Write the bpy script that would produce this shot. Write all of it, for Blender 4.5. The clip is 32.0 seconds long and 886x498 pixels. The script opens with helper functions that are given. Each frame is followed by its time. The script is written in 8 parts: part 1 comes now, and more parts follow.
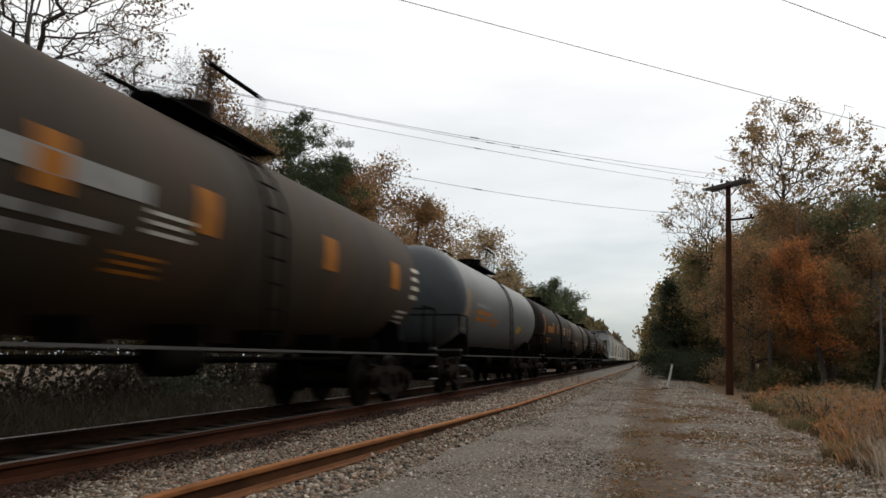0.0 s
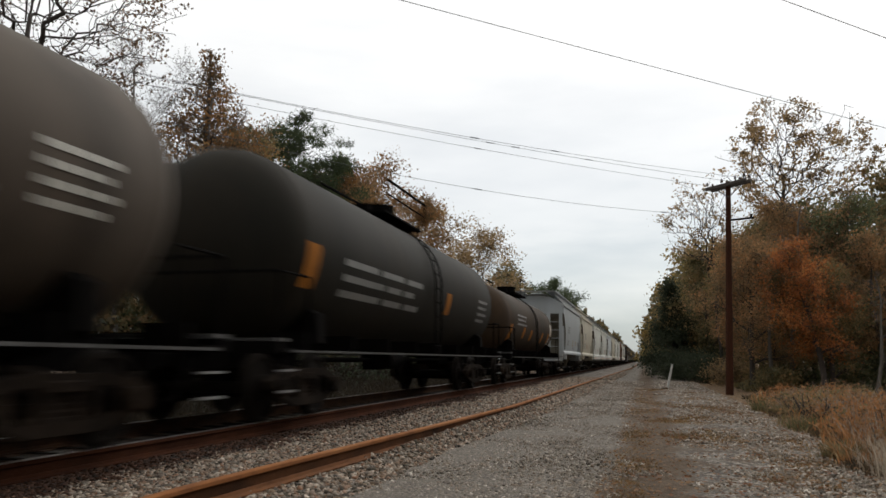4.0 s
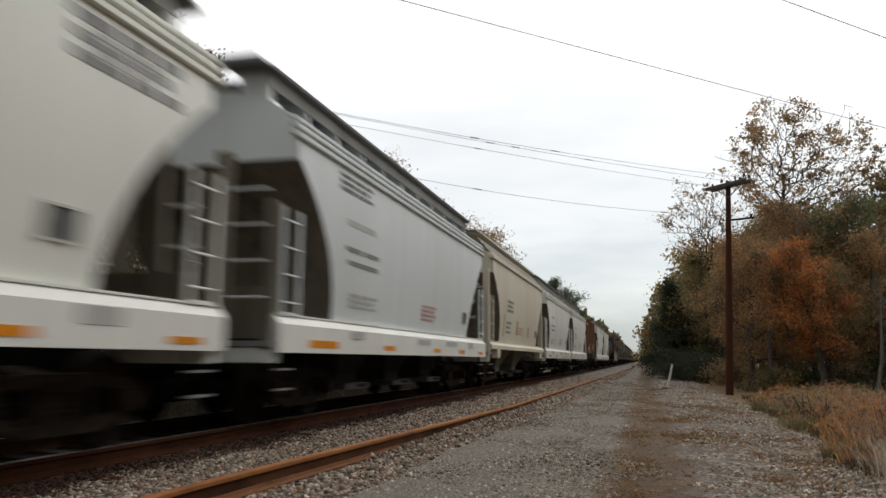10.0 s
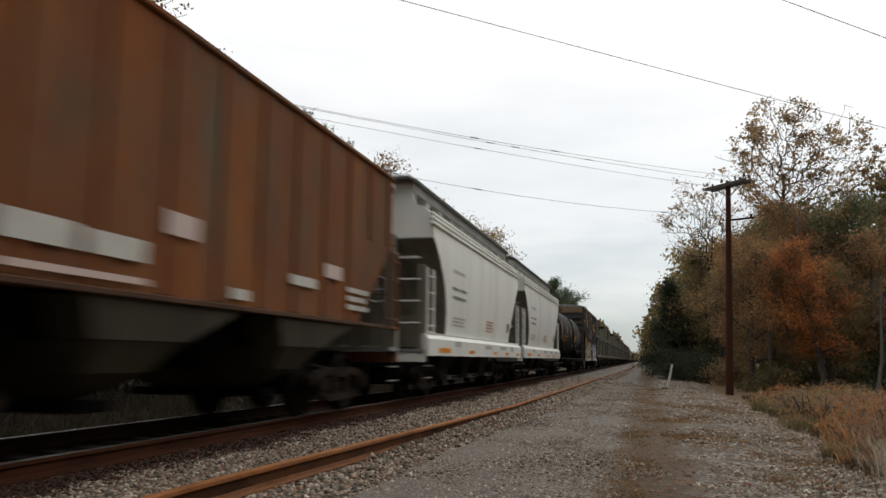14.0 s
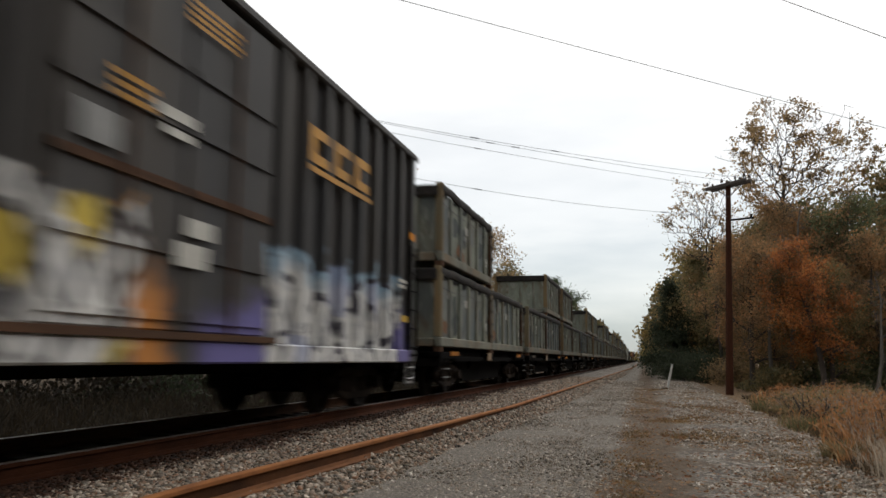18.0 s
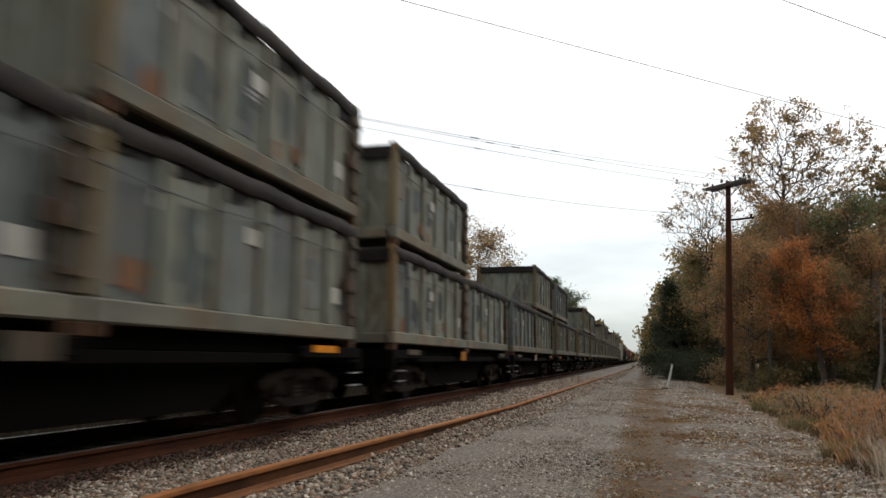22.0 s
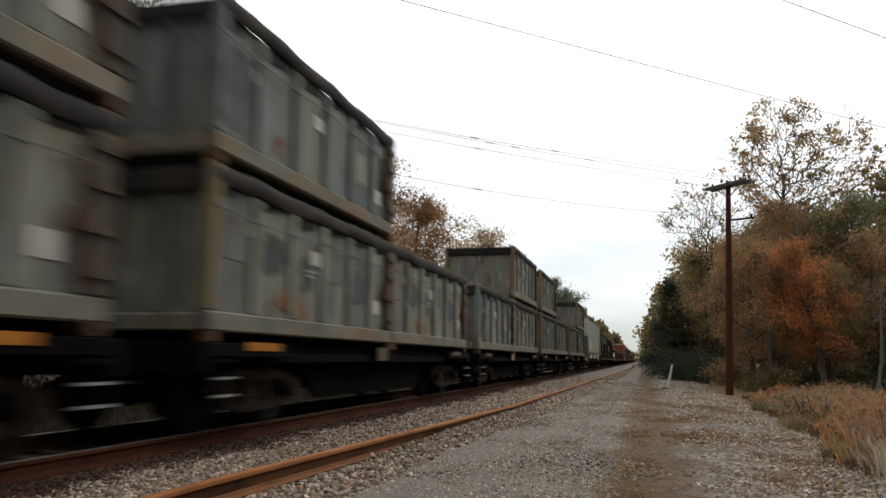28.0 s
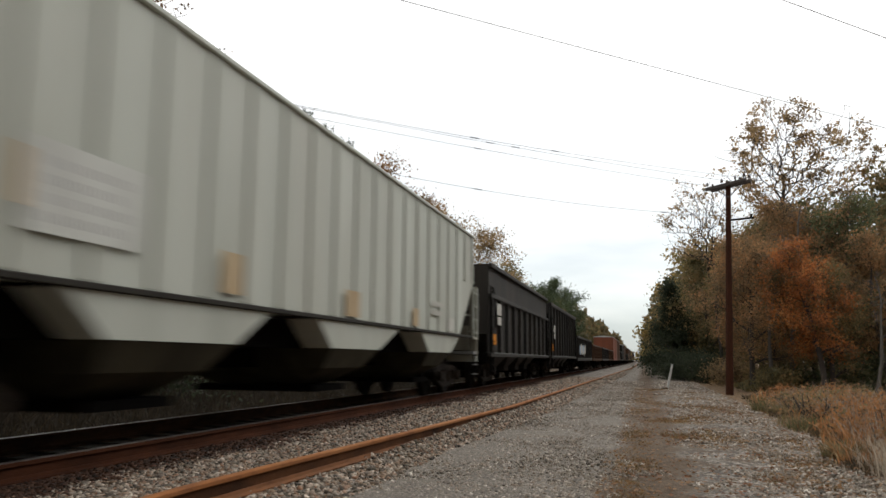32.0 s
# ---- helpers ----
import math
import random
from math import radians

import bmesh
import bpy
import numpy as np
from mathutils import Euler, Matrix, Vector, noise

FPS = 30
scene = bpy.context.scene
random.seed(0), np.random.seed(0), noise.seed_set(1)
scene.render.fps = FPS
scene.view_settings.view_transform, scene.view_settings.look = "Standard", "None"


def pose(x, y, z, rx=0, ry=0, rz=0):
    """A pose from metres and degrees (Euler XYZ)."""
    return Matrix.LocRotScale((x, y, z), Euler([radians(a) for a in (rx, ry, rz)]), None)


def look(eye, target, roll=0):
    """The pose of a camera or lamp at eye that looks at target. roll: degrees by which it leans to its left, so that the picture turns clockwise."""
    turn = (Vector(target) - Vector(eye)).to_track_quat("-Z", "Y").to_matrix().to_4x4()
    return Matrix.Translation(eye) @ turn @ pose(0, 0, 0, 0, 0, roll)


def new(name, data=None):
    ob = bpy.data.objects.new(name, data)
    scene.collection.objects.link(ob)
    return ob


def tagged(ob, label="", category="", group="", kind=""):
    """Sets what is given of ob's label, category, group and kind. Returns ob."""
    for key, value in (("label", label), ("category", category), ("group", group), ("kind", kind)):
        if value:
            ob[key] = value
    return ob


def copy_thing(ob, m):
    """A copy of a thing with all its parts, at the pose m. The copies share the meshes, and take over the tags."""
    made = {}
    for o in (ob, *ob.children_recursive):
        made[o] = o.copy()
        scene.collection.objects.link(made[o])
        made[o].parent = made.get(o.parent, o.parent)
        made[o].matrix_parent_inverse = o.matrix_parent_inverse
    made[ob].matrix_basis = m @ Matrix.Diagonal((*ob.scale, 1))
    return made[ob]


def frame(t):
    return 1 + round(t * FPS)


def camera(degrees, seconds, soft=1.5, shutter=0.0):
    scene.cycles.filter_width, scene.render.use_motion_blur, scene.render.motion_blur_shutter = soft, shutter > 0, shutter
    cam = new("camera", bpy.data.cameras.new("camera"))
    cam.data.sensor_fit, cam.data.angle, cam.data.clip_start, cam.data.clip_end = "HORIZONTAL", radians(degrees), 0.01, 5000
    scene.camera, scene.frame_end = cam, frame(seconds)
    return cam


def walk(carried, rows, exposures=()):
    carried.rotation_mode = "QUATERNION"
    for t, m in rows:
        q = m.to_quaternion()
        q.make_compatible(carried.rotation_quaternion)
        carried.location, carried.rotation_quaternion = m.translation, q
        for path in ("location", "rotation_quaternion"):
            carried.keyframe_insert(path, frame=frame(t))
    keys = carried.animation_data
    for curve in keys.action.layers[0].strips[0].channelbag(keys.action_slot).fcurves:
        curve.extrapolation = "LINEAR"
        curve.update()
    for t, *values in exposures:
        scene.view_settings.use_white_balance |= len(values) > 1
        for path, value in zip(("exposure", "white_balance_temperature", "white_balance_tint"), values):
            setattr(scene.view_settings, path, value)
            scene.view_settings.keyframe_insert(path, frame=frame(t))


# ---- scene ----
# camera: stands still beside the line, about 1.15 m above the road
XC = -5.824          # centre line of the track; z = 0 is the top of its rails
EYE = (0.0, 0.0, 0.8736)
cam = camera(58.53, 32.0, soft=1.6, shutter=0.7)
HOLD = look(EYE, (-2.42547, 9.60376, 2.24649), 0.4985)
walk(cam, [(0.0, HOLD), (32.0, HOLD)], [(0.0, 0.12), (9.0, 0.16), (12.0, 0.26), (14.0, 0.13), (17.0, 0.1), (18.5, 0.28), (20.0, 0.36), (25.0, 0.46), (32.0, 0.44)])


# ---- world: an overcast sky ----
def build_world():
    w = bpy.data.worlds.new("overcast")
    scene.world = w
    w.use_nodes = True
    nt = w.node_tree
    N, L = nt.nodes, nt.links
    N.clear()
    out = N.new("ShaderNodeOutputWorld")
    sky = N.new("ShaderNodeTexSky")
    sky.sky_type = "NISHITA"
    sky.sun_disc = False
    sky.sun_elevation = radians(38)
    sky.sun_rotation = radians(24)
    b1 = N.new("ShaderNodeBackground")
    b1.inputs[1].default_value = 0.02
    L.new(sky.outputs[0], b1.inputs[0])
    tc = N.new("ShaderNodeTexCoord")
    sep = N.new("ShaderNodeSeparateXYZ")
    L.new(tc.outputs["Generated"], sep.inputs[0])
    mp = N.new("ShaderNodeMapping")
    mp.inputs["Scale"].default_value = (1.6, 1.6, 7.0)
    L.new(tc.outputs["Generated"], mp.inputs[0])
    nz = N.new("ShaderNodeTexNoise")
    nz.inputs["Scale"].default_value = 2.2
    nz.inputs["Detail"].default_value = 6
    L.new(mp.outputs[0], nz.inputs[0])
    # clouds thin out towards the horizon and turn blue-grey there
    mr = N.new("ShaderNodeMapRange")
    mr.inputs["From Min"].default_value = -0.02
    mr.inputs["From Max"].default_value = 0.42
    L.new(sep.outputs["Z"], mr.inputs[0])
    ad = N.new("ShaderNodeMath")
    ad.operation = "MULTIPLY_ADD"
    ad.inputs[1].default_value = 0.8
    ad.inputs[2].default_value = -0.46
    L.new(nz.outputs[0], ad.inputs[0])
    sm = N.new("ShaderNodeMath")
    sm.operation = "ADD"
    sm.use_clamp = True
    L.new(mr.outputs[0], sm.inputs[0])
    L.new(ad.outputs[0], sm.inputs[1])
    cr = N.new("ShaderNodeValToRGB")
    cr.color_ramp.elements[0].color = (0.30, 0.37, 0.415, 1)
    cr.color_ramp.elements[1].color = (1.03, 1.01, 0.965, 1)
    e = cr.color_ramp.elements.new(0.42)
    e.color = (0.74, 0.745, 0.735, 1)
    L.new(sm.outputs[0], cr.inputs[0])
    # the cloud is thinnest ahead, where the sun stands behind it, and duller behind
    dot = N.new("ShaderNodeVectorMath")
    dot.operation = "DOT_PRODUCT"
    dot.inputs[1].default_value = (-0.05, 0.88, 0.47)
    L.new(tc.outputs["Generated"], dot.inputs[0])
    glow = N.new("ShaderNodeMapRange")
    glow.interpolation_type = "SMOOTHSTEP"
    glow.inputs["From Min"].default_value = -0.6
    glow.inputs["From Max"].default_value = 0.85
    glow.inputs["To Min"].default_value = 0.45
    glow.inputs["To Max"].default_value = 0.9
    L.new(dot.outputs["Value"], glow.inputs[0])
    b2 = N.new("ShaderNodeBackground")
    # an overcast sky is brightest overhead
    top = N.new("ShaderNodeMapRange")
    top.interpolation_type = "SMOOTHSTEP"
    top.inputs["From Min"].default_value = 0.45
    top.inputs["From Max"].default_value = 0.95
    top.inputs["To Min"].default_value = 1.0
    top.inputs["To Max"].default_value = 1.4
    L.new(sep.outputs["Z"], top.inputs[0])
    mul = N.new("ShaderNodeMath")
    mul.operation = "MULTIPLY"
    L.new(glow.outputs[0], mul.inputs[0])
    L.new(top.outputs[0], mul.inputs[1])
    L.new(mul.outputs[0], b2.inputs[1])
    L.new(cr.outputs[0], b2.inputs[0])
    addn = N.new("ShaderNodeAddShader")
    L.new(b1.outputs[0], addn.inputs[0])
    L.new(b2.outputs[0], addn.inputs[1])
    L.new(addn.outputs[0], out.inputs[0])


build_world()
sun_data = bpy.data.lights.new("sun", "SUN")
sun_data.energy = 0.8
sun_data.angle = radians(40)
sun_data.color = (1.0, 0.97, 0.93)
sun = new("sun", sun_data)
sun.matrix_world = look((24, 54, 45), (0, 0, 0))


# ---- materials ----
def mat(name, col, rough=0.7, metal=0.0, col2=None, scale=3.0, stretch=(1, 1, 1), bump=0.0, bscale=60.0,
        grime=None, gscale=0.8, gamount=0.5, rnd=0.0, spec=0.4, island=0.0, stain=None):
    """Two scales of variation over a base colour, with a fine bump; grime: a second colour in large patches."""
    m = bpy.data.materials.new(name)
    m.use_nodes = True
    nt = m.node_tree
    N, L = nt.nodes, nt.links
    p = N["Principled BSDF"]
    p.inputs["Roughness"].default_value = rough
    p.inputs["Metallic"].default_value = metal
    p.inputs["Specular IOR Level"].default_value = spec
    tc = N.new("ShaderNodeTexCoord")
    mp = N.new("ShaderNodeMapping")
    mp.inputs["Scale"].default_value = stretch
    L.new(tc.outputs["Object"], mp.inputs[0])
    if rnd:
        # alike pieces each take their own stretch of the pattern
        far = N.new("ShaderNodeMath")
        far.operation = "MULTIPLY"
        far.inputs[1].default_value = 60
        L.new(N.new("ShaderNodeObjectInfo").outputs["Random"], far.inputs[0])
        L.new(far.outputs[0], mp.inputs["Location"])
    n1 = N.new("ShaderNodeTexNoise")
    n1.inputs["Scale"].default_value = scale
    n1.inputs["Detail"].default_value = 5
    n1.inputs["Roughness"].default_value = 0.65
    L.new(mp.outputs[0], n1.inputs[0])
    mix = N.new("ShaderNodeMix")
    mix.data_type = "RGBA"
    c2 = col2 or tuple(c * 0.8 for c in col)
    mix.inputs[6].default_value = (*col, 1)
    mix.inputs[7].default_value = (*c2, 1)
    r1 = N.new("ShaderNodeMapRange")
    r1.inputs[1].default_value, r1.inputs[2].default_value = 0.35, 0.68
    L.new(n1.outputs[0], r1.inputs[0])
    L.new(r1.outputs[0], mix.inputs[0])
    last = mix.outputs[2]
    if grime:
        n2 = N.new("ShaderNodeTexNoise")
        n2.inputs["Scale"].default_value = gscale
        n2.inputs["Detail"].default_value = 7
        n2.inputs["Roughness"].default_value = 0.7
        L.new(mp.outputs[0], n2.inputs[0])
        r2 = N.new("ShaderNodeMapRange")
        r2.inputs[1].default_value, r2.inputs[2].default_value = 0.45, 0.75
        r2.inputs[4].default_value = gamount
        L.new(n2.outputs[0], r2.inputs[0])
        mg = N.new("ShaderNodeMix")
        mg.data_type = "RGBA"
        mg.inputs[7].default_value = (*grime, 1)
        L.new(r2.outputs[0], mg.inputs[0])
        L.new(last, mg.inputs[6])
        last = mg.outputs[2]
    for k, (scol, sscale, samount) in enumerate(stain or ()):
        n4 = N.new("ShaderNodeTexNoise")
        n4.inputs["Scale"].default_value = sscale
        n4.inputs["Detail"].default_value = 4
        n4.inputs["Distortion"].default_value = 0.6 + k
        L.new(mp.outputs[0], n4.inputs[0])
        r4 = N.new("ShaderNodeMapRange")
        r4.inputs[1].default_value, r4.inputs[2].default_value = 0.54, 0.66
        r4.inputs[4].default_value = samount
        L.new(n4.outputs[0], r4.inputs[0])
        ms = N.new("ShaderNodeMix")
        ms.data_type = "RGBA"
        ms.inputs[7].default_value = (*scol, 1)
        L.new(r4.outputs[0], ms.inputs[0])
        L.new(last, ms.inputs[6])
        last = ms.outputs[2]
    if rnd or island:
        src = N.new("ShaderNodeNewGeometry").outputs["Random Per Island"] if island else N.new("ShaderNodeObjectInfo").outputs["Random"]
        k = island or rnd
        hv = N.new("ShaderNodeHueSaturation")
        r3 = N.new("ShaderNodeMapRange")
        r3.inputs[3].default_value, r3.inputs[4].default_value = 1 - k, 1 + k
        L.new(src, r3.inputs[0])
        L.new(r3.outputs[0], hv.inputs["Value"])
        L.new(last, hv.inputs["Color"])
        last = hv.outputs[0]
    L.new(last, p.inputs["Base Color"])
    if bump:
        n3 = N.new("ShaderNodeTexNoise")
        n3.inputs["Scale"].default_value = bscale
        n3.inputs["Detail"].default_value = 4
        L.new(mp.outputs[0], n3.inputs[0])
        bp = N.new("ShaderNodeBump")
        bp.inputs["Strength"].default_value = bump
        bp.inputs["Distance"].default_value = 0.02
        L.new(n3.outputs[0], bp.inputs["Height"])
        L.new(bp.outputs[0], p.inputs["Normal"])
    return m


STREAK = (1, 1.5, 0.12)     # streaks that run down a side
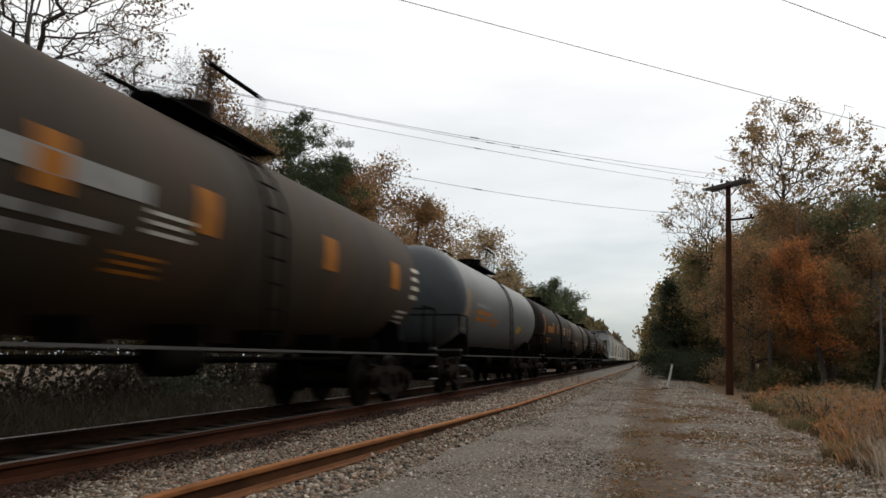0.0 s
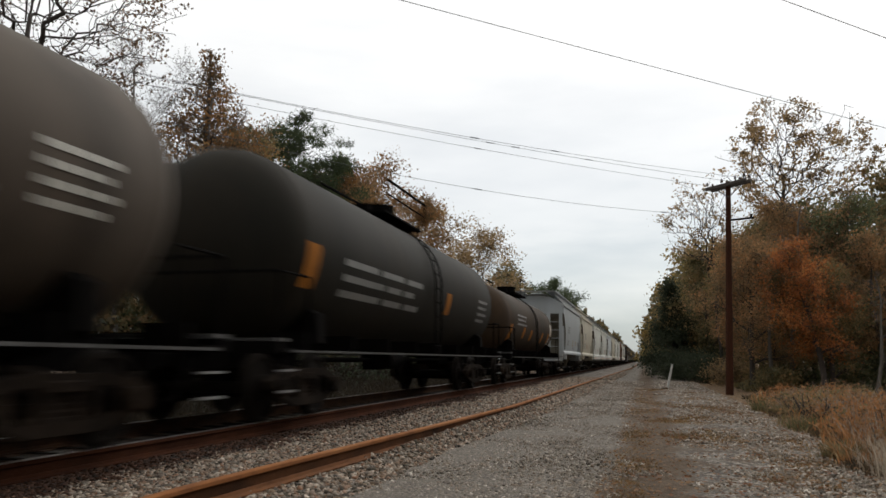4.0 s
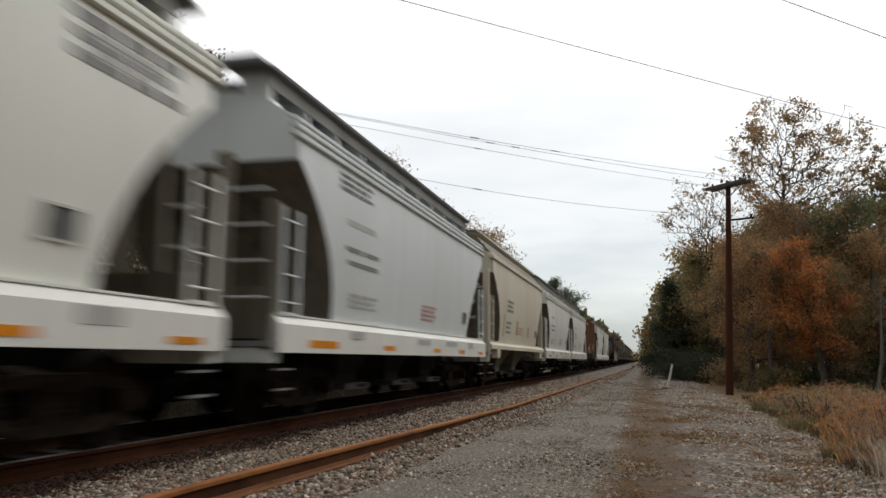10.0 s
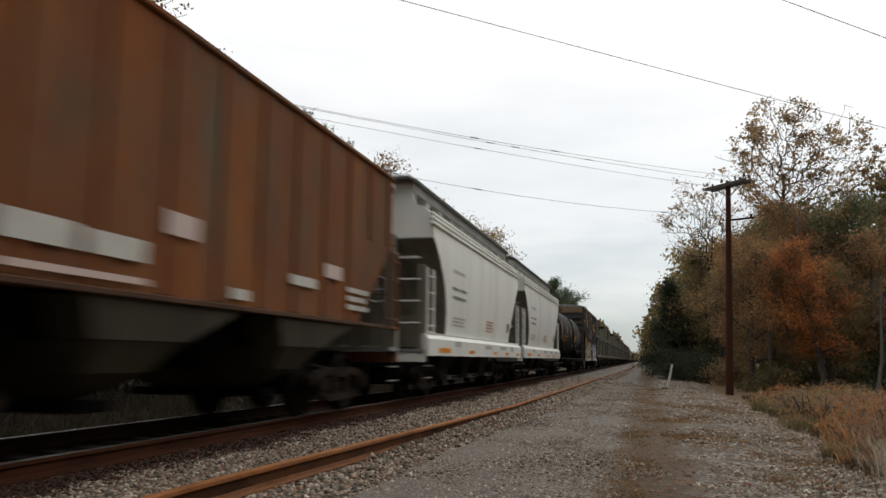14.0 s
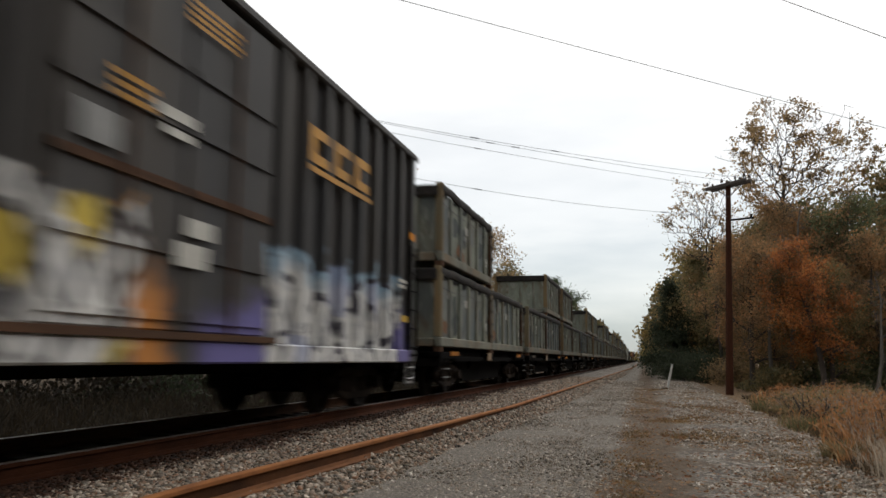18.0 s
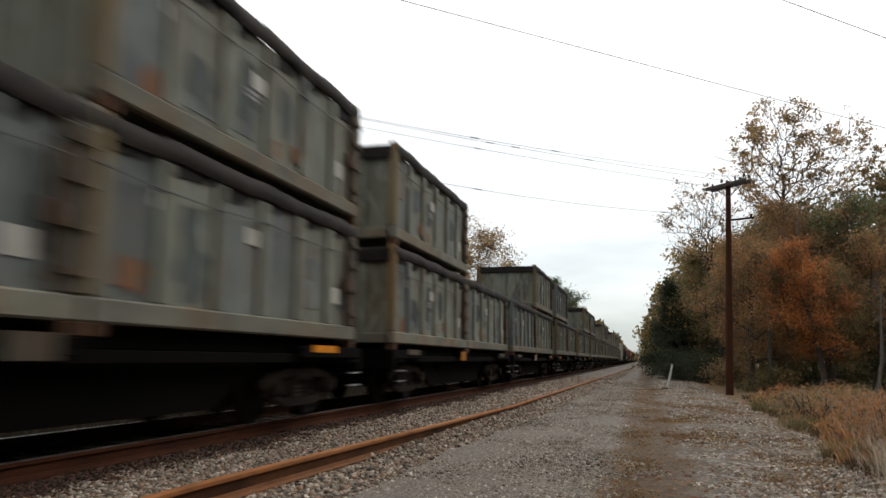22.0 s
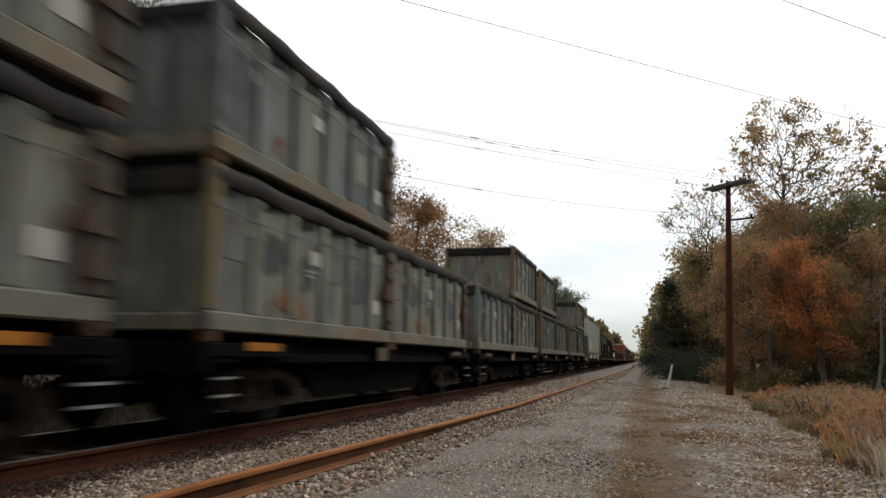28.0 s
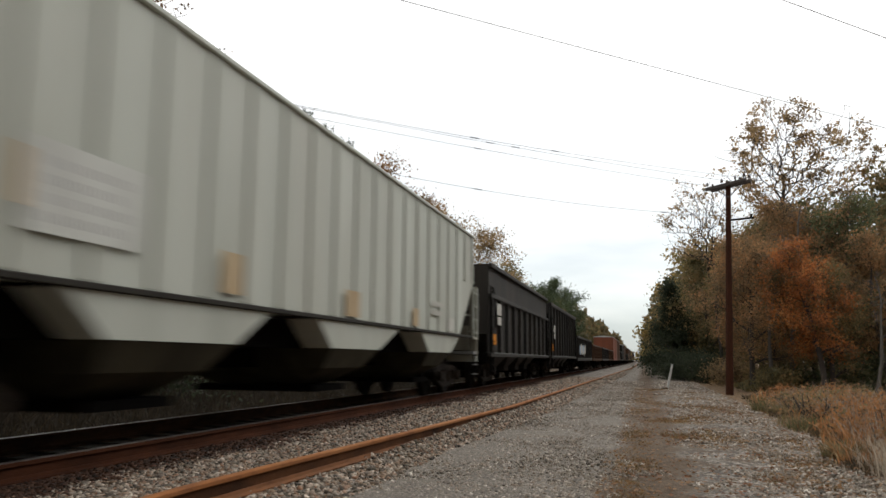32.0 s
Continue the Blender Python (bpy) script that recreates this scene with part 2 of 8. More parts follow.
M = {
    "black_car": mat("weathered_black_paint", (0.018, 0.017, 0.016), 0.65, 0, (0.034, 0.031, 0.027), 1.5, STREAK, 0.05, 30, (0.06, 0.042, 0.028), 0.6, 0.4, 0.1, 0.2),
    # iron set near black so that it holds the shade under the cars
    "black_iron": mat("greasy_shade_black_iron", (0.003, 0.0027, 0.0025), 0.9, 0, (0.005, 0.0043, 0.004), 3, (1, 1, 1), 0.1, 40, (0.012, 0.008, 0.006), 1.2, 0.3, 0.15, 0.03),
    "dull_steel": mat("sooty_dull_steel", (0.11, 0.11, 0.11), 0.55, 0.5, (0.05, 0.048, 0.046), 6, (1, 0.4, 1)),
    "brown_tank": mat("sooty_brown_tank_paint", (0.054, 0.041, 0.029), 0.75, 0, (0.024, 0.0185, 0.0135), 0.9, (1, 1.2, 0.3), 0.04, 30, (0.105, 0.062, 0.033), 0.45, 0.75, 0.12, 0.1),
    "taupe_tank": mat("dusty_taupe_tank_paint", (0.086, 0.070, 0.055), 0.7, 0, (0.045, 0.036, 0.028), 0.9, (1, 1.2, 0.3), 0.04, 30, (0.13, 0.10, 0.075), 0.5, 0.6, 0.12, 0.12),
    "olive_tank": mat("sooty_olive_black_tank_paint", (0.0155, 0.0145, 0.0115), 0.72, 0, (0.021, 0.019, 0.0148), 0.9, (1, 1.2, 0.3), 0.04, 30, (0.042, 0.031, 0.02), 0.5, 0.4, 0.1, 0.1),
    "grey_tank": mat("pale_grey_tank_paint", (0.130, 0.141, 0.144), 0.55, 0, (0.092, 0.099, 0.101), 1.0, (1, 1.2, 0.25), 0.03, 30, (0.13, 0.115, 0.095), 0.5, 0.5, 0, 0.35),
    "tank_head": mat("dark_slate_tank_head_paint", (0.055, 0.066, 0.075), 0.55, 0, (0.04, 0.046, 0.05), 1.4),
    "hop_blue": mat("bluish_grey_hopper_paint", (0.67, 0.71, 0.715), 0.55, 0, (0.61, 0.645, 0.65), 0.9, STREAK, 0.03, 20, (0.47, 0.46, 0.43), 0.5, 0.4),
    "hop_slate": mat("grey_hopper_paint_with_blue_cast", (0.49, 0.52, 0.525), 0.55, 0, (0.43, 0.455, 0.46), 0.9, STREAK, 0.03, 20, (0.36, 0.34, 0.31), 0.5, 0.4),
    "hop_white": mat("off_white_hopper_paint", (0.79, 0.80, 0.735), 0.55, 0, (0.73, 0.74, 0.675), 0.9, STREAK, 0.03, 20, (0.52, 0.50, 0.45), 0.5, 0.4, 0.04),
    "hop_sill": mat("clean_white_sill_paint", (0.74, 0.745, 0.70), 0.5, 0, (0.66, 0.66, 0.61), 1.2, STREAK, 0.0, 20, (0.58, 0.54, 0.48), 0.8, 0.35),
    "hop_tan": mat("faded_tan_hopper_paint", (0.63, 0.59, 0.475), 0.6, 0, (0.55, 0.51, 0.405), 0.9, STREAK, 0.03, 20, (0.43, 0.34, 0.23), 0.5, 0.45),
    "hop_rust": mat("rusty_red_brown_hopper_paint", (0.205, 0.064, 0.0185), 0.9, 0, (0.092, 0.08, 0.056), 0.75, (1, 1.8, 0.55), 0.08, 30, (0.31, 0.11, 0.026), 0.5, 0.9, 0, 0.08, 0.0, (((0.11, 0.10, 0.075), 0.55, 0.8), ((0.16, 0.05, 0.022), 1.3, 0.7))),
    "hop_grey": mat("streaked_pale_grey_hopper_paint", (0.51, 0.535, 0.475), 0.65, 0, (0.38, 0.395, 0.34), 0.7, STREAK, 0.04, 20, (0.36, 0.33, 0.27), 0.5, 0.6),
    # dark grey that also carries the shade under the hopper bays
    "shade_grey": mat("dark_grey_paint_and_bay_shade", (0.034, 0.031, 0.026), 0.9, 0, (0.02, 0.018, 0.015), 2.0, STREAK, 0, 60, None, 1, 0.5, 0, 0.15),
    # body paint with grime and the shade under the ends mixed in
    "slope": mat("grimy_shaded_olive_brown_paint", (0.23, 0.21, 0.165), 0.85, 0, (0.135, 0.123, 0.095), 1.6, STREAK, 0, 60, (0.07, 0.06, 0.045), 0.8, 0.6, 0, 0.15),
    "grating": mat("dirty_grey_grating", (0.13, 0.125, 0.115), 0.8, 0, (0.075, 0.072, 0.066), 30, (0.2, 1, 1)),
    "fascia_grey": mat("grey_fascia_paint", (0.30, 0.30, 0.28), 0.8, 0, (0.21, 0.21, 0.195), 1.5, STREAK, 0.05, 30, (0.15, 0.14, 0.12), 0.8, 0.5, 0, 0.15),
    "galv": mat("galvanised_walkway_steel", (0.33, 0.33, 0.33), 0.5, 0.6, (0.26, 0.26, 0.25), 8),
    "contain": mat("weathered_grey_green_container_paint", (0.228, 0.245, 0.197), 0.75, 0, (0.115, 0.131, 0.114), 1.8, (1, 1.4, 0.4), 0.12, 25, (0.20, 0.155, 0.095), 0.9, 0.75, 0.17, 0.15, 0.0, (((0.075, 0.085, 0.09), 0.8, 0.75), ((0.11, 0.07, 0.04), 1.5, 0.6), ((0.33, 0.33, 0.29), 2.2, 0.5))),
    "contain_blue": mat("patched_slate_container_paint", (0.155, 0.175, 0.17), 0.75, 0, (0.095, 0.108, 0.107), 1.8, (1, 1, 0.7), 0.12, 25, (0.21, 0.20, 0.155), 1.1, 0.55, 0.18, 0.15, 0.0, (((0.06, 0.07, 0.08), 0.9, 0.7), ((0.12, 0.075, 0.04), 1.7, 0.55))),
    "contain_rail": mat("dusty_tan_container_rail", (0.20, 0.197, 0.158), 0.85, 0, (0.105, 0.108, 0.09), 2.2, (1, 0.6, 1), 0.08, 25, (0.19, 0.11, 0.055), 1.3, 0.9, 0.1, 0.12),
    "tarp": mat("black_rubber_tarpaulin", (0.016, 0.015, 0.015), 0.85, 0, (0.034, 0.030, 0.028), 5.0, (1, 1, 1), 0.5, 14, (0.075, 0.062, 0.05), 1.6, 0.6, 0.15, 0.12),
    # black for the shade strips below the tarpaulin roll
    "roll_shade": mat("black_shade_under_tarpaulin_roll", (0.012, 0.012, 0.012), 0.85, 0, (0.02, 0.019, 0.019), 4.0, (1, 1, 1), 0.3, 9, None, 1, 0.5, 0.1, 0.1),
    # olive bay paint, taken down for the shade under the car
    "bay_olive": mat("grimy_shaded_olive_bay_paint", (0.06, 0.052, 0.033), 0.85, 0, (0.03, 0.026, 0.018), 1.6, STREAK, 0.05, 30, (0.02, 0.016, 0.012), 0.8, 0.6, 0, 0.12),
    "scuff": mat("scuffed_slate_patch", (0.085, 0.098, 0.098), 0.8, 0, (0.05, 0.058, 0.058), 3.0, (1, 1, 0.7), 0.1, 25, (0.12, 0.12, 0.10), 1.5, 0.5, 0.25, 0.1),
    "faded_panel": mat("faded_panel_paint", (0.57, 0.58, 0.54), 0.7, 0, (0.44, 0.45, 0.41), 1.5, (1, 1, 0.6), 0, 20, (0.36, 0.35, 0.32), 1.2, 0.6),
    "orange": mat("amber_orange_reflector_paint", (0.74, 0.27, 0.012), 0.6, 0, (0.60, 0.20, 0.012), 4, (1, 1, 1), 0, 20, (0.28, 0.12, 0.02), 1.5, 0.35, 0, 0.08),
    "dull_orange": mat("dull_orange_patch_paint", (0.41, 0.158, 0.022), 0.7, 0, (0.29, 0.105, 0.016), 2.5, (1, 1, 1), 0, 20, (0.14, 0.062, 0.02), 1.6, 0.5, 0, 0.08),
    "yellow": mat("yellow_stencil_paint", (0.50, 0.31, 0.02), 0.6, 0, (0.40, 0.24, 0.02), 4),
    "pale_pink": mat("faded_pink_placard_paint", (0.55, 0.42, 0.37), 0.6, 0, (0.45, 0.36, 0.32), 3),
    "white": mat("white_stencil_paint", (0.54, 0.53, 0.48), 0.6, 0, (0.40, 0.385, 0.34), 3),
    "ink": mat("black_stencil_paint", (0.05, 0.05, 0.055), 0.6, 0, (0.08, 0.08, 0.08), 4),
    "faint": mat("faint_grey_stencil_paint", (0.17, 0.17, 0.165), 0.6, 0, (0.24, 0.24, 0.23), 4),
    "pale_ink": mat("worn_grey_stencil_paint", (0.36, 0.36, 0.34), 0.6, 0, (0.46, 0.455, 0.43), 5),
    "red": mat("red_stencil_paint", (0.45, 0.22, 0.19), 0.6, 0, (0.50, 0.32, 0.29), 4),
    "skyspray": mat("pale_blue_spray_paint", (0.26, 0.38, 0.52), 0.6, 0, (0.36, 0.45, 0.56), 2.5),
    "box_navy": mat("sooty_navy_boxcar_paint", (0.034, 0.037, 0.044), 0.7, 0, (0.046, 0.045, 0.046), 1.2, STREAK, 0.05, 25, (0.055, 0.044, 0.037), 0.7, 0.45, 0, 0.2),
    "tan_patch": mat("faded_tan_patch_paint", (0.47, 0.36, 0.215), 0.7, 0, (0.38, 0.28, 0.16), 2.0, (1, 1, 1), 0, 20, (0.33, 0.20, 0.10), 1.5, 0.4),
    "box_tan": mat("tan_boxcar_end_panel_paint", (0.27, 0.18, 0.10), 0.7, 0, (0.20, 0.135, 0.078), 1.4),
    "rust": mat("orange_brown_rusted_steel", (0.29, 0.112, 0.034), 0.9, 0, (0.17, 0.064, 0.022), 7, (1, 0.3, 1), 0.25, 90, (0.34, 0.16, 0.062), 2.0, 0.5, 0, 0.2),
    "rust_foot": mat("dull_rusted_rail_foot", (0.20, 0.083, 0.032), 0.9, 0, (0.11, 0.046, 0.02), 6, (1, 0.3, 1), 0.25, 90, (0.05, 0.03, 0.02), 1.6, 0.5, 0, 0.15),
    # red-brown rust, darkened for the shadow of the train
    "rust_red": mat("shaded_red_brown_rusted_rail_side", (0.085, 0.031, 0.015), 0.95, 0, (0.045, 0.017, 0.009), 6, (1, 0.25, 1), 0.3, 90, (0.02, 0.009, 0.006), 1.2, 0.7, 0, 0.08),
    "rust_web": mat("dark_rusted_rail_web", (0.07, 0.034, 0.018), 0.9, 0, (0.028, 0.016, 0.011), 7, (1, 0.3, 1), 0.25, 90, None, 1, 0.5, 0, 0.1),
    # rust patches over a dark tone for the shade below the rail head
    "rust_shade_web": mat("shaded_rusted_rail_web", (0.028, 0.014, 0.008), 0.9, 0, (0.13, 0.054, 0.022), 1.1, (1, 0.5, 1), 0.25, 90, None, 1, 0.5, 0, 0.1),
    "rust_streak": mat("bright_rust_streaks", (0.20, 0.088, 0.036), 0.9, 0, (0.115, 0.07, 0.04), 3.5, (1, 1, 0.4), 0.1, 40),
    "rust_dark": mat("dark_rusted_steel", (0.10, 0.052, 0.03), 0.9, 0, (0.055, 0.032, 0.021), 7, (1, 0.3, 1), 0.25, 90, None, 1, 0.5, 0, 0.12),
    "rail_head": mat("polished_rail_steel", (0.62, 0.62, 0.63), 0.3, 1.0, (0.52, 0.51, 0.51), 14, (1, 0.1, 1)),
    "wheel": mat("brown_wheel_steel", (0.014, 0.010, 0.0075), 0.8, 0.0, (0.007, 0.0055, 0.0045), 6, (1, 1, 1), 0.1, 40, None, 1, 0.5, 0, 0.08),
    "tread": mat("bright_wheel_tread_steel", (0.4, 0.39, 0.38), 0.3, 1.0, (0.3, 0.29, 0.28), 9),
    "tie": mat("creosoted_tie_wood", (0.022, 0.017, 0.013), 0.9, 0, (0.035, 0.025, 0.018), 5, (0.4, 3, 3), 0.4, 40, None, 1, 0.5, 0.2),
    "pole_wood": mat("reddish_brown_pole_wood", (0.075, 0.027, 0.013), 0.9, 0, (0.034, 0.014, 0.009), 9, (6, 6, 0.25), 0.4, 50, None, 1, 0.5, 0, 0.15),
    "amber": mat("amber_stencil_paint", (0.56, 0.27, 0.022), 0.7, 0, (0.36, 0.17, 0.02), 5, (1, 1, 1), 0, 20, (0.14, 0.08, 0.03), 1.6, 0.5),
    "gate_brown": mat("rusty_brown_gate_steel", (0.085, 0.074, 0.055), 0.85, 0, (0.05, 0.044, 0.035), 2.5, (1, 1, 0.5), 0.1, 30, (0.13, 0.075, 0.038), 1.2, 0.55, 0.1, 0.15),
    "post_rust": mat("rust_stained_tan_corner_post_paint", (0.20, 0.155, 0.085), 0.85, 0, (0.135, 0.12, 0.085), 1.6, (1, 1, 0.35), 0.1, 30, (0.24, 0.115, 0.035), 0.9, 0.85, 0.2, 0.12),
    "arm_wood": mat("grey_weathered_crossarm_wood", (0.10, 0.085, 0.075), 0.9, 0, (0.06, 0.05, 0.045), 9, (1, 4, 4), 0.3, 50),
    "wire": mat("dull_wire", (0.10, 0.10, 0.105), 0.6, 0.3),
    "insul": mat("brown_glazed_insulator", (0.06, 0.035, 0.025), 0.25),
    "post_white": mat("white_marker_post_paint", (0.66, 0.66, 0.64), 0.55, 0, (0.5, 0.49, 0.46), 8),
    "bogie_iron": mat("dusty_brown_cast_iron", (0.017, 0.0125, 0.0095), 0.9, 0, (0.008, 0.006, 0.0048), 3, (1, 1, 1), 0.1, 40, (0.075, 0.052, 0.036), 2.2, 0.6, 0.2, 0.06),
    "bark": mat("grey_brown_bark", (0.075, 0.062, 0.053), 0.95, 0, (0.045, 0.037, 0.031), 12, (3, 3, 0.5), 0.5, 30),
    "bark_pale": mat("pale_grey_bark", (0.17, 0.155, 0.135), 0.95, 0, (0.10, 0.09, 0.078), 10, (3, 3, 0.5), 0.4, 30),
    "orange_car": mat("faded_orange_boxcar_paint", (0.24, 0.07, 0.03), 0.7, 0, (0.17, 0.055, 0.028), 1.3, STREAK),
    "roof_white": mat("whitish_galvanised_roof", (0.55, 0.55, 0.53), 0.5, 0.1),
}


def leaf_mat(name, cols, rough=0.65, patch=1.1):
    """Leaves: a colour ramp by island and by sprays of like colour, thin and slightly translucent."""
    m = bpy.data.materials.new(name)
    m.use_nodes = True
    nt = m.node_tree
    N, L = nt.nodes, nt.links
    p = N["Principled BSDF"]
    p.inputs["Roughness"].default_value = rough
    p.inputs["Specular IOR Level"].default_value = 0.25
    g = N.new("ShaderNodeNewGeometry")
    cr = N.new("ShaderNodeValToRGB")
    els = cr.color_ramp.elements
    els[0].color, els[1].color = (*cols[0], 1), (*cols[-1], 1)
    for i, c in enumerate(cols[1:-1], 1):
        els.new(i / (len(cols) - 1)).color = (*c, 1)
    tc = N.new("ShaderNodeTexCoord")
    nz = N.new("ShaderNodeTexNoise")
    nz.inputs["Scale"].default_value, nz.inputs["Detail"].default_value = patch, 3
    L.new(tc.outputs["Object"], nz.inputs[0])
    wide = N.new("ShaderNodeMapRange")
    wide.clamp = False
    wide.inputs[1].default_value, wide.inputs[2].default_value = 0.3, 0.7
    wide.inputs[3].default_value, wide.inputs[4].default_value = -0.2, 0.75
    L.new(nz.outputs[0], wide.inputs[0])
    own = N.new("ShaderNodeMath")
    own.operation, own.use_clamp = "MULTIPLY_ADD", True
    own.inputs[1].default_value = 0.45
    L.new(g.outputs["Random Per Island"], own.inputs[0])
    L.new(wide.outputs[0], own.inputs[2])
    L.new(own.outputs[0], cr.inputs[0])
    L.new(cr.outputs[0], p.inputs["Base Color"])
    tr = N.new("ShaderNodeBsdfTranslucent")
    L.new(cr.outputs[0], tr.inputs[0])
    mx = N.new("ShaderNodeMixShader")
    mx.inputs[0].default_value = 0.5
    L.new(p.outputs[0], mx.inputs[1])
    L.new(tr.outputs[0], mx.inputs[2])
    L.new(mx.outputs[0], N["Material Output"].inputs[0])
    return m



def spray_mat(name, col, col2):
    """Sooty boxcar paint with sprayed bubble letters along the lower side: white fill, dark outlines, blue tips, orange and violet clouds."""
    m = bpy.data.materials.new(name)
    m.use_nodes = True
    nt = m.node_tree
    N, L = nt.nodes, nt.links
    p = N["Principled BSDF"]
    p.inputs["Roughness"].default_value = 0.7
    p.inputs["Specular IOR Level"].default_value = 0.2
    tc = N.new("ShaderNodeTexCoord")
    sep = N.new("ShaderNodeSeparateXYZ")
    L.new(tc.outputs["Object"], sep.inputs[0])

    def calc(op, a, b=0.0):
        x = N.new("ShaderNodeMath")
        x.operation = op
        for i, s in enumerate((a, b)):
            if isinstance(s, (int, float)):
                x.inputs[i].default_value = s
            else:
                L.new(s, x.inputs[i])
        return x.outputs[0]

    def span(src, a, b):
        r = N.new("ShaderNodeMapRange")
        r.interpolation_type = "SMOOTHSTEP"
        r.inputs[1].default_value, r.inputs[2].default_value = a, b
        L.new(src, r.inputs[0])
        return r.outputs[0]

    def fuzz(scale, detail=3, stretch=(0.0, 1.0, 1.0)):
        mp = N.new("ShaderNodeMapping")
        mp.inputs["Scale"].default_value = stretch
        L.new(tc.outputs["Object"], mp.inputs[0])
        n = N.new("ShaderNodeTexNoise")
        n.inputs["Scale"].default_value, n.inputs["Detail"].default_value = scale, detail
        L.new(mp.outputs[0], n.inputs[0])
        return n.outputs[0]

    def blend(f, a, b):
        x = N.new("ShaderNodeMix")
        x.data_type = "RGBA"
        L.new(f, x.inputs[0])
        for i, s in ((6, a), (7, b)):
            if isinstance(s, tuple):
                x.inputs[i].default_value = (*s, 1)
            else:
                L.new(s, x.inputs[i])
        return x.outputs[2]

    y, z = sep.outputs["Y"], sep.outputs["Z"]
    side = span(sep.outputs["X"], 0.9, 1.0)
    wob = calc("SUBTRACT", fuzz(1.1, 3), 0.5)
    fine = calc("SUBTRACT", fuzz(5.0, 3), 0.5)
    zz = calc("ADD", z, calc("ADD", calc("MULTIPLY", wob, 1.5), calc("MULTIPLY", fine, 0.25)))
    yy = calc("ADD", y, calc("ADD", calc("MULTIPLY", wob, 0.9), calc("MULTIPLY", fine, 0.3)))

    def region(a, b, top, soft=0.12):
        r = calc("MULTIPLY", span(yy, a, a + soft), calc("SUBTRACT", 1.0, span(yy, b - soft, b)))
        r = calc("MULTIPLY", r, calc("SUBTRACT", 1.0, span(zz, top - soft, top)))
        return calc("MULTIPLY", r, side)

    base = blend(span(fuzz(1.3, 5, (1.0, 1.5, 0.12)), 0.35, 0.68), col, col2)
    mp = N.new("ShaderNodeMapping")
    mp.inputs["Scale"].default_value = (0.0, 1.0, 0.75)
    L.new(tc.outputs["Object"], mp.inputs[0])

    def cells(scale, feature):
        v = N.new("ShaderNodeTexVoronoi")
        v.feature = feature
        v.inputs["Scale"].default_value = scale
        L.new(mp.outputs[0], v.inputs[0])
        return v
    hue = N.new("ShaderNodeSeparateColor")
    L.new(cells(2.5, "F1").outputs["Color"], hue.inputs[0])
    edge = calc("SUBTRACT", 1.0, span(cells(2.5, "DISTANCE_TO_EDGE").outputs["Distance"], 0.05, 0.1))
    dark = calc("MULTIPLY", edge, span(fuzz(2.4, 2), 0.42, 0.52))
    pale = blend(span(fine, -0.08, 0.2), (0.66, 0.65, 0.62), (0.46, 0.46, 0.47))
    # clouds of colour round the letters
    c = blend(calc("MULTIPLY", region(8.2, 10.3, 1.6, 0.6), 0.9), base, (0.16, 0.14, 0.36))
    c = blend(calc("MULTIPLY", region(14.3, 15.9, 1.9, 0.4), 0.9), c, (0.17, 0.15, 0.34))
    c = blend(region(0.8, 2.3, 1.9, 0.3), c, (0.50, 0.19, 0.04))
    c = blend(region(6.8, 8.1, 1.65, 0.35), c, (0.52, 0.21, 0.05))
    one = blend(span(hue.outputs[0], 0.74, 0.76), pale, (0.55, 0.27, 0.06))
    one = blend(span(hue.outputs[1], 0.84, 0.86), one, (0.60, 0.45, 0.08))
    one = blend(dark, one, (0.05, 0.045, 0.05))
    c = blend(region(1.5, 7.5, 2.3), c, one)
    tips = blend(span(zz, 1.75, 2.2), pale, (0.28, 0.40, 0.50))
    two = blend(calc("MULTIPLY", span(hue.outputs[0], 0.9, 0.92), 0.6), tips, (0.28, 0.31, 0.48))
    two = blend(dark, two, (0.06, 0.055, 0.07))
    c = blend(region(9.8, 15.2, 2.3), c, two)
    # soot over everything
    c = blend(calc("MULTIPLY", span(fuzz(0.9, 6, (1.0, 1.5, 0.4)), 0.5, 0.75), 0.5), c, (0.05, 0.042, 0.036))
    L.new(c, p.inputs["Base Color"])
    return m


M["box_side"] = spray_mat("sooty_navy_paint_with_graffiti", (0.046, 0.046, 0.048), (0.068, 0.061, 0.054))


def stone_mat(name, cols):
    """Crushed stone: each one takes its own tone, with a mottled grain."""
    m = bpy.data.materials.new(name)
    m.use_nodes = True
    nt = m.node_tree
    N, L = nt.nodes, nt.links
    p = N["Principled BSDF"]
    p.inputs["Roughness"].default_value = 0.93
    p.inputs["Specular IOR Level"].default_value = 0.25
    g = N.new("ShaderNodeNewGeometry")
    cr = N.new("ShaderNodeValToRGB")
    els = cr.color_ramp.elements
    els[0].color, els[1].color = (*cols[0], 1), (*cols[-1], 1)
    for i, c in enumerate(cols[1:-1], 1):
        els.new(i / (len(cols) - 1)).color = (*c, 1)
    L.new(g.outputs["Random Per Island"], cr.inputs[0])
    tc = N.new("ShaderNodeTexCoord")
    n = N.new("ShaderNodeTexNoise")
    n.inputs["Scale"].default_value, n.inputs["Detail"].default_value = 55, 4
    L.new(tc.outputs["Object"], n.inputs[0])
    r = N.new("ShaderNodeMapRange")
    r.inputs[3].default_value, r.inputs[4].default_value = 0.7, 1.25
    L.new(n.outputs[0], r.inputs[0])
    hv = N.new("ShaderNodeHueSaturation")
    L.new(r.outputs[0], hv.inputs["Value"])
    L.new(cr.outputs[0], hv.inputs["Color"])
    L.new(hv.outputs[0], p.inputs["Base Color"])
    return m


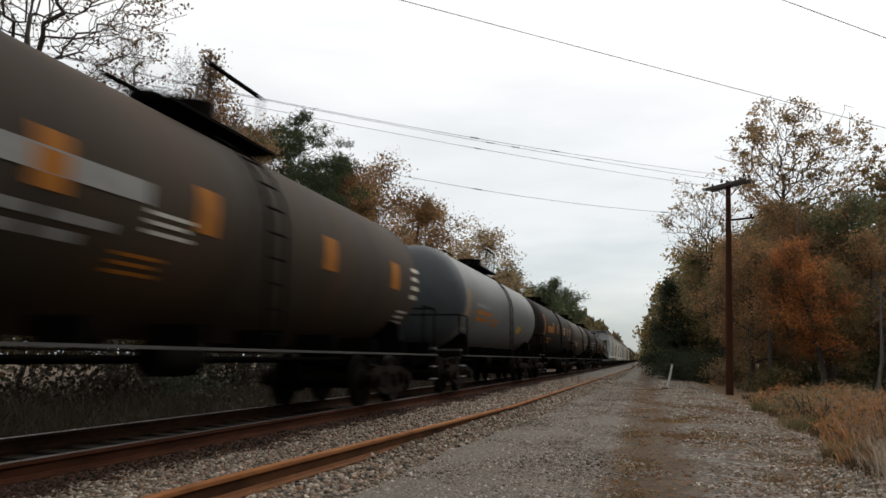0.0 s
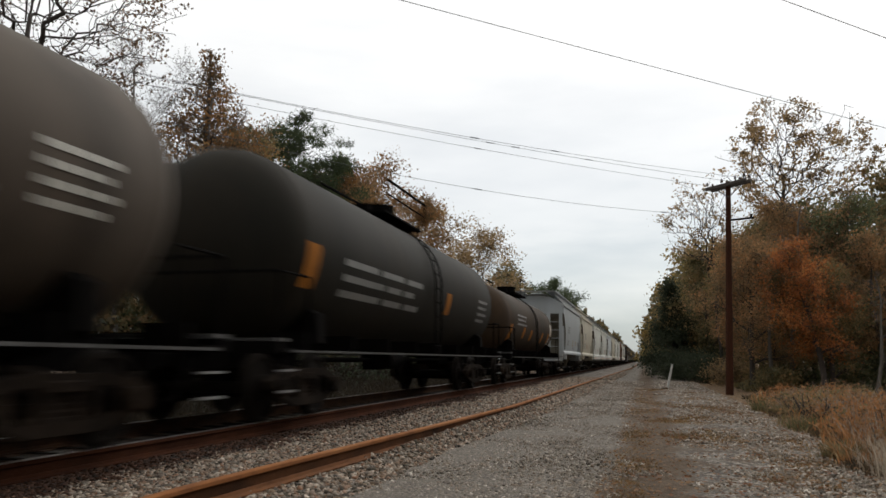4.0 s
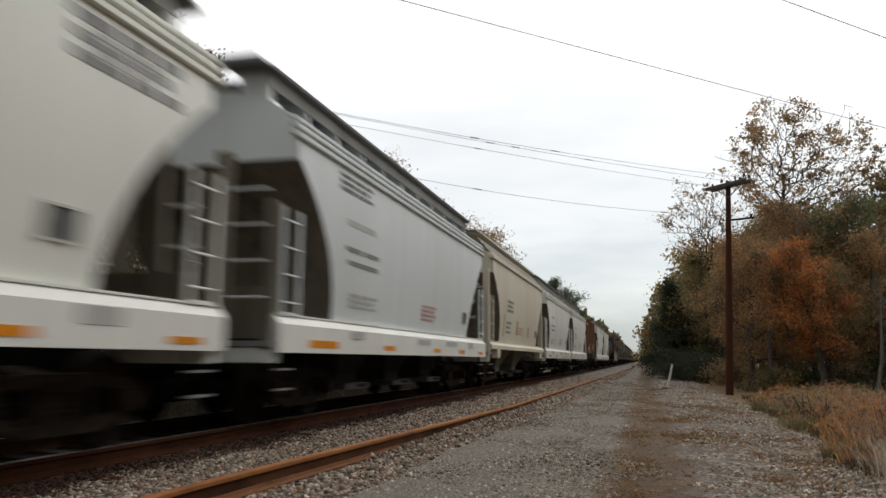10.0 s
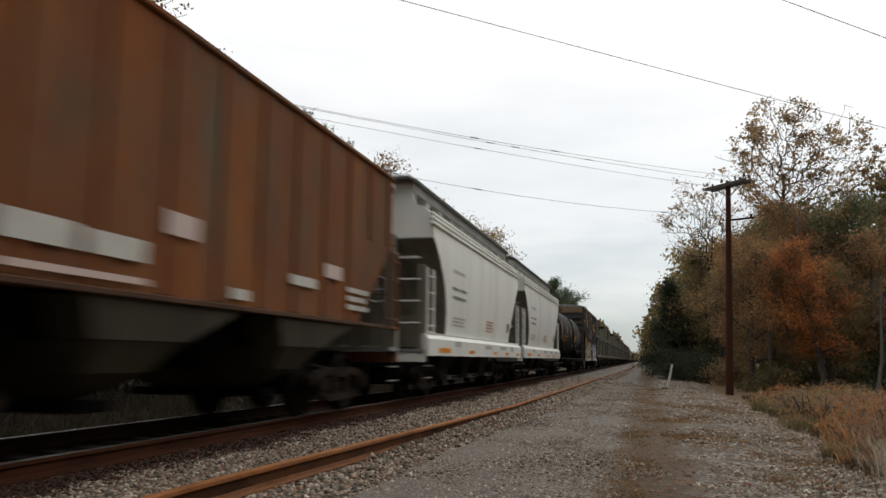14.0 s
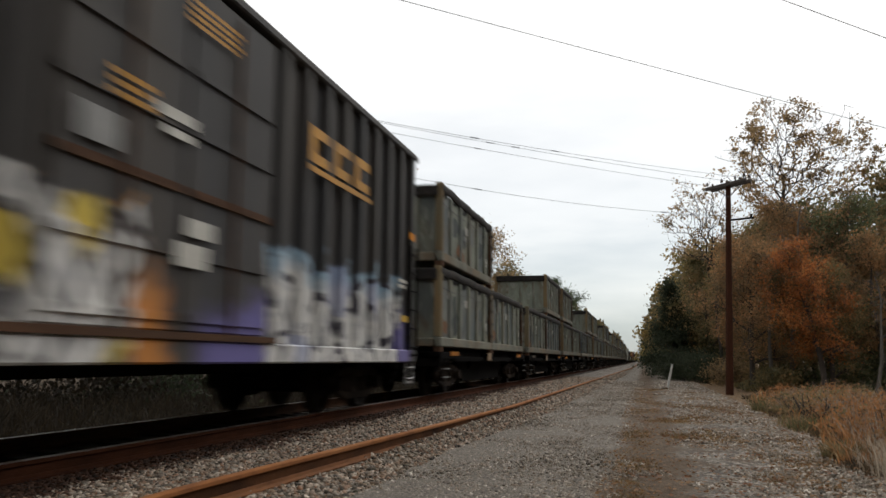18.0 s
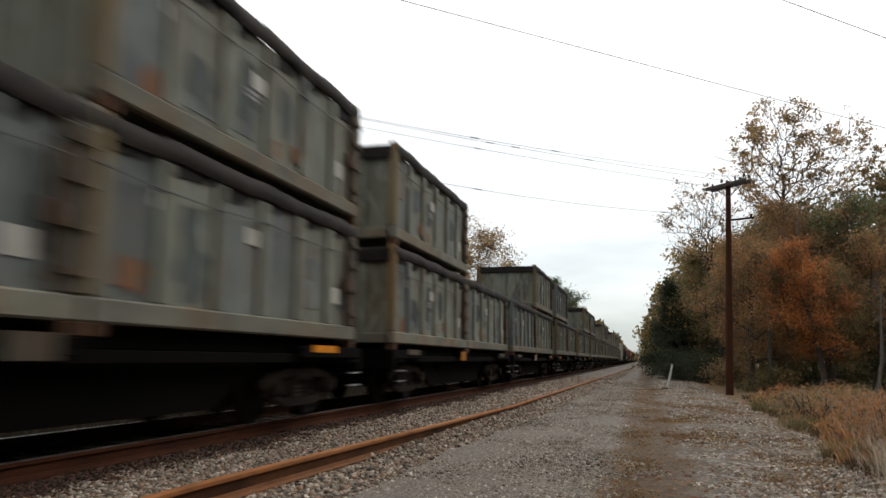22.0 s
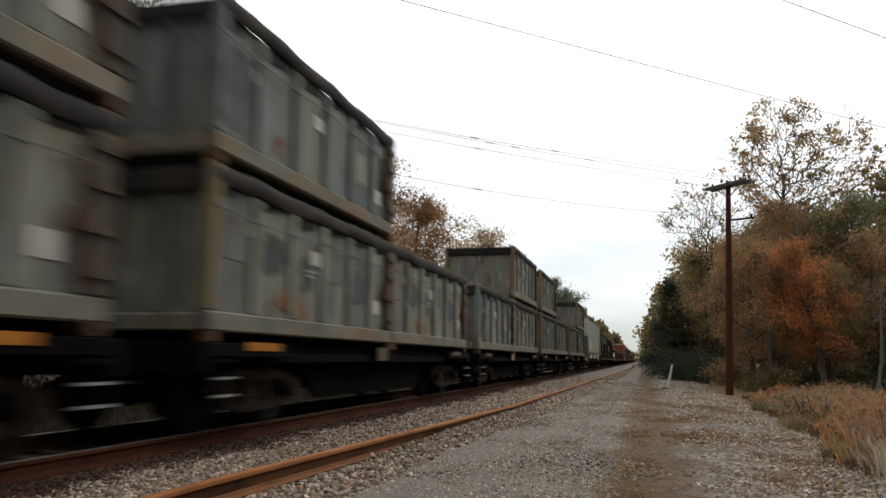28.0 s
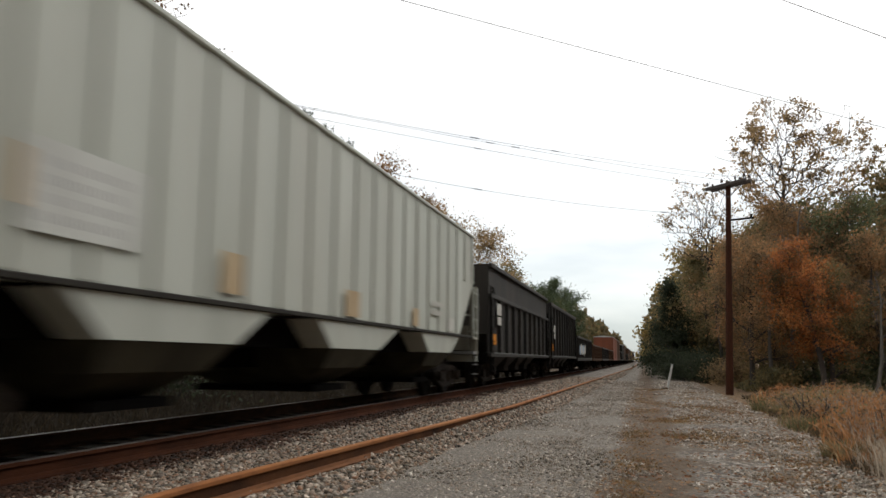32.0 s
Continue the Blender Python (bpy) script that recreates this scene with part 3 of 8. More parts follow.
M["stone"] = stone_mat("mixed_ballast_stone", [(0.03, 0.025, 0.02), (0.19, 0.125, 0.08), (0.30, 0.25, 0.20), (0.055, 0.043, 0.033), (0.46, 0.395, 0.32), (0.20, 0.10, 0.055), (0.24, 0.205, 0.168), (0.04, 0.033, 0.027), (0.12, 0.105, 0.078)])
M["pebble"] = stone_mat("mixed_road_gravel", [(0.05, 0.042, 0.033), (0.21, 0.174, 0.138), (0.34, 0.292, 0.24), (0.095, 0.077, 0.06), (0.50, 0.45, 0.385), (0.18, 0.125, 0.086), (0.27, 0.23, 0.183), (0.125, 0.106, 0.083)])
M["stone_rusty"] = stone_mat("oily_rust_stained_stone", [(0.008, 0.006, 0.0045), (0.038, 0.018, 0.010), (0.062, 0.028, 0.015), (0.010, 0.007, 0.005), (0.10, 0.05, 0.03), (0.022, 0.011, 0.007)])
# brush and weeds across the line, coloured darker for the shade there
M["brush_shaded"] = leaf_mat("shade_dark_brown_brush_leaves", [(0.022, 0.018, 0.012), (0.035, 0.027, 0.017), (0.017, 0.015, 0.010), (0.05, 0.036, 0.022)])
M["weeds_shaded"] = leaf_mat("shade_dark_lineside_weeds", [(0.03, 0.024, 0.016), (0.05, 0.038, 0.025), (0.02, 0.017, 0.011), (0.08, 0.06, 0.04)])
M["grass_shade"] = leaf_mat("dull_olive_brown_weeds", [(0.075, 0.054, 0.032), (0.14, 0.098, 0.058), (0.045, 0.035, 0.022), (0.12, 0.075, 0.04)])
M["leaf_tan"] = leaf_mat("tan_oak_leaves", [(0.12, 0.085, 0.05), (0.20, 0.145, 0.08), (0.30, 0.205, 0.105), (0.40, 0.265, 0.125), (0.48, 0.335, 0.18)], 0.65, 0.8)
M["leaf_orange"] = leaf_mat("rusty_orange_leaves", [(0.085, 0.0638, 0.034), (0.145, 0.0978, 0.0467), (0.212, 0.117, 0.0485), (0.293, 0.146, 0.0536), (0.332, 0.191, 0.0765)])
M["leaf_red"] = leaf_mat("red_orange_maple_leaves", [(0.0773, 0.0748, 0.0386), (0.142, 0.106, 0.0476), (0.258, 0.11, 0.0438), (0.4, 0.144, 0.0476), (0.554, 0.212, 0.0644), (0.54, 0.283, 0.0968)])
M["leaf_olive"] = leaf_mat("olive_brown_leaves", [(0.0767, 0.0708, 0.0401), (0.136, 0.124, 0.0625), (0.212, 0.175, 0.0802), (0.295, 0.21, 0.0968), (0.401, 0.242, 0.104)])
M["leaf_brown"] = leaf_mat("dull_brown_leaves", [(0.096, 0.0744, 0.048), (0.174, 0.126, 0.072), (0.258, 0.178, 0.0936), (0.336, 0.198, 0.096), (0.444, 0.234, 0.102), (0.504, 0.312, 0.15)])
M["leaf_green"] = leaf_mat("dark_green_leaves", [(0.0638, 0.0701, 0.0425), (0.0952, 0.115, 0.0595), (0.133, 0.15, 0.0744), (0.186, 0.186, 0.0935), (0.265, 0.218, 0.106)])
M["leaf_cedar"] = leaf_mat("dark_cedar_foliage", [(0.045, 0.058, 0.034), (0.065, 0.078, 0.045), (0.03, 0.04, 0.025), (0.085, 0.088, 0.05)])
M["leaf_pine"] = leaf_mat("green_pine_needles", [(0.05, 0.07, 0.03), (0.075, 0.095, 0.04), (0.032, 0.048, 0.024), (0.10, 0.11, 0.05)])
M["leaf_yellow"] = leaf_mat("mustard_yellow_leaves", [(0.312, 0.221, 0.078), (0.390, 0.273, 0.091), (0.221, 0.169, 0.072), (0.286, 0.195, 0.078)])
M["grass_dry"] = leaf_mat("dry_straw_grass", [(0.112, 0.101, 0.047), (0.0672, 0.047, 0.0291), (0.246, 0.134, 0.0616), (0.403, 0.19, 0.0762), (0.336, 0.224, 0.112), (0.56, 0.414, 0.246)], 0.65, 2.2)
M["grass_mixed"] = leaf_mat("green_and_straw_grass", [(0.085, 0.085, 0.04), (0.13, 0.125, 0.052), (0.17, 0.115, 0.06), (0.26, 0.20, 0.105), (0.36, 0.28, 0.16)], 0.65, 2.2)
M["weed_orange"] = leaf_mat("orange_russet_weeds", [(0.11, 0.077, 0.0418), (0.264, 0.127, 0.055), (0.418, 0.198, 0.0825), (0.33, 0.16, 0.066), (0.55, 0.341, 0.187)], 0.65, 2.0)
M["grass_patch"] = leaf_mat("tan_and_olive_short_grass", [(0.21, 0.135, 0.062), (0.30, 0.18, 0.08), (0.13, 0.10, 0.048), (0.20, 0.10, 0.045), (0.36, 0.24, 0.115)])
M["straw_pale"] = leaf_mat("bleached_straw", [(0.255, 0.2, 0.145), (0.357, 0.293, 0.221), (0.425, 0.357, 0.281), (0.493, 0.425, 0.34)], 0.65, 2.0)
M["grass_grey"] = leaf_mat("bleached_grey_weeds", [(0.38, 0.31, 0.24), (0.28, 0.21, 0.155), (0.19, 0.135, 0.095), (0.46, 0.39, 0.31)])
M["leaf_umber"] = leaf_mat("dull_umber_oak_leaves", [(0.05, 0.038, 0.029), (0.085, 0.062, 0.045), (0.13, 0.088, 0.058), (0.19, 0.12, 0.075), (0.25, 0.165, 0.105)], 0.65, 0.8)
M["litter"] = leaf_mat("fallen_brown_leaves", [(0.22, 0.11, 0.05), (0.30, 0.17, 0.08), (0.16, 0.08, 0.04), (0.27, 0.12, 0.06)])
M["gravel_fines"] = mat("grey_brown_gravel_fines", (0.17, 0.145, 0.115), 0.95, 0, (0.085, 0.07, 0.054), 40, (1, 1, 1), 0.6, 60, (0.22, 0.19, 0.155), 3.0, 0.5, 0, 0.15)
M["twig"] = mat("bare_twig_bark", (0.16, 0.14, 0.125), 0.95, 0, (0.10, 0.085, 0.075), 10)
M["far_wood"] = leaf_mat("far_wood_leaves", [(0.086, 0.092, 0.046), (0.184, 0.132, 0.063), (0.057, 0.075, 0.037), (0.253, 0.149, 0.069), (0.103, 0.115, 0.057)])


# ---- mesh helpers ----
def box(bm, x0, x1, y0, y1, z0, z1):
    v = [bm.verts.new((x, y, z)) for z in (z0, z1) for x, y in ((x0, y0), (x1, y0), (x1, y1), (x0, y1))]
    for f in ((0, 3, 2, 1), (4, 5, 6, 7), (0, 1, 5, 4), (1, 2, 6, 5), (2, 3, 7, 6), (3, 0, 4, 7)):
        bm.faces.new([v[i] for i in f])


def rod(bm, p0, p1, r, n=6, r1=None):
    p0, p1 = Vector(p0), Vector(p1)
    d = (p1 - p0).normalized()
    a = d.orthogonal().normalized()
    b = d.cross(a)
    r1 = r if r1 is None else r1
    lo = [bm.verts.new(p0 + (a * math.cos(t) + b * math.sin(t)) * r) for t in (2 * math.pi * i / n for i in range(n))]
    hi = [bm.verts.new(p1 + (a * math.cos(t) + b * math.sin(t)) * r1) for t in (2 * math.pi * i / n for i in range(n))]
    for i in range(n):
        bm.faces.new((lo[i], lo[(i + 1) % n], hi[(i + 1) % n], hi[i]))
    bm.faces.new(lo[::-1])
    bm.faces.new(hi)


def prism(bm, pts, axis, a, b):
    """A polygon drawn out along an axis ('x' or 'y'). pts: the two other coordinates, in order."""
    def at(p, q):
        return (q, p[0], p[1]) if axis == "x" else (p[0], q, p[1])
    lo = [bm.verts.new(at(p, a)) for p in pts]
    hi = [bm.verts.new(at(p, b)) for p in pts]
    n = len(pts)
    for i in range(n):
        bm.faces.new((lo[i], lo[(i + 1) % n], hi[(i + 1) % n], hi[i]))
    bm.faces.new(lo[::-1])
    bm.faces.new(hi)


def loft(bm, loops, caps=True):
    rings = [[bm.verts.new(p) for p in lp] for lp in loops]
    n = len(rings[0])
    for r0, r1 in zip(rings, rings[1:]):
        for i in range(n):
            bm.faces.new((r0[i], r0[(i + 1) % n], r1[(i + 1) % n], r1[i]))
    if caps:
        bm.faces.new(rings[0][::-1])
        bm.faces.new(rings[-1])


def mesh_of(name, bm, material, smooth=False, bevel=0.0):
    if bevel:
        bmesh.ops.bevel(bm, geom=bm.edges[:], offset=bevel, segments=1, affect="EDGES", clamp_overlap=True)
    bmesh.ops.recalc_face_normals(bm, faces=bm.faces)
    me = bpy.data.meshes.new(name)
    bm.to_mesh(me)
    bm.free()
    me.materials.append(material)
    if smooth:
        me.shade_smooth()
        me.set_sharp_from_angle(angle=radians(35))
    return me


def part(name, bm, material, parent, label="", smooth=False, bevel=0.0):
    ob = new(name, mesh_of(name, bm, material, smooth, bevel))
    ob.parent = parent
    if label:
        ob["label"] = label
    return ob


def made(f, *a):
    bm = bmesh.new()
    f(bm, *a)
    return bm


def bx(name, dims, material, parent, label="", bevel=0.0):
    return part(name, made(box, *dims), material, parent, label, False, bevel)


def raw_mesh(name, verts, faces, material, smooth=False):
    me = bpy.data.meshes.new(name)
    me.from_pydata(verts, [], faces)
    me.materials.append(material)
    if smooth:
        me.shade_smooth()
    me.update()
    return me


def thing(name, x, y, z, label, category, group=""):
    ob = new(name)
    ob.empty_display_size = 0.3
    ob.matrix_basis = pose(x, y, z)
    return tagged(ob, label, category, group)


# ---- ground ----
def ground_z(x):
    """Cross-section of the line: woods floor, ditch, ballast bed, road, verge."""
    pts = ((-2000, -0.3), (-40, -0.4), (-12, -0.75), (-9.0, -0.8), (-7.7, -0.25), (-7.2, -0.2), (-5.2, -0.2), (-4.6, -0.185), (-3.2, -0.178), (-2.75, -0.19),
           (-2.4, -0.26), (-1.5, -0.285), (-0.6, -0.27), (0.1, -0.29), (1.2, -0.275), (2.2, -0.3), (3.2, -0.36), (6, -0.42), (40, -0.2), (2000, 0.0))
    for (a, za), (b, zb) in zip(pts, pts[1:]):
        if x <= b:
            return za + (zb - za) * (x - a) / (b - a)
    return 0.0


def ground_material():
    m = bpy.data.materials.new("gravel_road_and_verge")
    m.use_nodes = True
    nt = m.node_tree
    N, L = nt.nodes, nt.links
    p = N["Principled BSDF"]
    p.inputs["Roughness"].default_value = 0.95
    p.inputs["Specular IOR Level"].default_value = 0.2
    tc = N.new("ShaderNodeTexCoord")
    sep = N.new("ShaderNodeSeparateXYZ")
    L.new(tc.outputs["Object"], sep.inputs[0])

    def noise_tex(scale, detail=4, rough=0.6, stretch=None):
        n = N.new("ShaderNodeTexNoise")
        n.inputs["Scale"].default_value, n.inputs["Detail"].default_value, n.inputs["Roughness"].default_value = scale, detail, rough
        if stretch:
            mp = N.new("ShaderNodeMapping")
            mp.inputs["Scale"].default_value = stretch
            L.new(tc.outputs["Object"], mp.inputs[0])
            L.new(mp.outputs[0], n.inputs[0])
        else:
            L.new(tc.outputs["Object"], n.inputs[0])
        return n.outputs[0]

    def ramp(src, stops):
        c = N.new("ShaderNodeValToRGB")
        c.color_ramp.elements[0].position, c.color_ramp.elements[0].color = stops[0][0], (*stops[0][1], 1)
        c.color_ramp.elements[1].position, c.color_ramp.elements[1].color = stops[-1][0], (*stops[-1][1], 1)
        for q, col in stops[1:-1]:
            c.color_ramp.elements.new(q).color = (*col, 1)
        L.new(src, c.inputs[0])
        return c.outputs[0]

    def span(src, a, b):
        r = N.new("ShaderNodeMapRange")
        r.interpolation_type = "SMOOTHSTEP"
        r.inputs[1].default_value, r.inputs[2].default_value = a, b
        L.new(src, r.inputs[0])
        return r.outputs[0]

    def blend(f, a, b):
        x = N.new("ShaderNodeMix")
        x.data_type = "RGBA"
        L.new(f, x.inputs[0])
        L.new(a, x.inputs[6])
        L.new(b, x.inputs[7])
        return x.outputs[2]

    def calc(op, a, b):
        x = N.new("ShaderNodeMath")
        x.operation = op
        for i, s in enumerate((a, b)):
            if isinstance(s, (int, float)):
                x.inputs[i].default_value = s
            else:
                L.new(s, x.inputs[i])
        return x.outputs[0]

    # x with a ragged edge
    wob = noise_tex(0.9, 5, 0.65)
    xr = calc("ADD", sep.outputs["X"], calc("MULTIPLY", calc("SUBTRACT", wob, 0.5), 1.3))
    vor = N.new("ShaderNodeTexVoronoi")
    vor.inputs["Scale"].default_value = 26
    L.new(tc.outputs["Object"], vor.inputs[0])
    vsep = N.new("ShaderNodeSeparateColor")
    L.new(vor.outputs["Color"], vsep.inputs[0])
    stones = ramp(vsep.outputs[0], [(0.0, (0.04, 0.034, 0.029)), (0.4, (0.10, 0.086, 0.072)), (0.75, (0.19, 0.165, 0.14)), (1.0, (0.34, 0.30, 0.26))])
    fine = N.new("ShaderNodeTexVoronoi")
    fine.inputs["Scale"].default_value = 62
    L.new(tc.outputs["Object"], fine.inputs[0])
    fsep = N.new("ShaderNodeSeparateColor")
    L.new(fine.outputs["Color"], fsep.inputs[0])
    speck = ramp(fsep.outputs[0], [(0.0, (0.05, 0.042, 0.034)), (0.45, (0.118, 0.101, 0.084)), (0.8, (0.18, 0.156, 0.13)), (1.0, (0.38, 0.34, 0.29))])
    dust = ramp(noise_tex(1.1, 6, 0.7, (1, 0.25, 1)), [(0.3, (0.085, 0.073, 0.061)), (0.55, (0.16, 0.142, 0.122)), (0.75, (0.215, 0.193, 0.167))])
    half = N.new("ShaderNodeMix")
    half.data_type = "RGBA"
    half.inputs[0].default_value = 0.3
    L.new(speck, half.inputs[6])
    L.new(dust, half.inputs[7])
    road = half.outputs[2]
    soil = ramp(noise_tex(11, 8, 0.8), [(0.3, (0.03, 0.022, 0.015)), (0.5, (0.085, 0.058, 0.037)), (0.7, (0.17, 0.12, 0.076))])
    litter = ramp(noise_tex(18, 6, 0.8), [(0.3, (0.06, 0.045, 0.03)), (0.5, (0.14, 0.09, 0.05)), (0.7, (0.24, 0.16, 0.09))])
    # brown strip between road and verge
    strip = calc("MULTIPLY", span(xr, -0.5, -0.15), calc("SUBTRACT", 1.0, span(xr, 0.35, 0.7)))
    strip = calc("MULTIPLY", strip, span(wob, 0.2, 0.42))
    c = blend(span(xr, -2.55, -2.2), stones, road)
    c = blend(strip, c, soil)
    patch = noise_tex(1.7, 6, 0.7)
    verge = blend(span(patch, 0.45, 0.6), stones, soil)
    c = blend(span(xr, 0.3, 0.75), c, verge)
    c = blend(span(xr, 2.1, 2.9), c, litter)
    woods_left = calc("SUBTRACT", 1.0, span(xr, -8.8, -7.9))
    c = blend(woods_left, c, soil)
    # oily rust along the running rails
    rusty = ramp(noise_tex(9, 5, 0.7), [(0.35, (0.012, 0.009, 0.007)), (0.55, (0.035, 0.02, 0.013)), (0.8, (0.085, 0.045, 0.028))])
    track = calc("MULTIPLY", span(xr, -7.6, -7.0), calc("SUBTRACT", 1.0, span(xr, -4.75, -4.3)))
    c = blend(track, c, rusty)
    L.new(c, p.inputs["Base Color"])
    bp = N.new("ShaderNodeBump")
    bp.inputs["Strength"].default_value = 0.6
    bp.inputs["Distance"].default_value = 0.03
    hsum = calc("ADD", calc("MULTIPLY", vor.outputs["Distance"], 0.5), noise_tex(30, 6, 0.75))
    L.new(hsum, bp.inputs["Height"])
    L.new(bp.outputs[0], p.inputs["Normal"])
    return m


def build_ground():
    xs = [-2000, -600, -200, -80, -40, -25, -18, -15] + [-13 + 0.5 * i for i in range(10)] + [-8 + 0.2 * i for i in range(70)] + \
         [6 + 0.7 * i for i in range(14)] + [18, 25, 40, 80, 200, 600, 2000]
    ys = [-800, -200, -60, -20, -8, 0, 2, 4] + [5 + 0.2 * i for i in range(100)] + [25 + 0.6 * i for i in range(60)] + \
         [61 + 4 * i for i in range(35)] + [220, 300, 450, 700, 1100, 1800, 3000]
    verts, faces = [], []
    for y in ys:
        for x in xs:
            z = ground_z(x)
            if -11 < x < 12 and 3 < y < 60:
                k = 0.05 if x > 0.2 else 0.02
                if -7.6 < x < -2.7:
                    k = 0.008
                z += k * (noise.noise((x * 0.7, y * 0.5, 0)) + 0.5 * noise.noise((x * 2.3, y * 2.0, 4)))
            verts.append((x, y, z))
    nx = len(xs)
    for j in range(len(ys) - 1):
        for i in range(nx - 1):
            a = j * nx + i
            faces.append((a, a + 1, a + nx + 1, a + nx))
    g = new("ground", raw_mesh("ground", verts, faces, ground_material(), True))
    tagged(g, "grey gravel road and ballast between brown grassy verges", "ground", "", "structure")


build_ground()

def rail_line(name, x, z, material, label, web=None):
    r = thing(name, x, 0, z, label, "rail", "rails of the line")
    part("rail_foot", made(prism, [(-0.07, 0), (0.07, 0), (0.07, 0.011), (0.03, 0.022), (0.016, 0.046), (-0.016, 0.046), (-0.03, 0.022), (-0.07, 0.011)], "y", -60, 900), material, r)
    part("rail_web", made(prism, [(-0.0095, 0.0465), (0.0095, 0.0465), (0.009, 0.124), (-0.009, 0.124)], "y", -60, 900), web or M["rust_web"], r, "rust-caked web")
    part("rail_head", made(prism, [(-0.012, 0.1245), (0.012, 0.1245), (0.036, 0.135), (0.036, 0.162), (0.028, 0.171), (-0.028, 0.171), (-0.036, 0.162), (-0.036, 0.135)], "y", -60, 900), material, r)
    bx("running_surface", (-0.031, 0.031, -60, 900, 0.1715, 0.1755), M["rail_head"], r, "polished running surface")
    return r


# the near rail's rust colour includes the train's shadow
rail_line("running_rail", XC + 0.7525, -0.175, M["rust_red"], "rust-brown steel running rail with polished top on ties", M["rust_red"])
rail_line("running_rail", XC - 0.7525, -0.175, M["rust_web"], "dark rusted steel running rail with polished top on ties")


def spare_x(y):
    """The loose rail drifts towards the road along its way."""
    k = min(max(y - 5.2, 0.0), 10.0)
    return -3.03 + 0.0625 * k - 0.0004 * k * k + 0.0135 * max(min(y, 90.0) - 15.2, 0.0)


def spare_rail():
    r = thing("spare_rail", 0, 0, -0.168, "loose orange-rusted rail lying on the ballast shoulder", "rail")
    ys = [-20, 0, 2] + [4 + i for i in range(16)] + [20 + 4 * i for i in range(18)] + [120, 200, 400]
    for name, pts, m, label in (
            ("rail_foot", [(-0.07, 0), (0.07, 0), (0.07, 0.011), (0.03, 0.022), (0.016, 0.046), (-0.016, 0.046), (-0.03, 0.022), (-0.07, 0.011)], M["rust_foot"], "dull rusted foot"),
            # the web's dark tone is shade under the head, put into colour
            ("rail_web", [(-0.0095, 0.0465), (0.0095, 0.0465), (0.009, 0.124), (-0.009, 0.124)], M["rust_shade_web"], "rust-brown web with the head's shade in its colour"),
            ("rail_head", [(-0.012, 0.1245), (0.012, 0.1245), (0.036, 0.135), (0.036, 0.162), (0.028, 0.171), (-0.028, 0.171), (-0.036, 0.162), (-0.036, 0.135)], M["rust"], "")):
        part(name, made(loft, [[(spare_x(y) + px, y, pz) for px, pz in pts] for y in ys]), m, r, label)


spare_rail()


def build_ties():
    bed = thing("track_ties", XC, 0, -0.19, "dark creosoted wooden ties under the running rails", "railway ties")
    me = mesh_of("tie", made(box, -1.3, 1.3, -0.115, 0.115, -0.16, 0.012), M["tie"], False, 0.01)
    plate = mesh_of("tie_plate", made(box, -0.17, 0.17, -0.09, 0.09, 0.004, 0.02), M["rust_dark"], False, 0.004)
    for i in range(140):
        y = 4.0 + 0.52 * i + random.uniform(-0.03, 0.03)
        t = new("tie", me)
        t.parent = bed
        t.matrix_basis = pose(random.uniform(-0.03, 0.03), y, 0, 0, 0, random.uniform(-1, 1))
        for s in (-1, 1):
            if i < 36:
                q = new("tie_plate", plate)
                q.parent = bed
                q.matrix_basis = pose(s * 0.7525, y, 0)
    bm = bmesh.new()
    for i in range(140, 560):
        y = 4.0 + 0.52 * i
        box(bm, -1.3, 1.3, y - 0.115, y + 0.115, -0.16, 0.012)
    far = part("far_ties", bm, M["tie"], bed)
    far["kind"] = "stuff"


build_ties()


# ---- the train ----
MOVERS = []          # (thing, place of its leading end along the line at 0 s, height)
WHEELSETS = []
WHEEL_R = 0.46


def side_frame(bm, s):
    """A cast side frame with journal boxes and a spring nest, on the side s."""
    a, b = sorted((s * 0.98, s * 1.10))
    # top chord, bottom chord, columns and ends round two windows
    prism(bm, [(-1.18, 0.44), (-0.95, 0.545), (-0.5, 0.61), (0.5, 0.61), (0.95, 0.545), (1.18, 0.44), (1.18, 0.56), (0.95, 0.66), (0.5, 0.72), (-0.5, 0.72), (-0.95, 0.66), (-1.18, 0.56)], "x", a, b)
    prism(bm, [(-1.0, 0.35), (-0.5, 0.2), (0.5, 0.2), (1.0, 0.35), (1.0, 0.44), (0.48, 0.31), (-0.48, 0.31), (-1.0, 0.44)], "x", a, b)
    for y in (-0.3, 0.3):
        box(bm, a, b, y - 0.07, y + 0.07, 0.29, 0.63)
    for y in (-0.89, 0.89):
        box(bm, a, b, y - 0.17, y + 0.17, 0.36, 0.58)
        rod(bm, (s * 0.94, y, 0.47), (s * 1.2, y, 0.47), 0.12, 10)


def spring_nest(bm, s):
    loft(bm, [[(s * (1.03 + w * 0.4), -0.13 - w, z), (s * (1.03 + w * 0.4), 0.13 + w, z), (s * (1.03 - 0.06 - w), 0.13 + w, z), (s * (1.03 - 0.06 - w), -0.13 - w, z)]
              for z, w in ((0.31, 0.06), (0.35, 0.06), (0.36, 0.03), (0.4, 0.06), (0.42, 0.03), (0.46, 0.06), (0.48, 0.03), (0.52, 0.06), (0.56, 0.06))])


def bolster(bm):
    prism(bm, [(-1.12, 0.56), (1.12, 0.56), (1.12, 0.66), (0.5, 0.78), (-0.5, 0.78), (-1.12, 0.66)], "y", -0.2, 0.2)
    rod(bm, (0, 0, 0.7), (0, 0, 0.95), 0.28, 12)


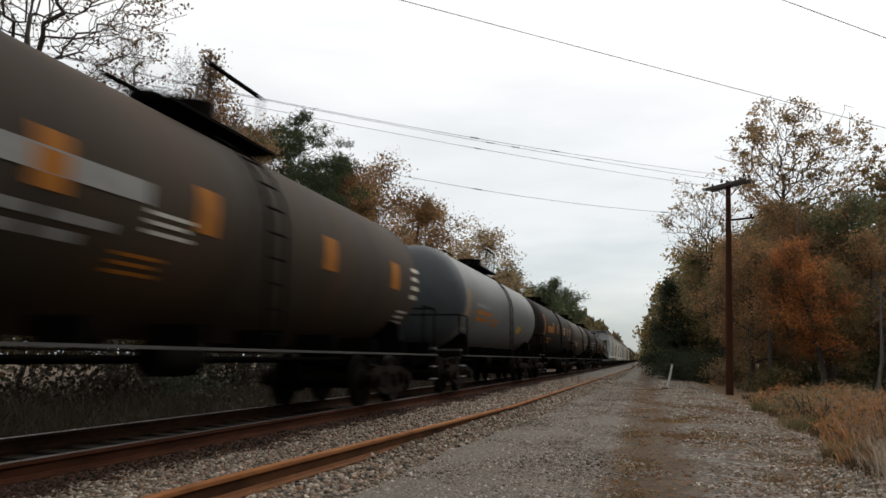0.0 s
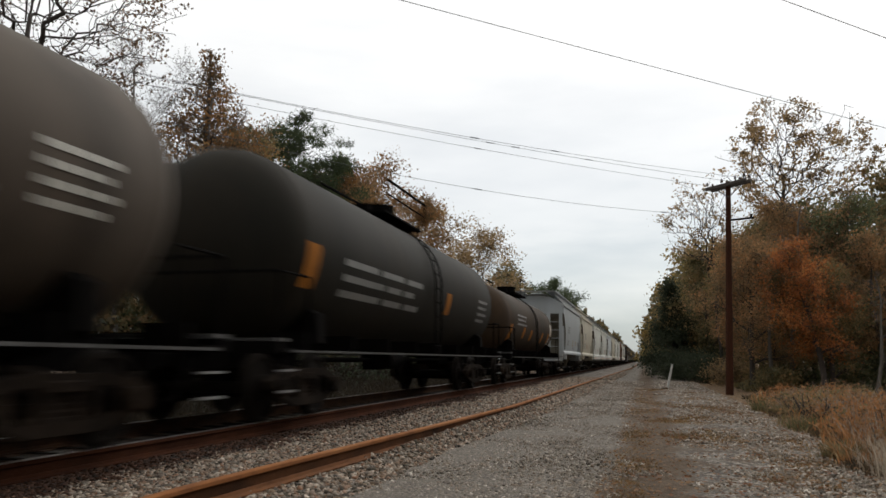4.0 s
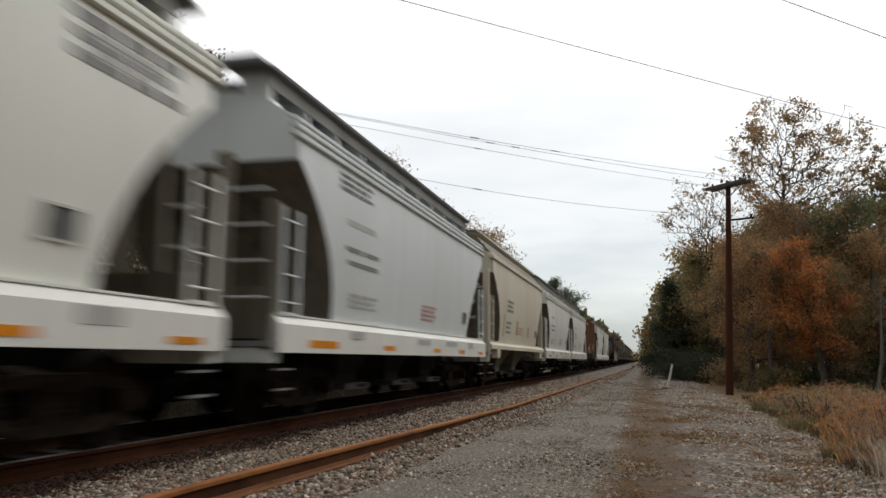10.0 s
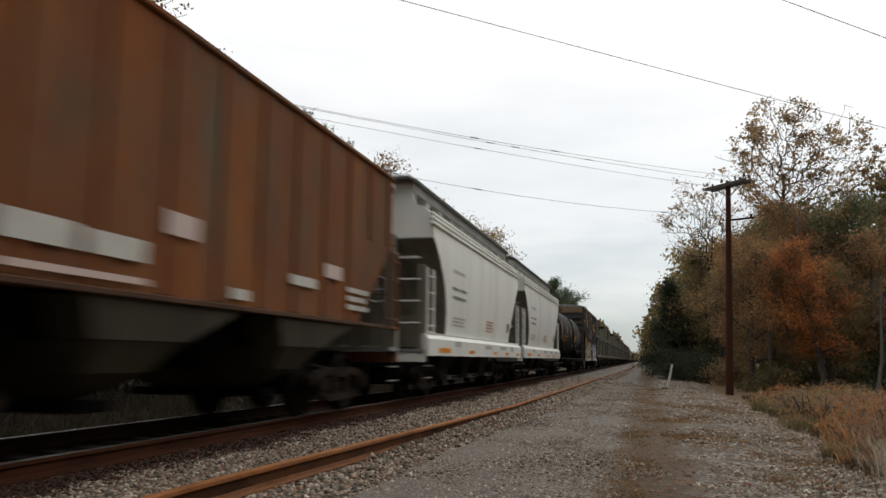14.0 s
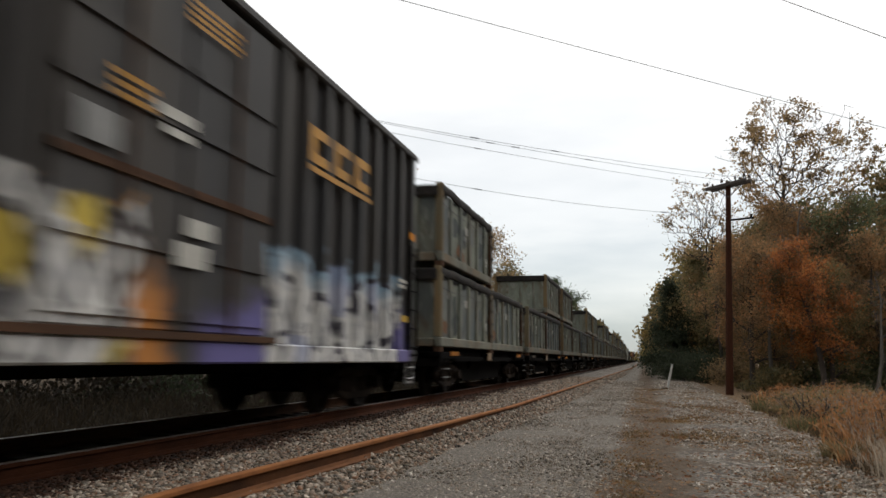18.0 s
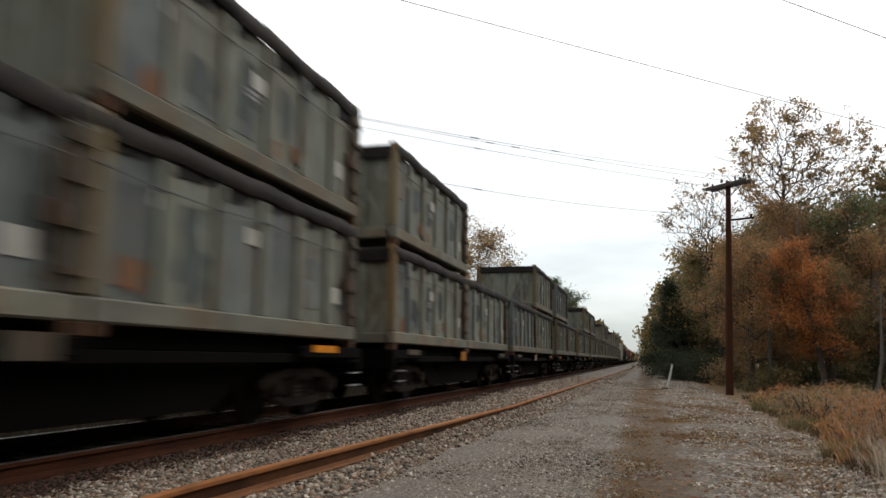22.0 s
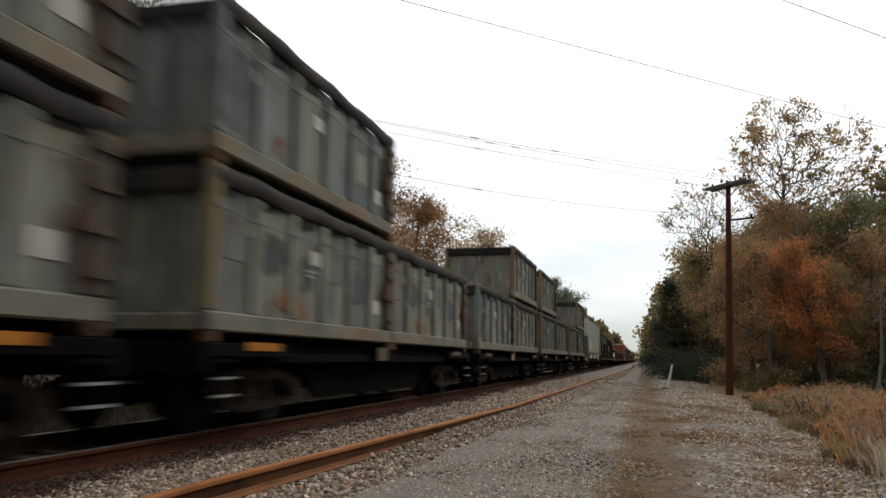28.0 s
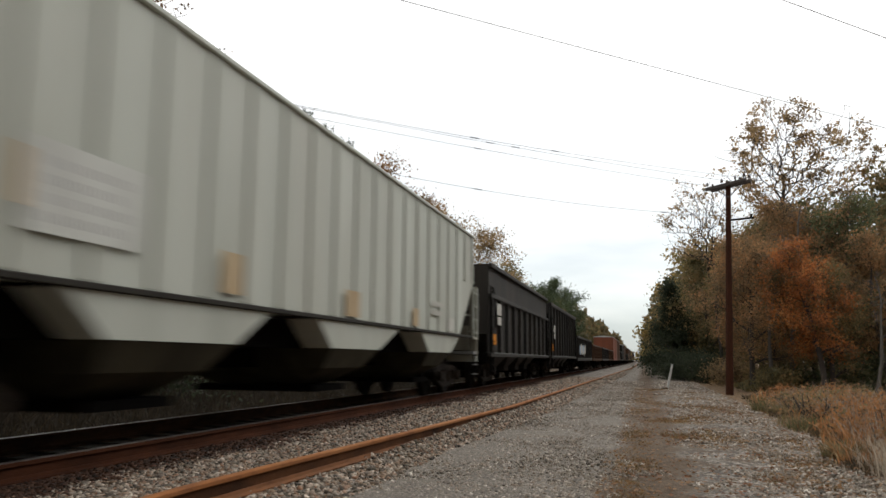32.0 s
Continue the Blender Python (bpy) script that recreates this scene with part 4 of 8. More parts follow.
def wheelset_mesh():
    bm = bmesh.new()
    for s in (-1, 1):
        prof = [(0.10, 0.80), (0.16, 0.80), (0.17, 0.735), (0.36, 0.72), (0.385, 0.69), (0.455, 0.69), (0.485, 0.695), (0.487, 0.71), (0.462, 0.725),
                (0.452, 0.822), (0.40, 0.825), (0.375, 0.79), (0.18, 0.80), (0.17, 0.86), (0.10, 0.86)]
        n = 24
        loft(bm, [[(s * x, r * math.cos(2 * math.pi * i / n), r * math.sin(2 * math.pi * i / n)) for i in range(n)] for r, x in prof])
        for k in range(4):
            a = k * math.pi / 2 + 0.4
            rod(bm, (s * 0.792, 0.27 * math.cos(a), 0.27 * math.sin(a)), (s * 0.803, 0.27 * math.cos(a), 0.27 * math.sin(a)), 0.035, 6)
    rod(bm, (-1.05, 0, 0), (1.05, 0, 0), 0.08, 10)
    return mesh_of("wheelset", bm, M["wheel"], True)


BOGIE_ME = mesh_of("bogie", made(bolster), M["bogie_iron"], False, 0.012)
FRAME_ME = [mesh_of("side_frame", made(side_frame, s), M["bogie_iron"], False, 0.008) for s in (-1, 1)]
NEST_ME = mesh_of("spring_nest", made(spring_nest, 1), M["bogie_iron"])
BEAM_ME = mesh_of("brake_beam", made(box, -0.85, 0.85, -0.05, 0.05, 0.3, 0.42), M["black_iron"])
ROTOR_ME = wheelset_mesh()


def add_bogie(car, y):
    b = new("bogie", BOGIE_ME)
    b.parent = car
    b.matrix_basis = pose(0, y, 0)
    for nm, me, dy in (("side_frame", FRAME_ME[0], 0), ("side_frame", FRAME_ME[1], 0), ("spring_nest", NEST_ME, 0), ("brake_beam", BEAM_ME, -0.36), ("brake_beam", BEAM_ME, 0.36)):
        q = new(nm, me)
        q.parent = b
        q.matrix_basis = pose(0, dy, 0)
    for dy in (-0.89, 0.89):
        w = new("wheelset", ROTOR_ME)
        w.parent = b
        w.matrix_parent_inverse = pose(0, dy, WHEEL_R)
        w["label"] = "worn steel wheels on their axle"
    return b


def coupler_mesh():
    bm = bmesh.new()
    box(bm, -0.08, 0.08, -0.45, 0.3, 0.74, 0.92)
    box(bm, -0.16, 0.14, -0.62, -0.42, 0.70, 0.96)
    box(bm, 0.06, 0.16, -0.74, -0.6, 0.72, 0.94)
    return mesh_of("coupler", bm, M["black_iron"], False, 0.02)


def hose_mesh():
    bm = bmesh.new()
    p = [(0.35, -0.05, 0.85), (0.36, -0.2, 0.6), (0.34, -0.35, 0.38), (0.3, -0.48, 0.33)]
    for a, b in zip(p, p[1:]):
        rod(bm, a, b, 0.03, 6)
    return mesh_of("brake_hose", bm, M["black_iron"])


COUPLER_ME, HOSE_ME = coupler_mesh(), hose_mesh()


def running_gear(car, L, inset=1.9):
    add_bogie(car, inset)
    add_bogie(car, L - inset)
    for y, rz in ((0, 0), (L, 180)):
        for nm, me in (("coupler", COUPLER_ME), ("brake_hose", HOSE_ME)):
            c = new(nm, me)
            c.parent = car
            c.matrix_basis = pose(0, y, 0, 0, 0, rz)


def ladder(car, x, y0, y1, z0, z1, n, material, name="ladder"):
    """A side ladder: two stiles with a tie at the foot, and n rungs as parts."""
    bm = bmesh.new()
    for y in (y0, y1):
        box(bm, x - 0.02, x + 0.02, y - 0.025, y + 0.025, z0, z1)
    box(bm, x - 0.015, x + 0.015, y0 + 0.02, y1 - 0.02, z0 + 0.01, z0 + 0.05)
    lad = part(name, bm, material, car)
    if x > 0:
        me = mesh_of("rung", made(rod, (x + 0.03, y0, 0), (x + 0.03, y1, 0), 0.014, 5), material)
        repeat("rung", me, lad, [(0, 0, z0 + (i + 0.5) * (z1 - z0) / n) for i in range(n)])
    return lad


def corner_step(car, x, y, d, z0, z1):
    """Two flat treads hung on thin dark straps below a corner."""
    s = part("corner_step", made(hangers, x, y, d, z0, z1), M["black_iron"], car)
    for z in (z0 + 0.03, (z0 + z1) / 2):
        a, b = sorted((y + d * 0.1, y + d * 0.52))
        bx("tread", (x - 0.05, x + 0.03, a, b, z - 0.012, z + 0.012), M["galv"], s, "pale tread")


def hangers(bm, x, y, d, z0, z1):
    for yy in (y + d * 0.12, y + d * 0.5):
        box(bm, x - 0.02, x + 0.005, yy - 0.012, yy + 0.012, z0, z1)
    a, b = sorted((y + d * 0.108, y + d * 0.512))
    box(bm, x - 0.02, x + 0.005, a, b, z1 - 0.05, z1 - 0.01)


def bars(car, x, y, z, w, h, n, material, name="stencil_bar", slant=None, gap=1.7):
    """Unreadable lettering as plain bars, broken as words are, on a side at x; each bar follows the surface by slant(z)."""
    for i in range(n):
        bm = bmesh.new()
        zz = z - i * h * gap
        xx = slant(zz) if slant else x
        x2 = slant(zz - h) if slant else x
        wide = w * (1 - 0.12 * (i % 2))
        e = 0.08 * ((i * 5) % 3)
        cuts = ((0.0, 0.36 + e), (0.41 + e, 0.7 + e * 0.5), (0.75 + e * 0.5, 1.0)) if w > 0.85 and n > 1 else ((0.0, 1.0),)
        for p, q in cuts:
            a, b = y + wide * p, y + wide * q
            bm.faces.new([bm.verts.new(c) for c in ((xx + 0.006, a, zz), (xx + 0.006, b, zz), (x2 + 0.006, b, zz - h), (x2 + 0.006, a, zz - h))])
        part(name, bm, material, car)


def repeat(name, me, car, places):
    """One part for each place, all on one mesh."""
    for p in places:
        o = new(name, me)
        o.parent = car
        o.matrix_basis = pose(*p)


def patch_on(car, slant, y0, y1, z0, z1, material, name, label="", n=4):
    """A painted patch or plate that lies on a curved side."""
    bm = bmesh.new()
    rows = []
    for i in range(n + 1):
        z = z0 + (z1 - z0) * i / n
        rows.append([bm.verts.new((slant(z) + 0.006, y, z)) for y in (y0, y1)])
    for a, b in zip(rows, rows[1:]):
        bm.faces.new((a[0], a[1], b[1], b[0]))
    return part(name, bm, material, car, label, True)


def start(name, s0, label, category, group="", z=0.0):
    car = thing(name, XC, s0, z, label, category, group)
    MOVERS.append((car, s0, z))
    return car


# ---- tank cars ----
TZ, TR = 2.56, 1.5


def tank_shell(bm, y0, y1, head=0.8, n=40):
    prof = []
    for k in range(7):
        a = k / 6 * math.pi / 2
        prof.append((y0 + head * (1 - math.sin(a)), TR * math.cos(a)))
    prof = prof[::-1]
    prof[0] = (prof[0][0], 0.04)
    half = list(prof)
    belly = [(y0 + head + (y1 - y0 - 2 * head) * k / 6, TR) for k in range(1, 6)]
    other = [(y0 + y1 - y, r) for y, r in half][::-1]
    half = half + belly + other
    loops = []
    for y, r in half:
        loops.append([(r * math.sin(2 * math.pi * i / n), y, TZ + r * math.cos(2 * math.pi * i / n)) for i in range(n)])
    loft(bm, loops)


def head_cap(bm, y0, head=0.8, n=40):
    loops = []
    for k in range(7):
        a = k / 6 * math.pi / 2
        r = max(TR * math.sin(a), 0.05) + 0.005
        loops.append([(r * math.sin(2 * math.pi * i / n), y0 + head - head * math.cos(a) - 0.004, TZ + r * math.cos(2 * math.pi * i / n)) for i in range(n)])
    loft(bm, loops)


def tank_side(z):
    return math.sqrt(max(TR * TR - (z - TZ) ** 2, 0.05))


def ring(bm, y0, y1, r, n=40):
    loft(bm, [[(r * math.sin(2 * math.pi * i / n), y, TZ + r * math.cos(2 * math.pi * i / n)) for i in range(n)] for y in (y0, y1)], False)


def tank_car(s0, L, paint, label, marks, rails="hoop", head=None, radius=1.4, shift=0.0):
    global TZ, TR
    TR, TZ = radius, 1.06 + radius
    car = start("tank_car", s0, label, "tank car", "tank cars of the train")
    y0, y1 = 0.3, L - 0.3
    part("tank", made(tank_shell, y0, y1), paint, car, "", True)
    if head:
        part("tank_head", made(head_cap, y0), head, car, "darker domed head", True)
    for y in (y0 + 0.8, L * 0.36, L * 0.64, y1 - 0.8):
        part("weld_band", made(ring, y - 0.02, y + 0.02, TR + 0.004), paint, car, "", True)
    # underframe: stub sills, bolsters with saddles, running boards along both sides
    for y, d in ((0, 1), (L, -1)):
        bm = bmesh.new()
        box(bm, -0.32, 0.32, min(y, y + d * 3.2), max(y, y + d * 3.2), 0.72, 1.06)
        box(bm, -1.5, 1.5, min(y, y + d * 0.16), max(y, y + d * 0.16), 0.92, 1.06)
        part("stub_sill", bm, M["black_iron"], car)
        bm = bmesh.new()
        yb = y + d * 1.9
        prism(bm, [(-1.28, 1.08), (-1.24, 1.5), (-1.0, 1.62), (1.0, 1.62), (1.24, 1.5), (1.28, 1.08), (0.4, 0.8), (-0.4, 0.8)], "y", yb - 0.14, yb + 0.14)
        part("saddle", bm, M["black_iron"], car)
        # crossover platform, end rail and corner steps
        bx("crossover_board", (-1.5, 1.5, min(y, y + d * 0.3), max(y, y + d * 0.3), 1.07, 1.11), M["dull_steel"], car)
        bm = bmesh.new()
        for sx in (-1.45, 1.45):
            rod(bm, (sx, y + d * 0.1, 1.1), (sx, y + d * 0.1, 1.95), 0.02, 6)
            rod(bm, (sx, y + d * 0.1, 1.95), (sx, y + d * 1.0, 1.95), 0.02, 6)
            rod(bm, (sx, y + d * 1.0, 1.95), (sx, y + d * 1.0, 1.05), 0.02, 6)
        rod(bm, (-1.45, y + d * 0.1, 1.95), (1.45, y + d * 0.1, 1.95), 0.02, 6)
        part("end_handrail", bm, M["black_iron"], car)
        for sx in (-1.5, 1.5):
            corner_step(car, sx, y, d, 0.42, 1.0)
    for sx in (-1.53, 1.53):
        bx("side_sill_board", (sx - 0.05, sx + 0.05, 0.3, L - 0.3, 0.935, 0.965), M["dull_steel"], car, "thin dull steel running board")
        me = mesh_of("board_bracket", made(box, min(sx, sx * 0.62), max(sx, sx * 0.62), -0.03, 0.03, 0.966, 1.2), M["black_iron"])
        repeat("board_bracket", me, car, [(0, 0.8 + k * (L - 1.6) / 8, 0) for k in range(9)])
    bm = bmesh.new()
    rod(bm, (0.5, 3.0, 0.85), (0.5, L - 3.0, 0.85), 0.03, 6)
    rod(bm, (-0.4, 3.0, 0.8), (-0.4, L - 3.0, 0.8), 0.025, 6)
    part("brake_pipe", bm, M["black_iron"], car)
    bm = bmesh.new()
    rod(bm, (0.75, L * 0.40, 0.85), (0.75, L * 0.40 + 0.9, 0.85), 0.2, 12)
    part("air_reservoir", bm, M["black_iron"], car, "", True)
    bx("outlet_valve", (-0.2, 0.2, L * 0.5 - 0.2, L * 0.5 + 0.2, 0.62, 1.1), M["black_iron"], car, "", 0.03)
    # top platform with fittings
    yc = L * 0.5
    bx("top_platform", (-0.7, 0.7, yc - 1.4, yc + 1.4, TZ + TR + 0.03, TZ + TR + 0.07), M["black_iron"], car, "black top walkway")
    bm = bmesh.new()
    rod(bm, (0, yc, TZ + TR - 0.1), (0, yc, TZ + TR + 0.42), 0.42, 16)
    rod(bm, (0, yc - 0.9, TZ + TR - 0.1), (0, yc - 0.9, TZ + TR + 0.3), 0.2, 12)
    part("dome_fitting", bm, M["black_iron"], car, "", True)
    for sx in (-0.75, 0.75):
        g = 1.45 if rails == "full" else 0.72
        bm = bmesh.new()
        for y in (yc - g, yc + g):
            rod(bm, (sx, y, TZ + TR + 0.05), (sx, y, TZ + TR + 0.7), 0.016, 6)
        rod(bm, (sx, yc - g, TZ + TR + 0.7), (sx, yc + g, TZ + TR + 0.7), 0.03, 6)
        if rails == "full":
            rod(bm, (sx, yc - g, TZ + TR + 0.4), (sx, yc + g, TZ + TR + 0.4), 0.018, 6)
        part("top_handrail", bm, M["black_iron"], car)
    # side ladders over the shell
    for sx in (-1, 1):
        stiles = []
        for yy in (yc - 0.25, yc + 0.25):
            loops = []
            for k in range(10):
                z = 1.0 + 0.31 * k
                x = sx * ((tank_side(z) if z > TZ else TR) + 0.1)
                loops.append([(x - 0.018, yy - 0.018, z), (x + 0.018, yy - 0.018, z), (x + 0.018, yy + 0.018, z), (x - 0.018, yy + 0.018, z)])
            stiles.append(loops)
        lad = part("side_ladder", made(loft, stiles[0]), M["black_iron"], car)
        part("stile", made(loft, stiles[1]), M["black_iron"], lad)
        for i in range(9):
            z = 1.15 + i * 0.31
            x = (tank_side(z) if z > TZ else TR) + 0.1
            if sx > 0:
                part("rung", made(rod, (x, yc - 0.25, z), (x, yc + 0.25, z), 0.016, 5), M["black_iron"], lad)
    for kind, a, b, z0, z1, mt in marks:
        a, b = max(a - shift, 0.75), b - shift
        if kind == "patch":
            patch_on(car, tank_side, a, b, z0, z1, M[mt], "painted_patch")
        else:
            g = 3.4 if kind > 4 else 2.3 if kind > 2 else 1.7
            bars(car, 0, a, z1, b - a, (z1 - z0) / (kind * g), kind, M[mt], "stencil_bar", tank_side, g)
    running_gear(car, L)
    return car


def head_mark(car, x0, x1, z0, z1, n, material):
    """Lines of stencil on the domed leading head, broken into characters' widths."""
    h = (z1 - z0) / (n * 1.5)
    cw = (x1 - x0) / 6
    for k in range(n):
        for c in range(6 if k == 0 else 4):
            bm = bmesh.new()
            rows = []
            for z in (z1 - k * 1.5 * h - h, z1 - k * 1.5 * h):
                row = []
                for i in range(4):
                    x = x0 + cw * (c + 0.75 * i / 3)
                    rr = min((x * x + (z - TZ) ** 2) / TR ** 2, 0.98)
                    row.append(bm.verts.new((x, 0.3 + 0.8 * (1 - math.sqrt(1 - rr)) - 0.012, z)))
                rows.append(row)
            for i in range(3):
                bm.faces.new((rows[0][i], rows[0][i + 1], rows[1][i + 1], rows[1][i]))
            part("head_stencil", bm, material, car)


def panel(a, b, z0=2.16, z1=2.65, m="dull_orange"):
    return ("patch", a, b, z0, z1, m)


tank_car(1.2, 15.5, M["brown_tank"], "rusty brown tank car with soot streaks, orange panels and white stencils", [
    panel(4.35, 4.75), panel(6.67, 7.1), panel(10.1, 10.6), panel(13.3, 13.8), (4, 14.6, 15.1, 1.95, 2.68, "hop_tan"), (1, 3.2, 5.85, 2.14, 2.5, "faint"),
    (3, 5.85, 6.62, 1.97, 2.25, "white"), (3, 5.55, 6.3, 1.58, 1.82, "dull_orange"), (3, 14.1, 14.7, 1.5, 1.8, "white"), (2, 2.2, 5.4, 1.74, 2.04, "faint")], radius=1.34, shift=0.6)
tank_car(18.9, 15.7, M["grey_tank"], "pale grey tank car with dark slate head and faded orange stencils", [
    (2, 3.05, 5.3, 1.86, 2.24, "dull_orange"), (2, 5.5, 6.4, 1.8, 2.1, "dull_orange"), panel(10.5, 11.5, 1.82, 2.06, "yellow"), panel(1.7, 2.18, 1.95, 2.7, "box_tan"), (2, 1.9, 2.6, 1.46, 1.7, "faint"), (1, 2.9, 5.0, 2.24, 2.42, "faint"),
    (8, 13.2, 14.5, 1.5, 2.1, "faint"), (2, 11.9, 13.0, 1.7, 1.95, "faint")], "hoop", M["tank_head"], 1.4, 0.4)
head_mark(tank_car(35.8, 15.7, M["olive_tank"], "soot-black tank car with orange panels and orange stencils", [
    panel(1.5, 1.85, 2.02, 2.98), panel(2.85, 5.2, 2.2, 2.5), (2, 2.9, 4.7, 1.62, 1.94, "dull_orange"), panel(5.0, 5.38, 2.2, 2.73), panel(7.1, 7.55, 2.23, 2.72), panel(10.2, 10.65, 2.26, 2.75), (3, 10.55, 11.5, 2.23, 2.66, "white"),
    panel(12.45, 12.95, 2.2, 2.72), (9, 13.6, 14.8, 1.95, 2.7, "faint"), panel(14.86, 15.1, 2.05, 2.85)], "full", None, 1.4, 0.2), 0.2, 0.82, 2.66, 2.95, 2, M["amber"])
head_mark(tank_car(52.4, 15.7, M["taupe_tank"], "dusty taupe-brown tank car with white stencils and orange panels", [
    panel(2.0, 2.46, 1.64, 2.27), (2, 2.9, 3.85, 1.8, 2.1, "white"), (2, 4.1, 4.98, 1.74, 2.05, "white"), panel(5.86, 6.39, 1.82, 2.26), panel(9.8, 10.2, 1.82, 2.25), (4, 13.5, 14.4, 1.94, 2.56, "white"), (3, 11.6, 13.0, 1.75, 2.1, "faint")], "hoop", None, 1.37, 0.5), 0.05, 0.75, 2.6, 2.98, 2, M["white"])
tank_car(69.3, 15.7, M["olive_tank"], "grey-black tank car with pale stencils and an end band", [
    panel(1.35, 1.8, 1.83, 2.46), (3, 2.8, 7.2, 1.68, 2.4, "faint"), panel(9.4, 9.8, 1.9, 2.4), (4, 13.0, 14.2, 1.8, 2.5, "faint")], "full", None, 1.4, 0.3)
tank_car(87.0, 15.7, M["brown_tank"], "rusty brown tank car with a cream end plate", [
    panel(2.33, 2.87, 1.54, 2.13), (3, 3.86, 6.2, 2.07, 2.57, "faint"), panel(5.55, 6.05, 1.7, 2.12), panel(7.7, 8.15, 1.66, 2.09), panel(11.4, 11.85, 1.66, 2.1), panel(13.6, 14.1, 1.67, 2.11), ("patch", 14.35, 14.95, 2.03, 2.6, "hop_tan"), (3, 14.1, 14.7, 1.55, 1.9, "white")], "hoop", None, 1.27, 0.8)
tank_car(256.2, 15.0, M["olive_tank"], "black tank car with tan panels and yellow stencils", [
    panel(1.13, 1.68, 2.06, 3.01, "box_tan"), (2, 2.46, 4.8, 1.86, 2.29, "dull_orange"), panel(3.96, 4.4, 2.36, 2.84, "box_tan"), panel(6.4, 6.8, 2.26, 2.71, "box_tan"), panel(9.4, 9.72, 2.42, 3.08, "box_tan"), panel(9.57, 10.68, 2.0, 2.38, "yellow"), (4, 9.77, 10.55, 1.66, 1.95, "white"),
    panel(11.7, 12.1, 2.05, 2.74, "box_tan"), (7, 12.95, 13.75, 1.7, 2.4, "faint"), panel(13.85, 14.1, 2.0, 2.9, "box_tan"), (4, 11.6, 12.4, 1.65, 1.95, "faint")], "hoop", None, 1.47)


# ---- covered hoppers with bulging sides ----
def cf_side(z):
    """Half width of the bulging side at height z."""
    return 1.37 + 0.2 * math.sin(min(max((z - 1.2) / 2.75, 0), 1) * math.pi * 0.62 + 0.25)


def cf_cut(z):
    """How far the sloping end stands back from the end of the car at height z."""
    if z >= 3.42:
        return 0.42
    k = (3.42 - z) / 2.05
    return 0.42 + 1.5 * math.sin(min(k, 1) * math.pi / 2 * 1.0) ** 0.85


def cf_body(bm, L):
    """The upper hull: side sheets that end along the slope, the end panels above it, and the arched roof."""
    zs = [1.36, 1.6, 1.9, 2.2, 2.5, 2.8, 3.05, 3.25, 3.36, 3.43]
    for sx in (-1, 1):
        rows = [[bm.verts.new((sx * cf_side(z), y, z)) for y in (cf_cut(z), L - cf_cut(z))] for z in zs]
        for a, b in zip(rows, rows[1:]):
            bm.faces.new((a[0], a[1], b[1], b[0]))
    for sx in (-1, 1):
        rows = [[bm.verts.new((sx * w, y, z)) for y in (0.42, L - 0.42)] for z, w in ((3.43, cf_side(3.43)), (3.58, cf_side(3.58)), (3.72, cf_side(3.72)), (3.9, 1.535))]
        for a, b in zip(rows, rows[1:]):
            bm.faces.new((a[0], a[1], b[1], b[0]))
    loops = []
    for z, w in ((3.432, cf_side(3.43) - 0.02), (3.72, cf_side(3.72) - 0.02), (3.92, 1.52), (4.08, 1.36), (4.26, 1.05), (4.38, 0.7), (4.42, 0.35)):
        loops.append([(-w, 0.42, z), (w, 0.42, z), (w, L - 0.42, z), (-w, L - 0.42, z)])
    loft(bm, loops)


def cf_slope(bm, y, d):
    """The curved sloping sheet under one end, between the side sheets."""
    zs = [1.36, 1.6, 1.9, 2.2, 2.5, 2.8, 3.05, 3.25, 3.36, 3.43]
    rows = [[bm.verts.new((sx * (cf_side(z) - 0.004), y + d * (cf_cut(z) + 0.004), z)) for sx in (-1, 1)] for z in zs]
    for a, b in zip(rows, rows[1:]):
        bm.faces.new((a[0], a[1], b[1], b[0]))


def chute(bm, y0, y1, top, w):
    """A discharge bay that tapers to its gate."""
    ym = (y0 + y1) / 2
    loops = [[(-w, y0, top), (w, y0, top), (w, y1, top), (-w, y1, top)],
             [(-w * 0.75, ym - 0.45, 0.62), (w * 0.75, ym - 0.45, 0.62), (w * 0.75, ym + 0.45, 0.62), (-w * 0.75, ym + 0.45, 0.62)],
             [(-w * 0.75, ym - 0.45, 0.46), (w * 0.75, ym - 0.45, 0.46), (w * 0.75, ym + 0.45, 0.46), (-w * 0.75, ym + 0.45, 0.46)]]
    loft(bm, loops)


